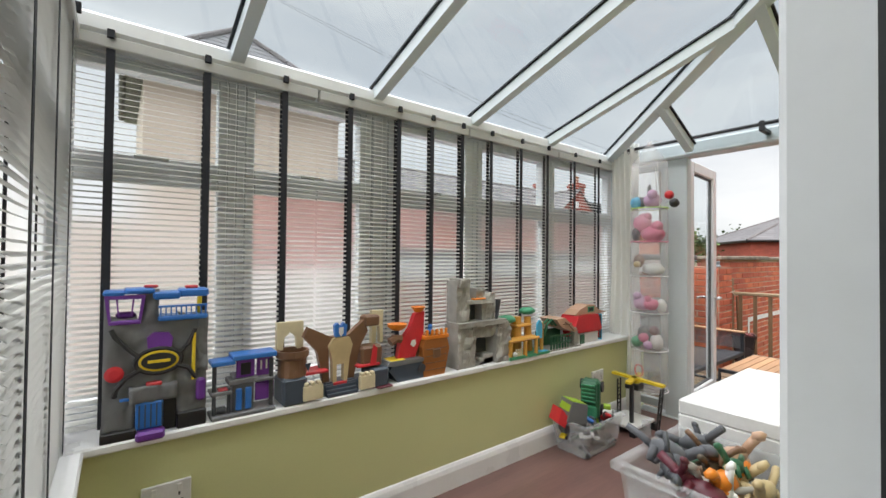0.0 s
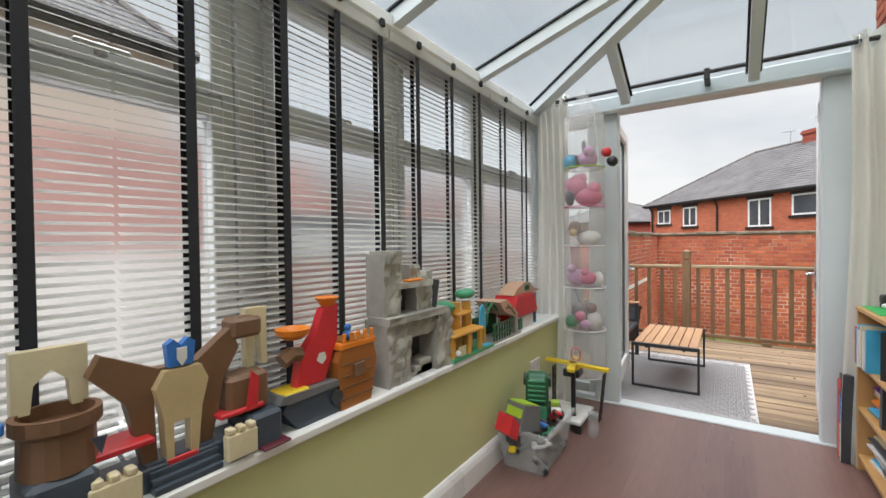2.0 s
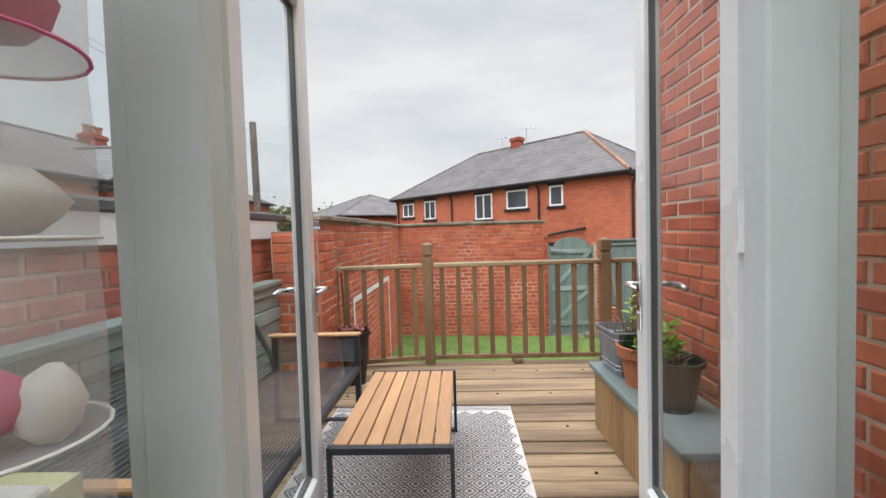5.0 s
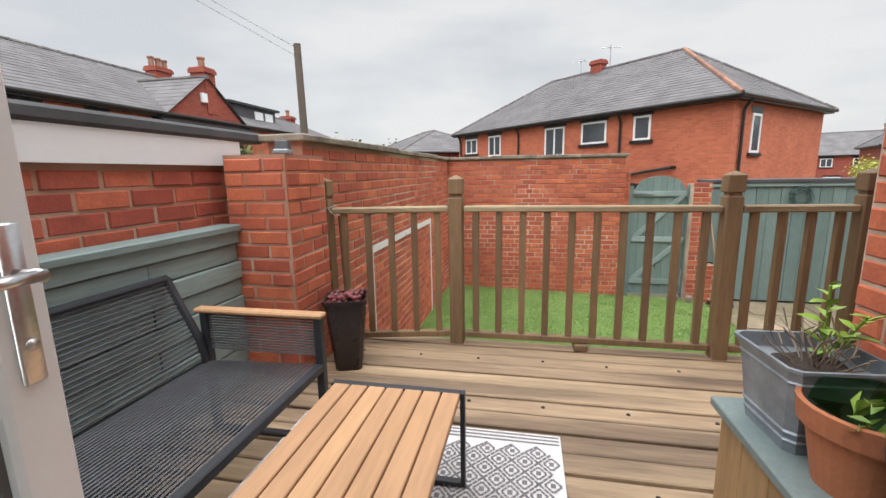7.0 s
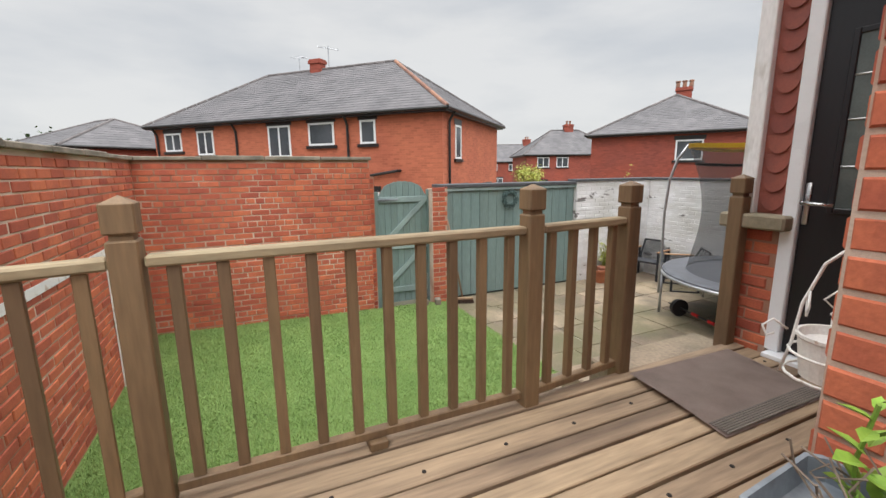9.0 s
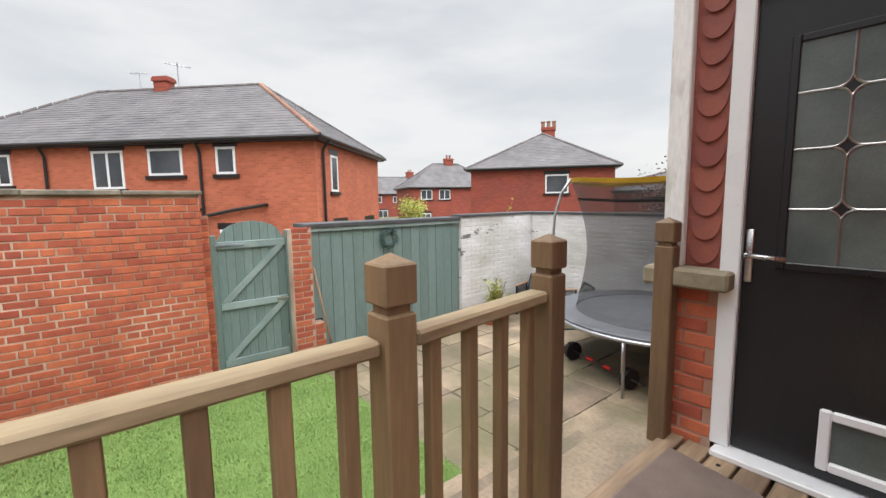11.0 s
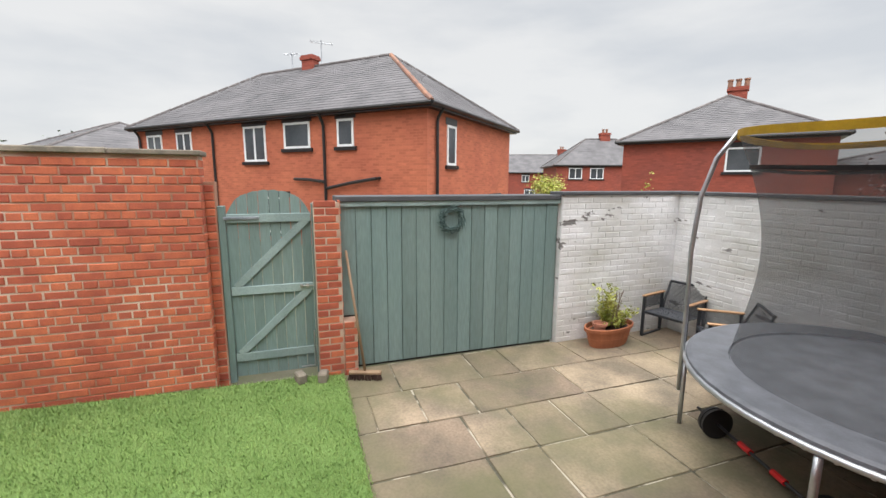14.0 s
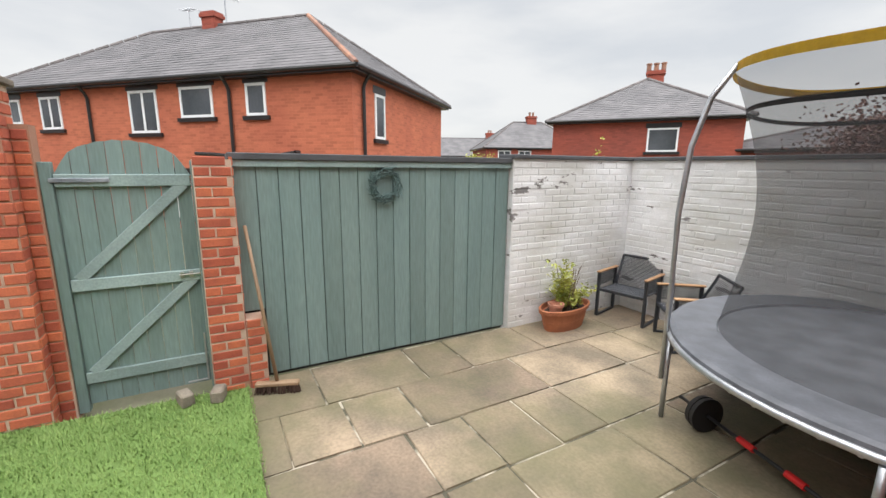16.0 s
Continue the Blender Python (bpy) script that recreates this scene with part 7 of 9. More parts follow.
def book(at, size, m, turn=0.0, tilt=0.0, label="paperback book standing on the shelf"):
    """A book: x thickness, y depth, z height."""
    o = thing("book", at, label, "book", "books on the bookcase", turn=turn)
    t, d, h = size
    bm = B()
    mm = pose(0, 0, 0, 0, tilt, 0)
    box(bm, 0, 0, 0, 0.002, d, h, 0, mm)
    box(bm, t - 0.002, 0, 0, t, d, h, 0, mm)
    box(bm, 0.002, d - 0.002, 0, t - 0.002, d, h, 0, mm)
    part("cover", bm, C[m], o)
    bm = B()
    box(bm, 0.0022, 0.004, 0.004, t - 0.0022, d - 0.0022, h - 0.004, 0, mm)
    part("page_block", bm, C["white"], o)


# standing books along the front of the upper shelf, two files on the middle one
x, shade = 0.628, ["redp", "white", "sky", "sky", "white", "cream", "grey", "white", "cream", "sky"]
for k, m in enumerate(shade):
    t = rnd.uniform(0.014, 0.024)
    book((4.04 + x - t, 0.325 + D_ - 0.125 + rnd.uniform(-0.004, 0.010), FLOOR + 0.523), (t, 0.135, rnd.uniform(0.165, 0.20)), m)
    x -= t + 0.002
book((4.395, 0.50, FLOOR + 0.523), (0.03, 0.16, 0.20), "black", 24, 0, "black paperback with a gold picture on its cover")
book((4.375, 0.45, FLOOR + 0.308), (0.035, 0.20, 0.185), "dgrey", 0, -5, "dark grey file standing on the middle shelf")
book((4.33, 0.44, FLOOR + 0.308), (0.03, 0.20, 0.185), "black", 0, -5, "black file standing on the middle shelf")


def pile(x, y, z, tones, w, d, lean, low, high, top):
    """Flat books and magazines slipping forward in a heap."""
    h = 0.0
    for k, m in enumerate(tones):
        t = rnd.uniform(low, high)
        if h + t > top:
            break
        o = thing("book", (x, y, z + h), "flat book in a slipping pile on the shelf", "book", "books on the bookcase")
        bw, bd = w * rnd.uniform(0.84, 1.0), d * rnd.uniform(0.88, 1.0)
        mm = Matrix.Translation((rnd.uniform(0, 0.03) + 0.4 * lean * h, rnd.uniform(-0.004, 0.018) + lean * h, 0)) @ pose(0, 0, 0, 0, 0, rnd.uniform(-7, 7))
        bm = B()
        box(bm, 0, 0, 0.0014, bw, bd, t - 0.0014, 0, mm)
        part("page_block", bm, C["white"], o)
        bm = B()
        box(bm, -0.002, -0.002, 0, bw + 0.002, bd + 0.002, 0.0013, 0, mm)
        box(bm, -0.002, -0.002, t - 0.0013, bw + 0.002, bd + 0.002, t, 0, mm)
        box(bm, -0.002, bd + 0.0005, 0.0014, bw + 0.002, bd + 0.002, t - 0.0014, 0, mm)
        part("cover", bm, C[m], o)
        h += t + 0.0005


pile(4.075, 0.365, FLOOR + 0.523, ["lilac", "white", "peach", "white", "lilac", "grey", "blue", "white", "white", "dgrey", "cream", "brown"], 0.25, 0.25, 0.05, 0.006, 0.014, 0.135)
pile(4.07, 0.36, FLOOR + 0.308, ["sky", "cream", "lime", "cream", "sky", "white", "grey", "sky", "white", "grey", "lilac", "white", "grey", "dgrey"], 0.25, 0.26, 0.04, 0.007, 0.016, 0.175)
pile(4.43, 0.40, FLOOR + 0.308, ["white", "sky", "white", "lilac", "orange", "orange", "cream", "white", "white", "maroon", "purple"], 0.20, 0.22, 0.03, 0.006, 0.015, 0.135)
pile(4.07, 0.355, FLOOR + 0.078, ["white", "blue", "white", "cream", "sky", "lilac", "white", "cream", "sky", "white"], 0.27, 0.26, 0.06, 0.008, 0.016, 0.12)
pile(4.38, 0.375, FLOOR + 0.078, ["white", "sky", "grey", "white", "dgrey", "white", "redp", "dgreen", "white", "grey", "black", "grey", "dgrey", "cream"], 0.23, 0.25, 0.06, 0.006, 0.013, 0.165)
TOPZ = FLOOR + H_
sheet = thing("green_base_plate", (4.385, 0.40, TOPZ), "thin bright green building plate on the bookcase", "base plate")
bits(sheet, [("plate", "lime", ("b", 0, 0, 0, 0.30, 0.255, 0.004, 0.001))])
sheet.children[0].data.materials[0] = paint("bright_green_plate", (0.03, 0.42, 0.10))
tr_ = thing("trophy", (4.605, 0.455, TOPZ + 0.004), "gold rugby ball trophy held by two dark sculpted arms", "trophy")
bits(tr_, [("base", "gold", ("b", -0.05, -0.05, 0, 0.05, 0.05, 0.03, 0.004), ("b", -0.04, -0.04, 0.03, 0.04, 0.04, 0.075, 0.006)), ("stem", "bronze", ("c", (0, 0, 0.075), (0, 0, 0.13), 0.026, 0.03)),
           ("arm", "bronze", ("p", [(-0.008, 0.12), (-0.03, 0.13), (-0.085, 0.26), (-0.09, 0.31), (-0.07, 0.315), (-0.045, 0.28), (-0.012, 0.20)], 0.045, -0.022)),
           ("arm", "bronze", ("p", [(0.008, 0.12), (0.03, 0.13), (0.085, 0.26), (0.09, 0.31), (0.07, 0.315), (0.045, 0.28), (0.012, 0.20)], 0.045, -0.022)), ("collar", "gold", ("c", (-0.03, 0, 0.245), (0.03, 0, 0.245), 0.008))])
bm = B()
bmesh.ops.create_uvsphere(bm, u_segments=24, v_segments=16, radius=1.0, matrix=Matrix.Translation((0, 0, 0.365)) @ pose(0, 0, 0, 0, -42, 0) @ Matrix.Diagonal((0.066, 0.066, 0.098, 1)))
part("ball", bm, C["gold"], tr_, "gold rugby ball", True)
tr_.rotation_euler = (0, 0, radians(75))
fg = thing("toy_figure", (4.515, 0.42, TOPZ + 0.004), "small brown toy ape figure", "figurine")
bits(fg, [("figure", "brown", ("o", (0, 0, 0.045), 0.032, (1, 1, 1.3)), ("o", (0, 0, 0.10), 0.022), ("o", (0.03, 0, 0.06), 0.016), ("o", (-0.03, 0, 0.06), 0.016), ("o", (0, 0.02, 0.012), 0.022), ("o", (0, -0.02, 0.012), 0.022))])
fb = thing("toy_figure", (4.655, 0.575, TOPZ + 0.004), "small black toy animal figure", "figurine")
bits(fb, [("figure", "black", ("b", -0.03, -0.02, 0.012, 0.03, 0.02, 0.06, 0.008), ("b", -0.03, -0.018, 0, -0.018, 0.018, 0.014, 0.002), ("b", 0.018, -0.018, 0, 0.03, 0.018, 0.014, 0.002))])
ff = thing("toy_figure", (4.605, 0.59, TOPZ + 0.004), "tiny white toy animal figure", "figurine")
bits(ff, [("figure", "white", ("o", (0, 0, 0.012), 0.014, (1.4, 1, 0.9)))])
sp = thing("smart_speaker", (4.43, 0.385, TOPZ), "dark grey cylinder speaker on the bookcase", "speaker")
bits(sp, [("body", "dgrey", ("l", [(0.042, 0), (0.044, 0.005), (0.044, 0.145), (0.040, 0.15)], (0, 0, 0))), ("band", "grey", ("l", [(0.0445, 0.03), (0.0445, 0.045)], (0, 0, 0)))])
# tree house toy
th = thing("tree_house_toy", (4.19, 0.445, TOPZ), "purple, brown and lime brick-built tree house toy", "toy")
bits(th, [("base_plate", "lime", ("b", -0.09, -0.11, 0, 0.14, 0.13, 0.004, 0.001)), ("water_plate", "sky", ("b", -0.05, -0.05, 0.0045, 0.05, 0.03, 0.008, 0.001), ("b", -0.085, -0.105, 0.0045, -0.02, -0.06, 0.008, 0.001)), ("red_plate", "redp", ("b", 0.02, 0.05, 0.0045, 0.07, 0.08, 0.008, 0.001)),
          ("trunk", "maroon", ("c", (-0.03, 0.02, 0.008), (-0.03, 0.0, 0.13), 0.035, 0.03)), ("trunk", "maroon", ("c", (0.09, 0.06, 0.008), (0.08, 0.05, 0.10), 0.035, 0.045)), ("leg", "bronze", ("t", [(-0.06, -0.09, 0.008), (-0.055, -0.085, 0.07), (-0.06, -0.09, 0.14)], 0.012)), ("leg", "bronze", ("t", [(0.02, -0.08, 0.008), (0.015, -0.085, 0.07), (0.02, -0.08, 0.14)], 0.012)),
          ("deck", "grey", ("b", -0.075, -0.11, 0.14, 0.05, 0.02, 0.148, 0.001)), ("slide", "magenta", ("p", [(-0.09, 0.012), (-0.10, 0.03), (-0.04, 0.10), (0.03, 0.145), (0.05, 0.135), (-0.02, 0.09), (-0.07, 0.02)], 0.05, 0.02)), ("slide_end", "magenta", ("o", (-0.06, -0.02, 0.045), 0.035, (0.5, 1, 1.1))),
          ("stairs", "purple", *[("b", -0.04 + 0.012 * k, -0.03, 0.148 + 0.012 * k, -0.025 + 0.012 * k, 0.01, 0.158 + 0.012 * k, 0.001) for k in range(6)]), ("cabin_floor", "purple", ("b", -0.04, -0.10, 0.215, 0.05, 0.0, 0.225, 0.001)), ("cabin_wall", "cream", ("b", -0.03, -0.09, 0.225, -0.02, -0.01, 0.275, 0.001), ("b", 0.03, -0.09, 0.225, 0.04, -0.01, 0.275, 0.001), ("b", -0.005, -0.09, 0.225, 0.01, -0.08, 0.275, 0.001)),
          ("roof", "purple", ("b", -0.045, -0.105, 0.275, 0.055, 0.005, 0.288, 0.002)), ("leaves", "green", ("o", (-0.05, -0.07, 0.235), 0.03, (0.8, 1, 1.3), 0.5)), ("side_deck", "white", ("b", 0.04, 0.0, 0.105, 0.13, 0.10, 0.115, 0.001), ("b", 0.05, 0.01, 0.115, 0.07, 0.03, 0.145, 0.001), ("b", 0.09, 0.06, 0.115, 0.12, 0.09, 0.14, 0.001)), ("small_bricks", "lilac", ("b", 0.055, 0.05, 0.115, 0.08, 0.085, 0.13, 0.001), ("b", 0.09, 0.01, 0.115, 0.12, 0.03, 0.135, 0.001)), ("ladder", "maroon", ("b", 0.08, 0.10, 0.01, 0.10, 0.12, 0.035, 0.001), ("b", 0.085, 0.095, 0.035, 0.11, 0.115, 0.06, 0.001), ("b", 0.09, 0.09, 0.06, 0.115, 0.11, 0.085, 0.001))])
th.rotation_euler = (0, 0, radians(10))
# boxed games standing beside the bookcase
for x, m, w, lab in ((4.765, "redp", 0.045, "red cardboard game box standing on the floor"), (4.71, "dgrey", 0.05, "dark blue and black arcade game box standing on the floor")):
    gb = thing("game_box", (x, 0.45, FLOOR), lab, "box")
    bits(gb, [("box_body", m, ("b", 0, 0, 0, w, 0.27, 0.40 if m == "redp" else 0.44, 0.002))])
    if m == "dgrey":
        bits(gb, [("label_band", "blue", ("b", 0.004, 0.27, 0.20, w - 0.004, 0.2715, 0.33, 0)), ("label_band", "redp", ("b", 0.006, 0.27, 0.36, w - 0.006, 0.2715, 0.41, 0))])
        tcu = bpy.data.curves.new("lettering", "FONT")
        tcu.body, tcu.size, tcu.extrude = "ARCADE", 0.045, 0.0005
        tcu.materials.append(C["cream"])
        tob = new("lettering", tcu)
        tob.parent = gb
        tob.matrix_basis = Matrix.Translation((w / 2 - 0.016, 0.272, 0.015)) @ Matrix(((0, -1, 0, 0), (0, 0, 1, 0), (1, 0, 0, 0), (0, 0, 0, 1))) @ pose(0, -0.033, 0)

# white storage unit with tubs
st = thing("storage_unit", (0, 0, FLOOR), "white stepped toy storage unit with orange tubs", "storage unit")
bits(st, [("top", "white", ("b", 2.60, 0.31, 0.85, 3.08, 0.89, 0.885, 0.004)), ("side_panel", "white", ("b", 2.60, 0.31, 0, 2.63, 0.89, 0.85, 0.003)), ("side_panel", "white", ("b", 3.05, 0.31, 0, 3.08, 0.89, 0.85, 0.003)), ("back_panel", "white", ("b", 2.63, 0.31, 0.0, 3.05, 0.325, 0.85, 0.0)),
          ("shelf", "white", ("b", 2.63, 0.325, 0.56, 3.05, 0.885, 0.575, 0.002)), ("shelf", "white", ("b", 2.63, 0.325, 0.26, 3.05, 0.885, 0.275, 0.002)), ("low_top", "white", ("b", 2.24, 0.36, 0.565, 2.597, 0.89, 0.595, 0.004)), ("low_panel", "white", ("b", 2.24, 0.36, 0, 2.27, 0.89, 0.565, 0.003))])
for z, m in ((0.576, "orange"), (0.276, "redp")):
    tb = thing("storage_tub", (2.66, 0.36, FLOOR + z), "bright plastic storage tub in the white unit", "storage tub", "tubs in the storage unit")
    bits(tb, [("tub", m, ("b", 0, 0, 0, 0.36, 0.50, 0.012, 0.0), ("b", 0, 0.49, 0.0, 0.36, 0.505, 0.20, 0.004), ("b", 0, 0, 0, 0.012, 0.49, 0.20, 0.0), ("b", 0.348, 0, 0, 0.36, 0.49, 0.20, 0.0), ("b", -0.012, -0.0, 0.19, 0.372, 0.52, 0.202, 0.002))])


def clear_box(name, at, sx, sy, h, label, turn=0.0, flare=0.03):
    c = thing(name, at, label, "storage box", turn=turn)
    bm = B()
    t = 0.004
    def ring(k, z, i):
        x, y = sx / 2 + k - i, sy / 2 + k - i
        return [bm.verts.new(p) for p in ((-x, -y, z), (x, -y, z), (x, y, z), (-x, y, z))]
    rs = [ring(-flare, 0.0, 0), ring(0, h - 0.015, 0), ring(0.012, h - 0.015, 0), ring(0.012, h, 0), ring(0, h, t), ring(-flare, 0.005, t)]
    for a, b in zip(rs, rs[1:]):
        for k in range(4):
            bm.faces.new((a[k], a[(k + 1) % 4], b[(k + 1) % 4], b[k]))
    bm.faces.new(rs[0][::-1])
    bm.faces.new(rs[-1])
    p = part("clear_tub", bm, C["clear"], c)
    return c


clear_box("toy_tub", (2.445, 0.635, FLOOR + 0.596), 0.27, 0.48, 0.23, "clear plastic tub heaped with toy dinosaurs")
rnd = random.Random(55)
cols = ["dgrey", "bronze", "brown", "felt", "orange", "dgreen", "stone", "white", "peach", "tan", "dgrey", "maroon"]
for k in range(46):
    x, y = rnd.uniform(2.34, 2.55), rnd.uniform(0.43, 0.84)
    z = FLOOR + 0.62 + (0.07 if k < 20 else 0.17) + rnd.uniform(0, 0.05)
    L = rnd.uniform(0.04, 0.075)
    o = thing("toy_dinosaur", (x, y, z), "small plastic dinosaur figure in the tub", "toy", "dinosaurs in the tub", turn=rnd.uniform(0, 360))
    m = cols[k % len(cols)]
    bm = B()
    blob(bm, (0, 0, 0), L * 0.42, 2, (1.3, 0.7, 0.75), 0.25, k)
    tube(bm, [(L * 0.4, 0, 0), (L * 0.8, 0.004, 0.012), (L * 1.2, 0.01, 0.02)], L * 0.12, 6)
    tube(bm, [(-L * 0.4, 0, 0), (-L * 0.7, 0, 0.02), (-L * 0.9, 0, 0.028)], L * 0.15, 6)
    blob(bm, (-L * 0.95, 0, 0.03), L * 0.2, 1, (1.3, 0.8, 0.8), 0.2, k)
    for sx_, sy_ in ((-1, -1), (-1, 1), (1, -1), (1, 1)):
        cyl(bm, (sx_ * L * 0.3, sy_ * L * 0.2, 0), (sx_ * L * 0.36, sy_ * L * 0.28, -L * 0.42), L * 0.12, L * 0.09, 6)
    ob = part("dinosaur", bm, C[m], o, smooth=True)
    ob.rotation_euler = (rnd.uniform(-0.9, 0.9), rnd.uniform(-0.6, 0.6), 0)

gbin = thing("felt_basket", (3.62, 0.51, FLOOR), "floppy grey fabric toy box with sagging open top", "toy box")
bm = B()
prev = None
for hx, hy, z_, lift in ((0.235, 0.13, 0.0, 0.0), (0.25, 0.14, 0.16, 0.0), (0.275, 0.15, 0.34, 0.012), (0.292, 0.155, 0.52, 0.06), (0.284, 0.148, 0.52, 0.058), (0.262, 0.140, 0.34, 0.012), (0.23, 0.125, 0.02, 0.0)):
    ring = []
    for (xa, ya), (xb, yb) in zip(((-1, -1), (1, -1), (1, 1), (-1, 1)), ((1, -1), (1, 1), (-1, 1), (-1, -1))):
        for k in range(9):
            u = k / 9
            bow = 4 * u * (1 - u)
            px, py = xa + (xb - xa) * u, ya + (yb - ya) * u
            wob = 0.010 * math.sin(7 * px + 5 * py + 9 * z_)
            inn = 1 - (0.05 + 0.06 * (py > 0.5)) * bow * (z_ / 0.5)
            ring.append(bm.verts.new((hx * px * inn + wob, hy * py * inn + 0.6 * wob, z_ + lift * (1 - 0.7 * bow) + 0.2 * wob * (z_ > 0))))
    if prev:
        for k in range(36):
            bm.faces.new((prev[k], prev[(k + 1) % 36], ring[(k + 1) % 36], ring[k]))
    else:
        bm.faces.new(ring[::-1])
    prev = ring
bm.faces.new(prev)
part("basket_body", bm, mat("grey_canvas", (0.24, 0.25, 0.27), (0.20, 0.21, 0.225), 6, 260, 0.85, 0.25), gbin, smooth=True)
rd = thing("red_disc_toy", (3.80, 0.50, FLOOR + 0.022), "round red toy drum standing in the fabric box", "toy")
bm = B()
lathe(bm, [(0.0, -0.028), (0.066, -0.028), (0.074, -0.022), (0.074, 0.0), (0.068, 0.004), (0.068, 0.010), (0.074, 0.014), (0.074, 0.030), (0.066, 0.036), (0.0, 0.036)], (0, 0, 0))
ob = part("drum", bm, C["redp"], rd, smooth=True)
ob.matrix_basis = pose(0, 0, 0.475, 0, 78, 35)
bits(rd, [("stand", "redp", ("b", -0.03, -0.05, 0, 0.03, 0.05, 0.40, 0.01))])
wb = thing("white_board", (3.60, 0.335, FLOOR), "small white board in a grey frame against the wall", "board")
bits(wb, [("board", "white", ("b", 0.02, 0.0, 0.24, 0.36, 0.008, 0.725, 0.0)), ("board_frame", "grey", ("b", 0.0, -0.004, 0.0, 0.02, 0.014, 0.745), ("b", 0.36, -0.004, 0.0, 0.38, 0.014, 0.745), ("b", 0.02, -0.004, 0.725, 0.36, 0.014, 0.745), ("b", 0.02, -0.004, 0.22, 0.36, 0.014, 0.24))])

# sockets
for nm, at, turn in (("wall_socket", (1.68, 2.168, 1.46), 0), ("wall_socket", (4.30, 2.168, 1.43), 0)):
    s = thing(nm, at, "white plastic double wall socket", "socket", turn=turn)
    bits(s, [("plate", "white", ("b", -0.073, -0.010, -0.043, 0.073, 0.0, 0.043, 0.003)), ("switch", "white", ("b", -0.045, -0.014, 0.012, -0.03, -0.0102, 0.032, 0.001), ("b", 0.03, -0.014, 0.012, 0.045, -0.0102, 0.032, 0.001)), ("socket_hole", "black", ("b", -0.042, -0.0106, -0.008, -0.036, -0.0102, 0.004, 0), ("b", 0.034, -0.0106, -0.008, 0.04, -0.0102, 0.004, 0), ("b", -0.05, -0.0106, -0.026, -0.044, -0.0102, -0.020, 0), ("b", 0.042, -0.0106, -0.026, 0.048, -0.0102, -0.020, 0))])

# ---- toys along the sill ----
def toy(name, x, label, cat="toy", y=2.15, turn=0.0):
    return thing(name, (x, y, SILL), label, cat, "toys on the window sill", turn=turn)


def rock_face(bm, x0, x1, z0, z1, y, back, amp, seed, hole=None, nx=16, nz=26, top=None):
    """A knobbly moulded rock front with a flat back. hole(x, z) leaves cells out, top(x) lowers the upper edge."""
    g = {}
    for i in range(nx + 1):
        for j in range(nz + 1):
            x, f = x0 + (x1 - x0) * i / nx, j / nz
            z = z0 + ((top(x) if top else z1) - z0) * f
            p = Vector((x * 19 + seed, seed * 0.7, z * 16))
            q = y - amp * (abs(noise.noise(p)) * 1.6 + 0.5 * noise.noise(p * 2.3))
            w = amp * 0.35 * noise.noise(p * 1.3 + Vector((9, 0, 0)))
            g[i, j] = (bm.verts.new((x + (w if 0 < i < nx else 0), q, z)), bm.verts.new((x, back, z)))
    keep = {(i, j) for i in range(nx) for j in range(nz) if not (hole and hole(x0 + (x1 - x0) * (i + 0.5) / nx, z0 + ((top(x0 + (x1 - x0) * (i + 0.5) / nx) if top else z1) - z0) * (j + 0.5) / nz))}
    for i, j in keep:
        c = [(i, j), (i + 1, j), (i + 1, j + 1), (i, j + 1)]
        bm.faces.new([g[k][0] for k in c])
        bm.faces.new([g[k][1] for k in reversed(c)])
        for a, b, o in ((c[0], c[1], (i, j - 1)), (c[1], c[2], (i + 1, j)), (c[2], c[3], (i, j + 1)), (c[3], c[0], (i - 1, j))):
            if o not in keep:
                bm.faces.new((g[b][0], g[a][0], g[a][1], g[b][1]))


# grey cave play set with blue platforms
t = toy("cave_playset", 1.50, "tall grey plastic cave play set with blue platforms")
bm = B()
rock_face(bm, 0.0, 0.295, 0.0, 0.475, 0.032, 0.10, 0.017, 3.0, lambda x, z: (0.09 < x < 0.205 and z < 0.11) or (0.012 < x < 0.10 and 0.39 < z < 0.462) or (x > 0.145 and z > 0.395), 20, 32, lambda x: 0.475 - 0.012 * math.sin(x * 30))
part("rock_wall", bm, C["grey"], t, smooth=True)
bm = B()
rock_face(bm, 0.07, 0.205, 0.112, 0.165, 0.012, 0.06, 0.014, 7.0, None, 9, 5)
rock_face(bm, 0.265, 0.297, 0.19, 0.40, 0.03, 0.07, 0.02, 9.0, None, 4, 12)
part("rock_ledge", bm, C["grey"], t, smooth=True)
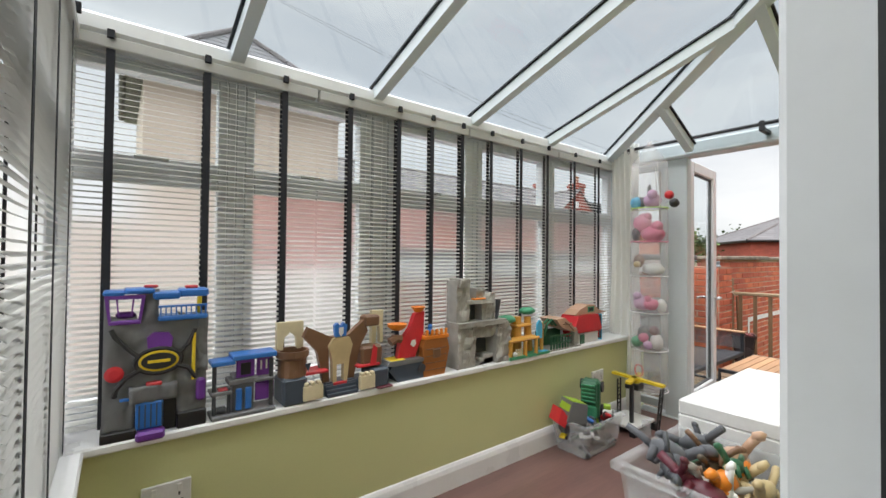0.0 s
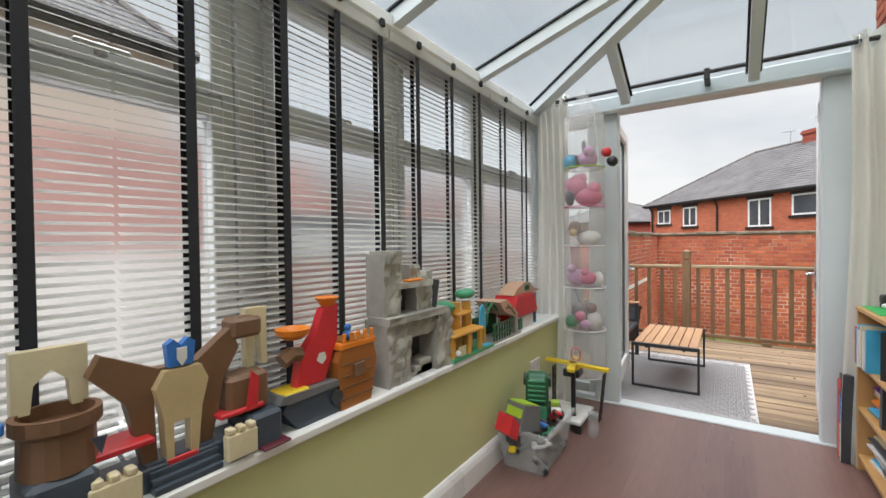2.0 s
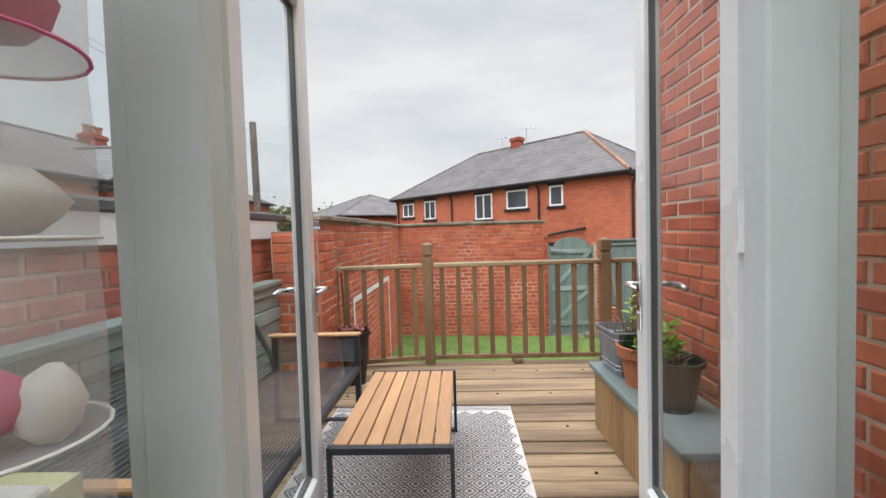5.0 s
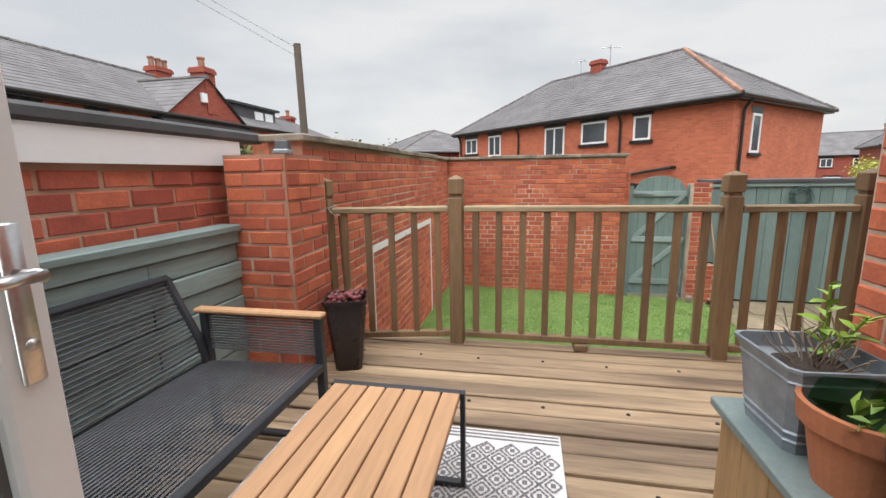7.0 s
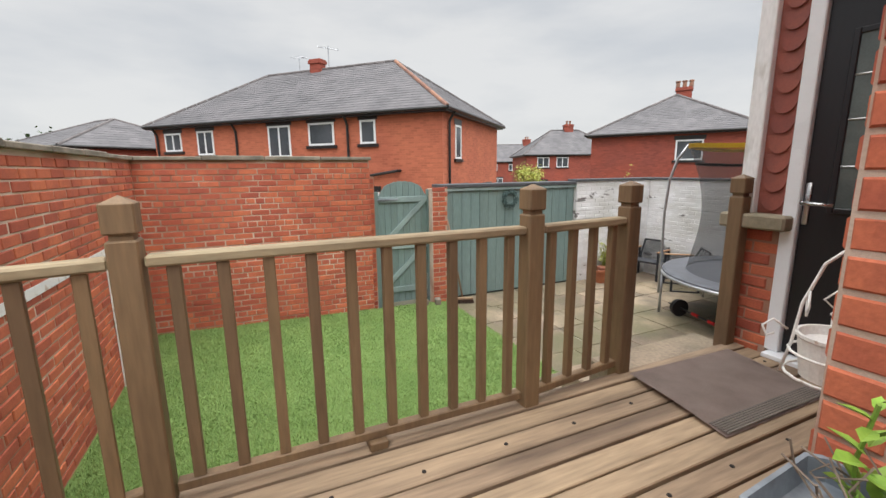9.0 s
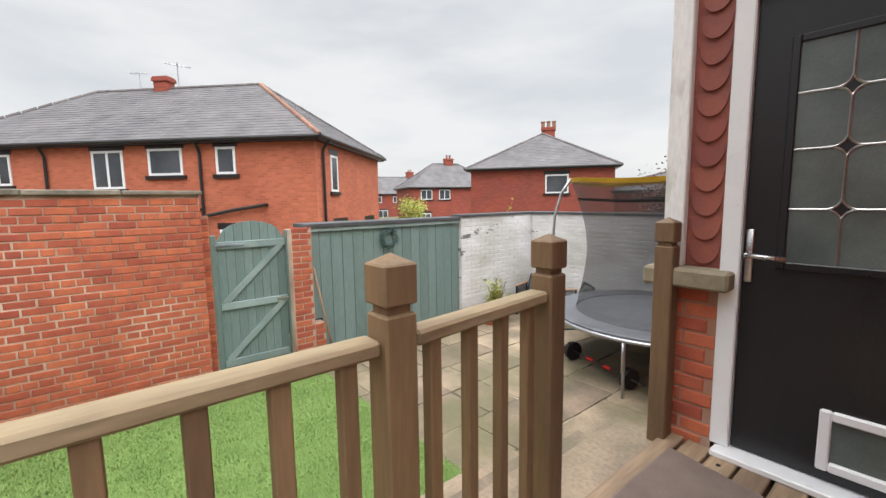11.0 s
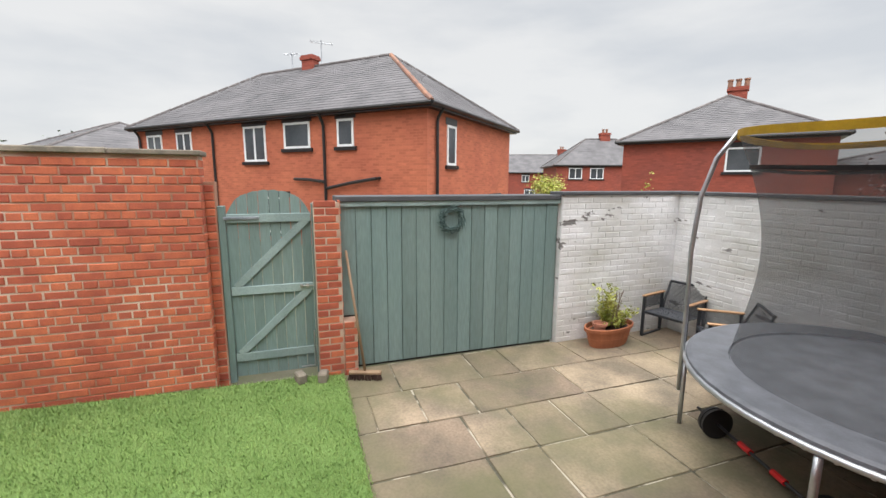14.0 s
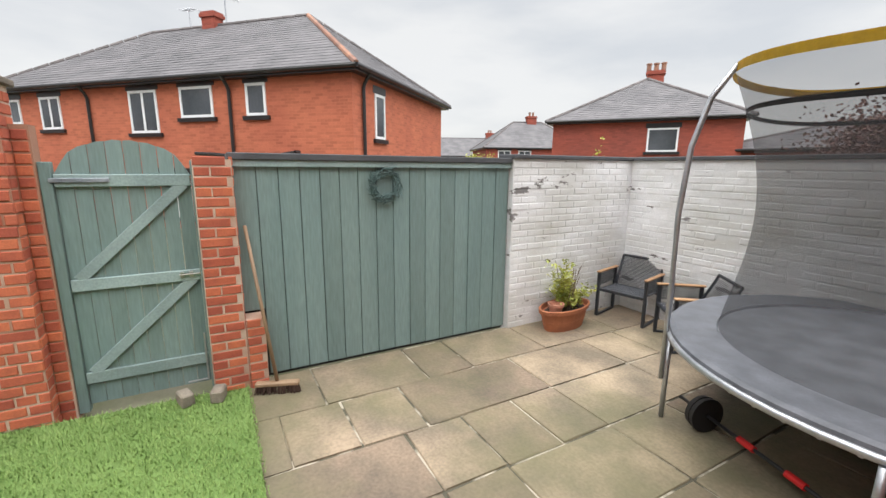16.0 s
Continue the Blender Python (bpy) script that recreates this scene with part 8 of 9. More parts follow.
bits(t, [("base", "black", ("b", -0.003, 0.0, 0.0, 0.09, 0.10, 0.03), ("b", 0.205, 0.008, 0.0, 0.295, 0.10, 0.055), ("b", 0.165, 0.03, 0.0, 0.205, 0.09, 0.11)),
         ("platform", "blue", ("b", -0.004, 0.012, 0.468, 0.055, 0.09, 0.486, 0.006), ("b", 0.05, 0.008, 0.474, 0.135, 0.095, 0.492, 0.006)), ("platform", "blue", ("b", 0.13, 0.01, 0.452, 0.21, 0.09, 0.478, 0.006), ("b", 0.205, 0.014, 0.458, 0.297, 0.09, 0.486, 0.006)), ("platform", "blue", ("b", 0.145, 0.006, 0.378, 0.294, 0.085, 0.396, 0.005)),
         ("railing", "blue", *[("b", 0.15 + 0.015 * k, 0.008, 0.396, 0.154 + 0.015 * k, 0.013, 0.424, 0.0) for k in range(10)], ("b", 0.145, 0.006, 0.424, 0.292, 0.015, 0.431, 0.001)),
         ("red_cap", "redp", ("b", 0.105, 0.03, 0.492, 0.145, 0.06, 0.501)), ("red_cap", "redp", ("b", 0.225, 0.03, 0.486, 0.265, 0.06, 0.496)),
         ("cage", "purple", ("p", [(0.0, 0.47), (0.012, 0.38), (0.02, 0.38), (0.01, 0.47)], 0.012, 0.016), ("p", [(0.10, 0.47), (0.09, 0.38), (0.098, 0.38), (0.11, 0.47)], 0.012, 0.016), ("p", [(0.03, 0.462), (0.036, 0.40), (0.04, 0.40), (0.035, 0.462)], 0.006, 0.018), ("p", [(0.075, 0.462), (0.07, 0.40), (0.074, 0.40), (0.08, 0.462)], 0.006, 0.018), ("b", 0.005, 0.014, 0.457, 0.108, 0.028, 0.470, 0.003), ("b", 0.012, 0.014, 0.374, 0.098, 0.028, 0.388, 0.003)), ("seat", "purple", ("b", 0.03, 0.04, 0.390, 0.085, 0.075, 0.412, 0.008)),
         ("hatch", "purple", ("p", [(0.118, 0.285), (0.115, 0.325), (0.135, 0.342), (0.178, 0.338), (0.19, 0.318), (0.184, 0.285)], 0.02, 0.012)), ("door_flap", "purple", ("b", 0.262, 0.008, 0.085, 0.292, 0.03, 0.165, 0.008)),
         ("emblem_rim", "black", ("t", [(0.15 + 0.066 * math.cos(q * 0.314), 0.012, 0.245 + 0.042 * math.sin(q * 0.314)) for q in range(21)], 0.007)),
         ("strap", "black", ("t", [(0.095, 0.012, 0.262), (0.06, 0.010, 0.30), (0.03, 0.014, 0.335), (0.02, 0.018, 0.36)], 0.008)), ("strap", "black", ("t", [(0.205, 0.012, 0.262), (0.235, 0.010, 0.295), (0.255, 0.012, 0.345)], 0.008)), ("strap", "black", ("t", [(0.10, 0.012, 0.222), (0.06, 0.008, 0.20), (0.035, 0.012, 0.165), (0.03, 0.016, 0.14)], 0.008)), ("strap", "black", ("t", [(0.20, 0.012, 0.225), (0.235, 0.008, 0.21), (0.26, 0.012, 0.17)], 0.008)),
         ("button", "redp", ("l", [(0.024, 0.0), (0.026, 0.006), (0.014, 0.010), (0.0, 0.010)], (0, 0, 0))), ("pole", "yellow", ("c", (0.252, 0.012, 0.165), (0.252, 0.012, 0.33), 0.006)), ("pillar", "yellow", ("b", 0.262, 0.02, 0.398, 0.276, 0.04, 0.458)), ("pillar_top", "redp", ("b", 0.115, 0.004, 0.163, 0.16, 0.03, 0.175, 0.003)),
         ("entrance", "blue", ("b", 0.088, 0.004, 0.022, 0.165, 0.03, 0.112, 0.006)), ("entrance_bar", "slate", *[("b", 0.096 + 0.016 * k, 0.002, 0.03, 0.100 + 0.016 * k, 0.0055, 0.104, 0.0) for k in range(5)]), ("ramp", "purple", ("b", 0.088, -0.02, -0.012, 0.17, 0.03, 0.02, 0.008)), ("switch", "blue", ("b", 0.045, 0.004, 0.125, 0.07, 0.02, 0.133, 0.002))])
[c for c in t.children if c.name.startswith("button")][0].matrix_basis = Matrix.Translation((0.03, 0.022, 0.215)) @ pose(0, 0, 0, 90, 0, 0)
bm = B()
lathe(bm, [(0.058, 0.0), (0.058, 0.003), (0.052, 0.005), (0.0, 0.005)], seg=28, sx=1.0, sy=0.6)
ob = part("emblem", bm, C["yellow"], t)
ob.matrix_basis = Matrix.Translation((0.15, 0.012, 0.245)) @ pose(0, 0, 0, 90, 0, 0)
bm = B()
lathe(bm, [(0.050, 0.0), (0.050, 0.002), (0.0, 0.002)], seg=28, sx=1.0, sy=0.55)
ob = part("emblem_plate", bm, C["black"], t)
ob.matrix_basis = Matrix.Translation((0.15, 0.0068, 0.245)) @ pose(0, 0, 0, 90, 0, 0)
bits(t, [("emblem_bar", "yellow", ("b", 0.118, 0.003, 0.240, 0.182, 0.0045, 0.250, 0.0))])

# small city play set
t = toy("city_playset", 1.81, "small grey, blue and purple plastic building play set")
bits(t, [("base", "grey", ("b", 0, 0, 0, 0.225, 0.10, 0.014)), ("tower", "grey", ("b", 0.075, 0.03, 0.014, 0.15, 0.09, 0.15), ("b", 0.06, 0.02, 0.115, 0.165, 0.095, 0.135)), ("post", "dgrey", ("b", 0.005, 0.02, 0.014, 0.018, 0.035, 0.20), ("b", 0.055, 0.02, 0.014, 0.066, 0.035, 0.11), ("b", 0.205, 0.02, 0.014, 0.22, 0.035, 0.2)),
         ("shelf", "grey", ("b", 0.0, 0.015, 0.085, 0.07, 0.09, 0.10), ("b", 0.15, 0.015, 0.115, 0.225, 0.09, 0.128)), ("roof", "blue", ("b", 0.0, 0.01, 0.195, 0.08, 0.09, 0.212), ("b", 0.07, 0.008, 0.208, 0.23, 0.095, 0.228)), ("wall_panel", "purple", ("b", 0.085, 0.022, 0.14, 0.15, 0.03, 0.208), ("b", 0.16, 0.03, 0.135, 0.22, 0.04, 0.208), ("b", 0.155, 0.03, 0.04, 0.225, 0.04, 0.11)),
         ("doorway", "black", ("b", 0.10, 0.0205, 0.15, 0.135, 0.022, 0.195, 0.0)), ("door", "blue", ("b", 0.085, 0.018, 0.018, 0.106, 0.03, 0.10, 0.003), ("b", 0.118, 0.018, 0.018, 0.14, 0.03, 0.10, 0.003)), ("window_bar", "white", *[("b", 0.172 + 0.02 * k, 0.027, 0.16, 0.178 + 0.02 * k, 0.0295, 0.195, 0.0) for k in range(3)]), ("red_mat", "redp", ("b", 0.025, 0.02, 0.10, 0.06, 0.06, 0.105)), ("cannon", "dgrey", ("c", (0.02, 0.03, 0.03), (0.05, 0.03, 0.03), 0.012))])

# brown castle
t = toy("castle_playset", 2.06, "brown and cream plastic castle play set with dark blue base")
bits(t, [("base", "slate", ("b", 0.0, -0.005, 0.0, 0.10, 0.12, 0.11, 0.01), ("b", 0.10, 0.03, 0.0, 0.42, 0.12, 0.05), ("b", 0.40, 0.0, 0.0, 0.49, 0.12, 0.09, 0.01)), ("step", "slate", *[("b", 0.19, 0.0 + 0.012 * k, 0.014 * k, 0.33, 0.05, 0.014 * (k + 1), 0.001) for k in range(4)]), ("tower", "brown", ("l", [(0.058, 0.11), (0.056, 0.18), (0.066, 0.19), (0.066, 0.215), (0.056, 0.215), (0.054, 0.19)], (0.055, 0.055, 0))),
         ("tower", "brown", ("b", 0.36, 0.03, 0.09, 0.47, 0.11, 0.19, 0.01), ("b", 0.38, 0.04, 0.28, 0.46, 0.10, 0.33, 0.008)), ("wall", "cream", ("p", [(0.0, 0.21), (0.0, 0.325), (0.11, 0.325), (0.11, 0.21), (0.085, 0.21), (0.08, 0.26), (0.055, 0.285), (0.03, 0.26), (0.025, 0.21)], 0.025, 0.085)), ("wall", "cream", ("p", [(0.44, 0.19), (0.44, 0.345), (0.50, 0.345), (0.50, 0.19), (0.485, 0.19), (0.48, 0.27), (0.465, 0.27), (0.46, 0.19)], 0.025, 0.085)),
         ("arch", "brown", ("p", [(0.12, 0.30), (0.10, 0.26), (0.16, 0.19), (0.19, 0.05), (0.215, 0.05), (0.21, 0.20), (0.26, 0.25), (0.31, 0.20), (0.305, 0.05), (0.33, 0.05), (0.36, 0.19), (0.40, 0.26), (0.38, 0.31), (0.30, 0.25), (0.22, 0.25)], 0.03, 0.05)), ("gate_house", "tan", ("p", [(0.205, 0.21), (0.225, 0.245), (0.30, 0.245), (0.315, 0.21), (0.30, 0.15), (0.29, 0.05), (0.275, 0.05), (0.275, 0.13), (0.24, 0.13), (0.24, 0.05), (0.225, 0.05), (0.22, 0.15)], 0.03, 0.03)),
         ("crest", "blue", ("p", [(0.235, 0.25), (0.23, 0.30), (0.245, 0.31), (0.26, 0.295), (0.275, 0.31), (0.29, 0.30), (0.285, 0.25)], 0.02, 0.035)), ("shield", "white", ("p", [(0.25, 0.29), (0.27, 0.29), (0.27, 0.265), (0.26, 0.25), (0.25, 0.265)], 0.004, 0.0305)), ("floor_panel", "redp", ("b", 0.09, 0.02, 0.105, 0.20, 0.11, 0.118), ("b", 0.335, 0.02, 0.10, 0.45, 0.11, 0.112), ("b", 0.225, 0.028, 0.04, 0.29, 0.034, 0.055)), ("banner", "redp", ("p", [(0.40, 0.11), (0.43, 0.11), (0.435, 0.18), (0.415, 0.20)], 0.004, 0.02)),
         ("battlement", "cream", ("b", 0.08, -0.012, 0.01, 0.165, 0.012, 0.07), *[("b", 0.085 + 0.027 * k, -0.012, 0.07, 0.103 + 0.027 * k, 0.012, 0.085) for k in range(3)]), ("battlement", "cream", ("b", 0.335, -0.012, 0.01, 0.41, 0.012, 0.07), *[("b", 0.338 + 0.025 * k, -0.012, 0.07, 0.356 + 0.025 * k, 0.012, 0.085) for k in range(3)]), ("pennant", "slate", ("p", [(0.09, 0.16), (0.115, 0.16), (0.105, 0.125)], 0.003, 0.005)), ("mat", "maroon", ("b", 0.42, -0.02, 0.0, 0.50, 0.03, 0.008))])

# pirate ship
t = toy("pirate_ship_toy", 2.56, "orange and grey plastic pirate ship with red sail")
bits(t, [("hull", "slate", ("p", [(0.0, 0.06), (0.02, 0.085), (0.19, 0.085), (0.20, 0.0), (0.05, 0.0)], 0.08, 0.02)), ("hull_bow", "grey", ("p", [(-0.01, 0.085), (0.0, 0.105), (0.20, 0.10), (0.195, 0.082), (0.02, 0.08)], 0.09, 0.015)), ("stern", "wood", ("p", [(0.20, 0.0), (0.19, 0.15), (0.22, 0.21), (0.34, 0.205), (0.36, 0.13), (0.33, 0.0)], 0.09, 0.015)), ("stern_rail", "orange", ("b", 0.20, 0.012, 0.185, 0.355, 0.11, 0.205), *[("b", 0.21 + 0.03 * k, 0.012, 0.205, 0.225 + 0.03 * k, 0.02, 0.235, 0.002) for k in range(5)]), ("plank_line", "brown", *[("b", 0.205, 0.0125, 0.03 + 0.035 * k, 0.34, 0.0145, 0.034 + 0.035 * k, 0.0) for k in range(4)]), ("stern_window", "brown", ("b", 0.25, 0.008, 0.09, 0.30, 0.0148, 0.135, 0.003)),
         ("sail", "redp", ("p", [(0.06, 0.105), (0.075, 0.19), (0.13, 0.25), (0.16, 0.32), (0.215, 0.33), (0.21, 0.22), (0.16, 0.105)], 0.03, 0.04)), ("sail_print", "white", ("p", [(0.13, 0.17), (0.14, 0.19), (0.16, 0.19), (0.165, 0.17), (0.15, 0.155)], 0.002, 0.0375)), ("mast", "brown", ("c", (0.19, 0.06, 0.10), (0.20, 0.06, 0.34), 0.009)), ("crow_nest", "orange", ("l", [(0.02, 0.325), (0.03, 0.34), (0.038, 0.35), (0.03, 0.352), (0.02, 0.34)], (0.19, 0.06, 0))), ("crow_nest", "orange", ("l", [(0.025, 0.245), (0.045, 0.26), (0.05, 0.275), (0.04, 0.276), (0.025, 0.262)], (0.065, 0.06, 0))), ("cannon_arm", "brown", ("t", [(0.02, 0.05, 0.19), (0.05, 0.05, 0.205), (0.08, 0.05, 0.20)], 0.022)), ("deck", "yellow", ("b", 0.01, 0.02, 0.1, 0.09, 0.095, 0.108)), ("figure", "blue", ("o", (0.245, 0.03, 0.225), 0.017), ("o", (0.245, 0.03, 0.25), 0.012)), ("anchor", "dgrey", ("c", (0.185, 0.012, 0.05), (0.185, 0.018, 0.05), 0.022))])

# stone tower
t = toy("stone_tower_playset", 2.98, "tall stone-grey plastic castle tower with ledges")
for nm, q in (("stonework", (0.0, 0.13, 0.0, 0.235, 0.02, 0.13, 0.016, 2.0)), ("stonework", (0.285, 0.40, 0.0, 0.20, 0.015, 0.13, 0.016, 5.0)), ("stonework", (0.01, 0.105, 0.245, 0.475, 0.045, 0.13, 0.014, 8.0)), ("stonework", (0.195, 0.30, 0.245, 0.40, 0.045, 0.13, 0.014, 11.0)), ("lintel_stone", (0.11, 0.30, 0.155, 0.235, 0.03, 0.13, 0.014, 14.0)), ("ledge", (-0.005, 0.36, 0.222, 0.248, 0.005, 0.11, 0.010, 17.0)), ("ledge", (0.08, 0.27, 0.345, 0.366, 0.02, 0.11, 0.010, 19.0)), ("turret", (0.02, 0.09, 0.44, 0.485, 0.03, 0.12, 0.012, 21.0)), ("turret", (0.15, 0.22, 0.37, 0.43, 0.045, 0.12, 0.012, 25.0)), ("parapet", (0.30, 0.39, 0.195, 0.232, 0.012, 0.10, 0.010, 27.0))):
    bm = B()
    rock_face(bm, *q, None, 9, max(4, int((q[3] - q[2]) / 0.016)))
    part(nm, bm, C["stone"], t)
bits(t, [("recess", "dgrey", ("b", 0.10, 0.10, 0.248, 0.20, 0.13, 0.35, 0), ("b", 0.13, 0.10, 0.0, 0.285, 0.13, 0.16, 0)), ("brazier", "orange", ("b", 0.12, 0.02, 0.367, 0.21, 0.05, 0.376, 0.003)), ("torch", "dgrey", ("c", (0.31, 0.04, 0.232), (0.325, 0.04, 0.36), 0.008, 0.016)),
         ("step", "stone", *[("b", 0.14 + 0.03 * k, 0.03, 0.0, 0.28, 0.10, 0.018 * (k + 1), 0.004) for k in range(3)])])

# tree fort
t = toy("tree_fort_playset", 3.36, "honey coloured plastic tree fort with green tops on a green base")
bits(t, [("base", "green", ("p", [(0.0, 0.0), (0.01, 0.018), (0.36, 0.014), (0.37, 0.0)], 0.15, -0.01)), ("pond", "sky", ("b", 0.28, -0.008, 0.012, 0.35, 0.03, 0.019)), ("trunk", "honey", ("c", (0.05, 0.08, 0.015), (0.06, 0.09, 0.20), 0.035, 0.025)), ("trunk", "honey", ("c", (0.15, 0.09, 0.015), (0.16, 0.09, 0.235), 0.04, 0.03)), ("trunk", "honey", ("c", (0.26, 0.08, 0.015), (0.25, 0.08, 0.23), 0.028, 0.022)), ("post", "honey", ("c", (0.02, 0.01, 0.0), (0.02, 0.01, 0.10), 0.013), ("c", (0.14, 0.0, 0.01), (0.14, 0.0, 0.10), 0.013), ("c", (0.24, 0.0, 0.01), (0.24, 0.0, 0.11), 0.012), ("c", (0.33, 0.03, 0.01), (0.33, 0.03, 0.19), 0.012)),
         ("walkway", "honey", ("b", 0.0, -0.01, 0.10, 0.27, 0.06, 0.118, 0.006), ("b", 0.11, 0.04, 0.175, 0.25, 0.12, 0.19, 0.006)), ("canopy", "green", ("o", (0.06, 0.09, 0.225), 0.07, (1.1, 0.8, 0.38), 0.15)), ("canopy", "green", ("o", (0.26, 0.09, 0.265), 0.06, (1.1, 0.8, 0.4), 0.15)), ("door_panel", "sky", ("p", [(0.25, 0.10), (0.25, 0.19), (0.275, 0.215), (0.30, 0.19), (0.30, 0.10)], 0.01, 0.0)), ("fence", "cream", *[("b", 0.05 + 0.016 * k, -0.008, 0.015, 0.058 + 0.016 * k, -0.002, 0.06, 0.001) for k in range(4)]), ("figure", "white", ("o", (0.05, 0.0, 0.03), 0.016))])

# green stable with a peach roof
t = toy("stable_toy", 3.72, "green barred toy stable with a peach roof")
bits(t, [("base", "stone", ("b", 0.0, 0.0, 0.0, 0.36, 0.13, 0.012)), ("wall_bar", "dgreen", *[("b", 0.03 + 0.03 * k, 0.0, 0.012, 0.037 + 0.03 * k, 0.006, 0.095, 0.0) for k in range(7)], ("b", 0.02, -0.001, 0.09, 0.25, 0.007, 0.10, 0.0), ("b", 0.02, -0.001, 0.045, 0.25, 0.007, 0.053, 0.0)), ("back_wall", "dgreen", ("b", 0.02, 0.115, 0.012, 0.28, 0.125, 0.12, 0.002)), ("arch_cage", "dgreen", ("t", [(0.0, 0.06, 0.10), (0.02, 0.06, 0.17), (0.07, 0.06, 0.20), (0.12, 0.06, 0.16)], 0.008), ("t", [(0.0, 0.03, 0.10), (0.02, 0.03, 0.17), (0.07, 0.03, 0.20), (0.12, 0.03, 0.16)], 0.008)),
         ("roof", "peach", ("p", [(0.07, 0.205), (0.16, 0.21), (0.30, 0.115), (0.27, 0.105), (0.17, 0.135), (0.13, 0.15)], 0.14, -0.01)), ("roof_beam", "brown", ("t", [(0.16, -0.013, 0.18), (0.20, -0.013, 0.16), (0.25, -0.013, 0.12)], 0.004), ("t", [(0.14, -0.013, 0.17), (0.20, -0.013, 0.16), (0.23, -0.013, 0.17)], 0.004)), ("end_post", "stone", ("b", 0.28, 0.0, 0.012, 0.31, 0.03, 0.13), ("b", 0.33, 0.02, 0.012, 0.36, 0.06, 0.11))])
# red barn
t = toy("red_barn_toy", 4.02, "red roofed toy barn", y=2.17)
bits(t, [("wall", "white", ("b", 0.06, 0.02, 0.0, 0.33, 0.13, 0.07)), ("wall", "redp", ("b", 0.05, 0.03, 0.07, 0.34, 0.13, 0.12)), ("roof", "redp", ("p", [(0.0, 0.10), (0.06, 0.20), (0.30, 0.20), (0.35, 0.09), (0.32, 0.08), (0.05, 0.085)], 0.14, 0.0)), ("door", "dgreen", ("b", 0.10, 0.012, 0.0, 0.15, 0.02, 0.065)), ("gable", "redp", ("p", [(-0.03, 0.06), (0.0, 0.16), (0.05, 0.10)], 0.05, 0.02))])
t = thing("paper_bird_mask", (4.10, 2.19, SILL + 0.205), "brown card bird mask lying on the toy barn", "mask")
bits(t, [("mask", "peach", ("p", [(-0.03, 0.0), (0.02, 0.035), (0.12, 0.065), (0.20, 0.06), (0.26, 0.02), (0.36, 0.0), (0.26, -0.005), (0.10, 0.0)], 0.10, 0.0)), ("eye", "black", ("b", 0.13, -0.003, 0.02, 0.18, -0.001, 0.042, 0.0)), ("eye_ring", "green", ("b", 0.115, -0.001, 0.012, 0.195, 0.0, 0.05, 0.0))])
t = thing("picture_book", (4.40, 2.19, SILL), "blue and red illustrated box standing on the sill end", "box")
bits(t, [("box_body", "sky", ("b", 0, 0, 0, 0.03, 0.16, 0.19, 0.002)), ("box_face", "slate", ("b", -0.002, 0.005, 0.01, 0.0, 0.155, 0.18, 0.0)), ("picture", "redp", ("b", -0.0035, 0.02, 0.02, -0.0022, 0.14, 0.07, 0.0)), ("picture", "sky", ("b", -0.0035, 0.04, 0.09, -0.0022, 0.13, 0.16, 0.0))])
t.rotation_euler = (0, 0, radians(35))

# ---- toy box and crane by the doors ----
clear_box("toy_box", (3.95, 2.015, FLOOR), 0.40, 0.26, 0.21, "clear plastic box filled with toy vehicles")
t = thing("toy_truck", (3.84, 2.03, FLOOR + 0.13), "lime and grey toy tipper truck in the box", "toy", turn=-20)
bits(t, [("tipper", "grey", ("p", [(-0.10, 0.08), (-0.06, 0.20), (0.05, 0.17), (0.04, 0.05)], 0.12, -0.06)), ("tipper_lining", "lime", ("p", [(-0.085, 0.14), (-0.055, 0.205), (0.045, 0.175), (0.03, 0.12)], 0.10, -0.05)), ("cab", "redp", ("p", [(-0.16, 0.08), (-0.13, 0.16), (-0.08, 0.10), (-0.11, 0.04)], 0.10, -0.05)), ("chassis", "dgrey", ("b", -0.10, -0.04, 0.0, 0.06, 0.04, 0.05, 0.006))])
t = thing("toy_jeep", (4.03, 2.04, FLOOR + 0.12), "dark green toy jeep standing on end in the box", "toy", turn=-70)
bits(t, [("body", "dgreen", ("b", -0.06, -0.05, 0.05, 0.06, 0.03, 0.30, 0.02)), ("cabin", "dgreen", ("b", -0.05, -0.085, 0.16, 0.05, -0.05, 0.29, 0.012)), ("roof_rack", "green", *[("b", -0.045, -0.092, 0.17 + 0.025 * k, 0.045, -0.086, 0.178 + 0.025 * k, 0.001) for k in range(5)]), ("bonnet", "green", ("b", -0.05, -0.07, 0.06, 0.05, -0.05, 0.14, 0.01)), ("wheel", "black", ("c", (-0.072, 0.02, 0.10), (-0.06, 0.02, 0.10), 0.035)), ("wheel", "black", ("c", (0.06, 0.02, 0.10), (0.072, 0.02, 0.10), 0.035)), ("wheel", "black", ("c", (-0.072, 0.02, 0.25), (-0.06, 0.02, 0.25), 0.035)), ("wheel", "black", ("c", (0.06, 0.02, 0.25), (0.072, 0.02, 0.25), 0.035))])
t = thing("toy_vehicle", (4.12, 1.98, FLOOR + 0.17), "white and lime toy buggy on top of the box", "toy", turn=30)
bits(t, [("body", "white", ("b", -0.06, -0.03, 0.02, 0.06, 0.03, 0.05, 0.006)), ("seat", "lime", ("b", -0.03, -0.025, 0.05, 0.01, 0.025, 0.08, 0.006)), *[("wheel", "black", ("c", (x, y, 0.018), (x, y + 0.012, 0.018), 0.018)) for x in (-0.045, 0.045) for y in (-0.042, 0.03)]])
rnd = random.Random(91)
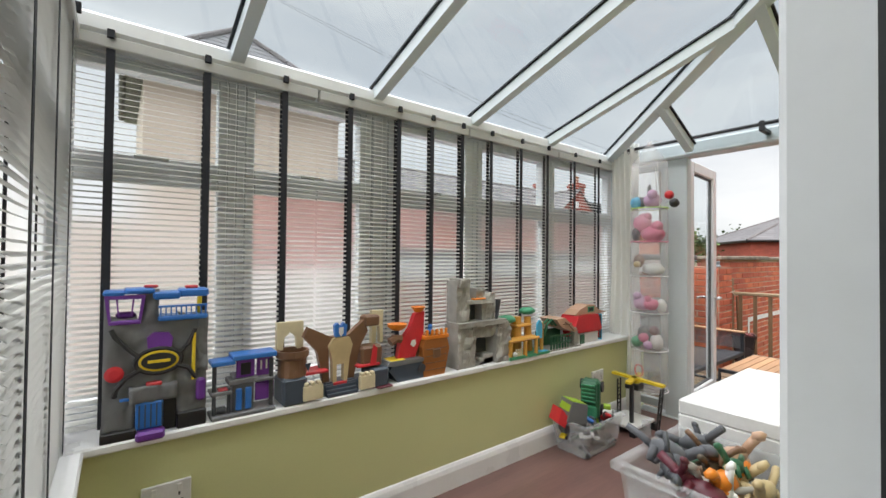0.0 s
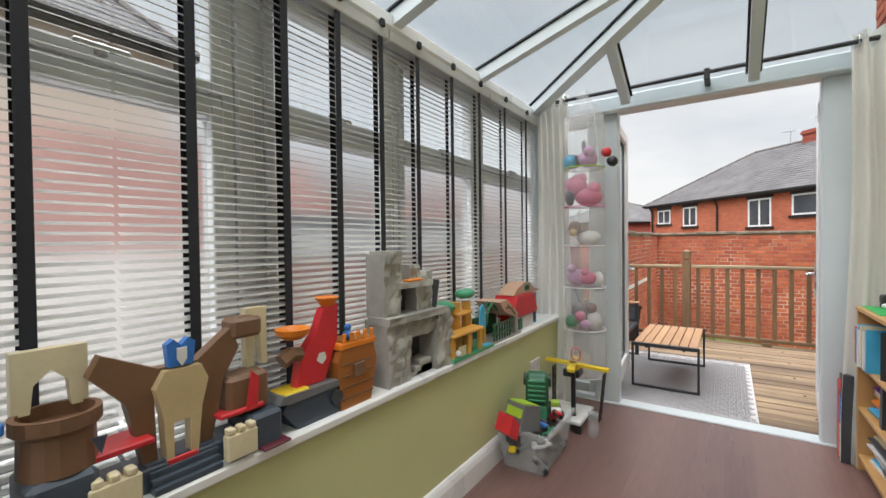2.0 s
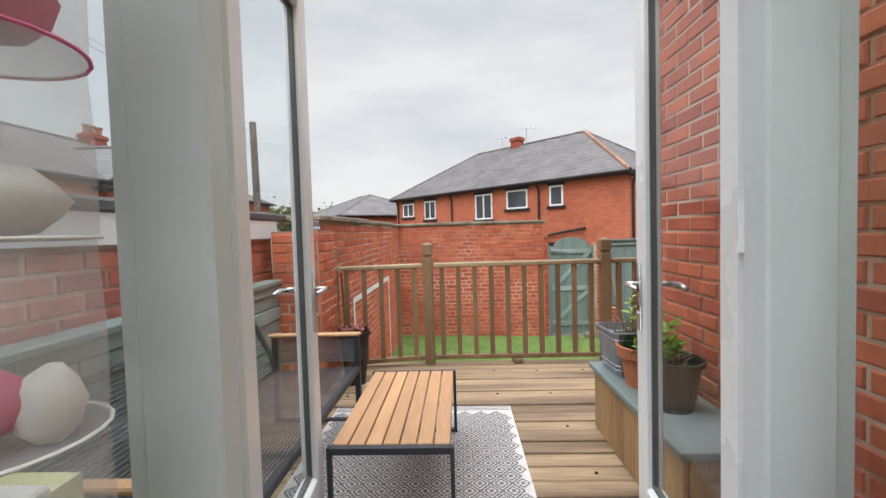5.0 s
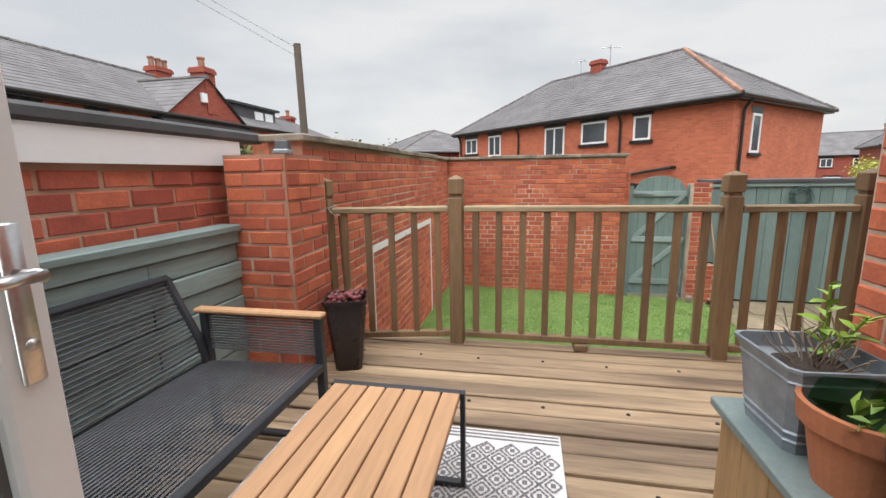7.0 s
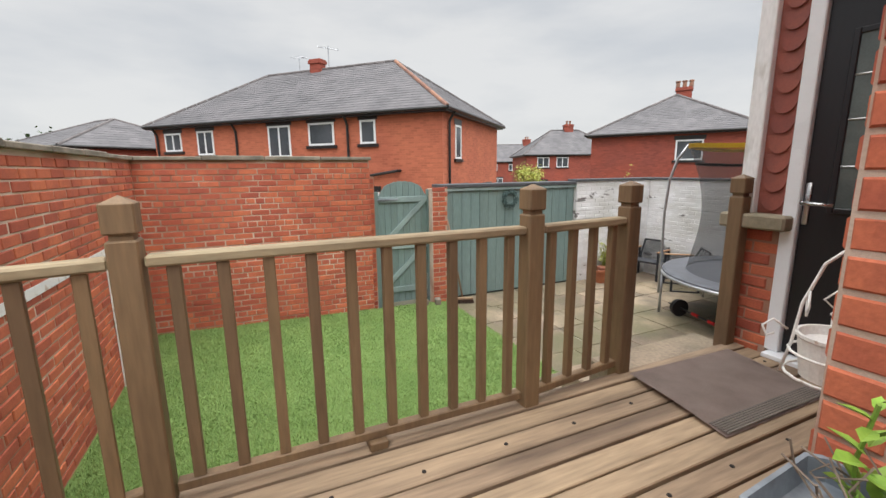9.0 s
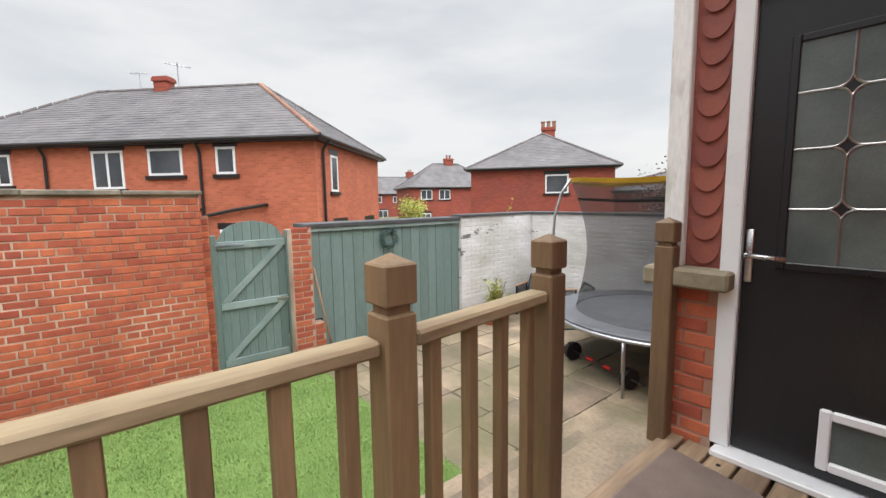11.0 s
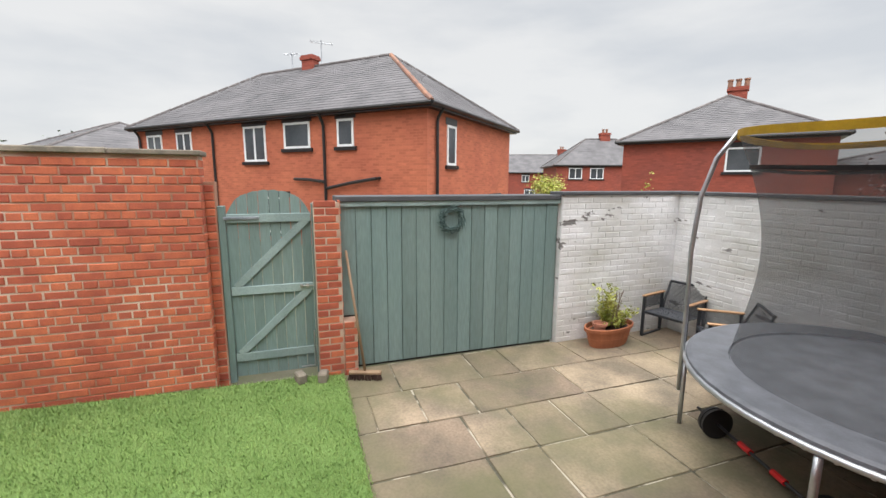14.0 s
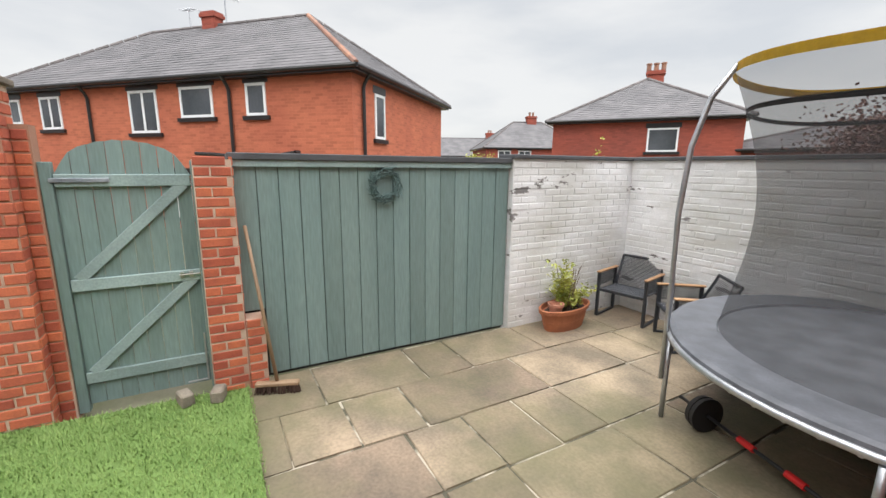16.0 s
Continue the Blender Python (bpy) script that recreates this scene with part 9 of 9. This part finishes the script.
for k, m in enumerate(("grey", "white", "blue", "dgrey", "green", "redp", "grey", "yellow", "white", "dgreen", "dgrey", "sky", "grey", "lime")):
    x, y, z = 3.80 + 0.05 * (k % 7) + rnd.uniform(-0.01, 0.01), 1.95 + 0.09 * (k // 7) + rnd.uniform(-0.01, 0.02), FLOOR + 0.03 + 0.07 * (k % 3)
    t = thing("toy_vehicle", (x, y, z), "small plastic toy car jumbled in the clear box", "toy", "toys in the clear box", turn=rnd.uniform(0, 360))
    bits(t, [("body", m, ("b", -0.045, -0.022, 0.012, 0.045, 0.022, 0.032, 0.006)), ("cabin", "dgrey" if m != "dgrey" else "white", ("b", -0.025, -0.018, 0.032, 0.018, 0.018, 0.05, 0.006)), *[("wheel", "black", ("c", (wx, wy, 0.012), (wx, wy + 0.008, 0.012), 0.012)) for wx in (-0.028, 0.028) for wy in (-0.028, 0.02)]])
    t.rotation_euler = (rnd.uniform(-0.7, 0.7), rnd.uniform(-0.9, 0.9), rnd.uniform(0, 6))

t = thing("toy_crane", (4.50, 1.99, FLOOR), "black toy platform with a yellow four-armed rotor on top", "toy")
bits(t, [("base", "white", ("b", -0.19, -0.10, 0.05, 0.10, 0.13, 0.07, 0.004)), ("base_leg", "black", ("b", -0.19, -0.10, 0.0, -0.15, -0.06, 0.05), ("b", 0.06, -0.12, 0.0, 0.10, -0.08, 0.05), ("b", -0.19, 0.09, 0.0, -0.15, 0.13, 0.05), ("b", 0.06, 0.09, 0.0, 0.10, 0.13, 0.05)),
         ("lattice_post", "black", *[("t", [(0.02 + 0.02 * s, -0.155, 0.02), (0.02 + 0.02 * s, -0.185, 0.32)], 0.006) for s in (-1, 1)], *[("t", [(0.0 if k % 2 else 0.04, -0.157 - 0.003 * k, 0.04 + 0.028 * k), (0.04 if k % 2 else 0.0, -0.160 - 0.003 * k, 0.068 + 0.028 * k)], 0.004) for k in range(9)]), ("lattice_post", "black", *[("t", [(0.02 + 0.02 * s, 0.13, 0.02), (0.02 + 0.02 * s, 0.13, 0.32)], 0.006) for s in (-1, 1)], *[("t", [(0.0 if k % 2 else 0.04, 0.13, 0.04 + 0.028 * k), (0.04 if k % 2 else 0.0, 0.13, 0.068 + 0.028 * k)], 0.004) for k in range(9)]),
         ("mast", "black", ("b", -0.115, -0.045, 0.05, -0.09, -0.02, 0.33, 0.004)), ("hub", "black", ("b", -0.05, -0.05, 0.28, 0.04, 0.05, 0.325, 0.006)), ("rotor_arm", "yellow", ("p", [(-0.02, 0.0), (0.0, 0.022), (0.03, 0.012), (0.22, 0.004), (0.235, 0.018), (0.22, 0.026), (0.02, 0.036), (-0.02, 0.03)], 0.001, 0.0))])
for a in (12, 82, 192, 262):
    bm = B()
    L = 0.225 if a in (82, 262) else 0.16
    o = [(0.0, -0.022), (L * 0.5, -0.018), (L - 0.02, -0.024), (L, -0.015), (L, 0.015), (L - 0.02, 0.024), (L * 0.5, 0.018), (0.0, 0.022)]
    prism(bm, [(x, y) for x, y in o], 0.016, Matrix.Translation((0, 0, 0.345)) @ pose(0, 0, 0, 0, 0, a) @ pose(0, 0, 0, 90, 0, 0))
    part("rotor_arm", bm, C["yellow"], t)
bits(t, [("rotor_hub", "yellow", ("c", (0, 0, 0.325), (0, 0, 0.352), 0.04, 0.034)), ("ring", "redp", ("t", [(0.06, 0.03 * math.cos(q * 0.524), 0.40 + 0.042 * math.sin(q * 0.524)) for q in range(13)], 0.005)), ("clear_canister", "clear", ("c", (-0.15, -0.16, 0.0), (-0.15, -0.16, 0.13), 0.03))])
bpy.data.objects.remove([c for c in t.children if c.name.startswith("rotor_arm")][0])

# ---- bricks of the walls ----
bricks(wl, pose(7.60, WALLY, 0.0), 4.67, 2.27, (8.6, WALLY, 1.9), M["brick"], M["brick_i"], 300, seed=1)
bricks(wg, pose(GATEX, WALLY, 0.0, 0, 0, -90), 2.825, 2.27, (GATEX, -0.2, 0.9), M["brick"], M["brick_i"], 300, seed=2, header_every=4)
bricks(wg, pose(GATEX, -0.315, 0.0), 0.22, 2.27, (GATEX, -0.315, 1), M["brick"], M["brick_i"], 60, seed=12)
bricks(pier, pose(7.19, 2.72, 0.0, 0, 0, -90), 0.35, 2.18, (7.19, 2.4, 1.6), M["brick"], M["brick_i"], 120, seed=3)
bricks(pier, pose(7.19, 2.37, 0.0), 0.41, 2.18, (7.19, 2.4, 1.6), M["brick"], M["brick_i"], 120, seed=4)
bricks(gp, pose(GATEX - 0.02, -1.285, 0.0, 0, 0, -90), 0.255, 1.85, (GATEX, -1.4, 1.0), M["brick"], M["brick_i"], 120, seed=5)
bricks(wg, pose(GX_BACK, -0.317, 0.0, 0, 0, -90), 0.096, 2.05, (GX_BACK, -0.4, 1.0), M["brick"], M["brick_i"], 60, seed=16)
bricks(gp, pose(GATEX - 0.02, -1.54, 0.0), 0.14, 1.85, (GATEX, -1.5, 1.0), M["brick"], M["brick_i"], 60, seed=6)
bricks(ww, pose(GATEX + 0.08, -4.22, 0.0, 0, 0, -90), 1.88, 1.89, (GATEX, -5, 1.0), M["white_brick"], M["white_brick"], 300, proud=0.0025, seed=7)
bricks(wr, pose(GATEX + 0.08, -6.10, 0.0, 0, 0, 180), 8.2, 1.89, (11.3, -6.1, 1.0), M["white_brick"], M["white_brick"], 300, proud=0.0025, seed=8)
bricks(ext, pose(3.0, 2.80, 0.92), 4.35, 1.21, (6.5, 2.8, 2.0), M["brick_dark"], M["brick_i"], 260, seed=9, course=0.08)
bricks(house, pose(6.665, HOUSEY, 0.92, 0, 0, 180), 1.675, 4.2, (6.7, HOUSEY, 1.9), M["brick"], M["brick_i"], 300, seed=10)
bricks(house, pose(6.665, PORCHY, 0.92, 0, 0, 90), 1.88, 4.2, (6.7, HOUSEY, 1.9), M["brick"], M["brick_i"], 160, seed=11)
bricks(pf, pose(7.980, PORCHY - 0.004, 0.92, 0, 0, 180), 0.262, 0.83, (7.9, PORCHY, 1.4), M["brick"], M["brick_i"], 80, seed=13)
bricks(porch, pose(7.935, PORCHY - 3.0, 0.0, 0, 0, 90), 2.94, 1.75, (8.1, PORCHY, 1.2), M["brick"], M["brick_i"], 120, seed=14)
bricks(gp, pose(GATEX - 0.015, -1.545, 0.0, 0, 0, -90), 0.14, 0.60, (GATEX, -1.6, 0.3), M["brick"], M["brick_i"], 60, seed=15)
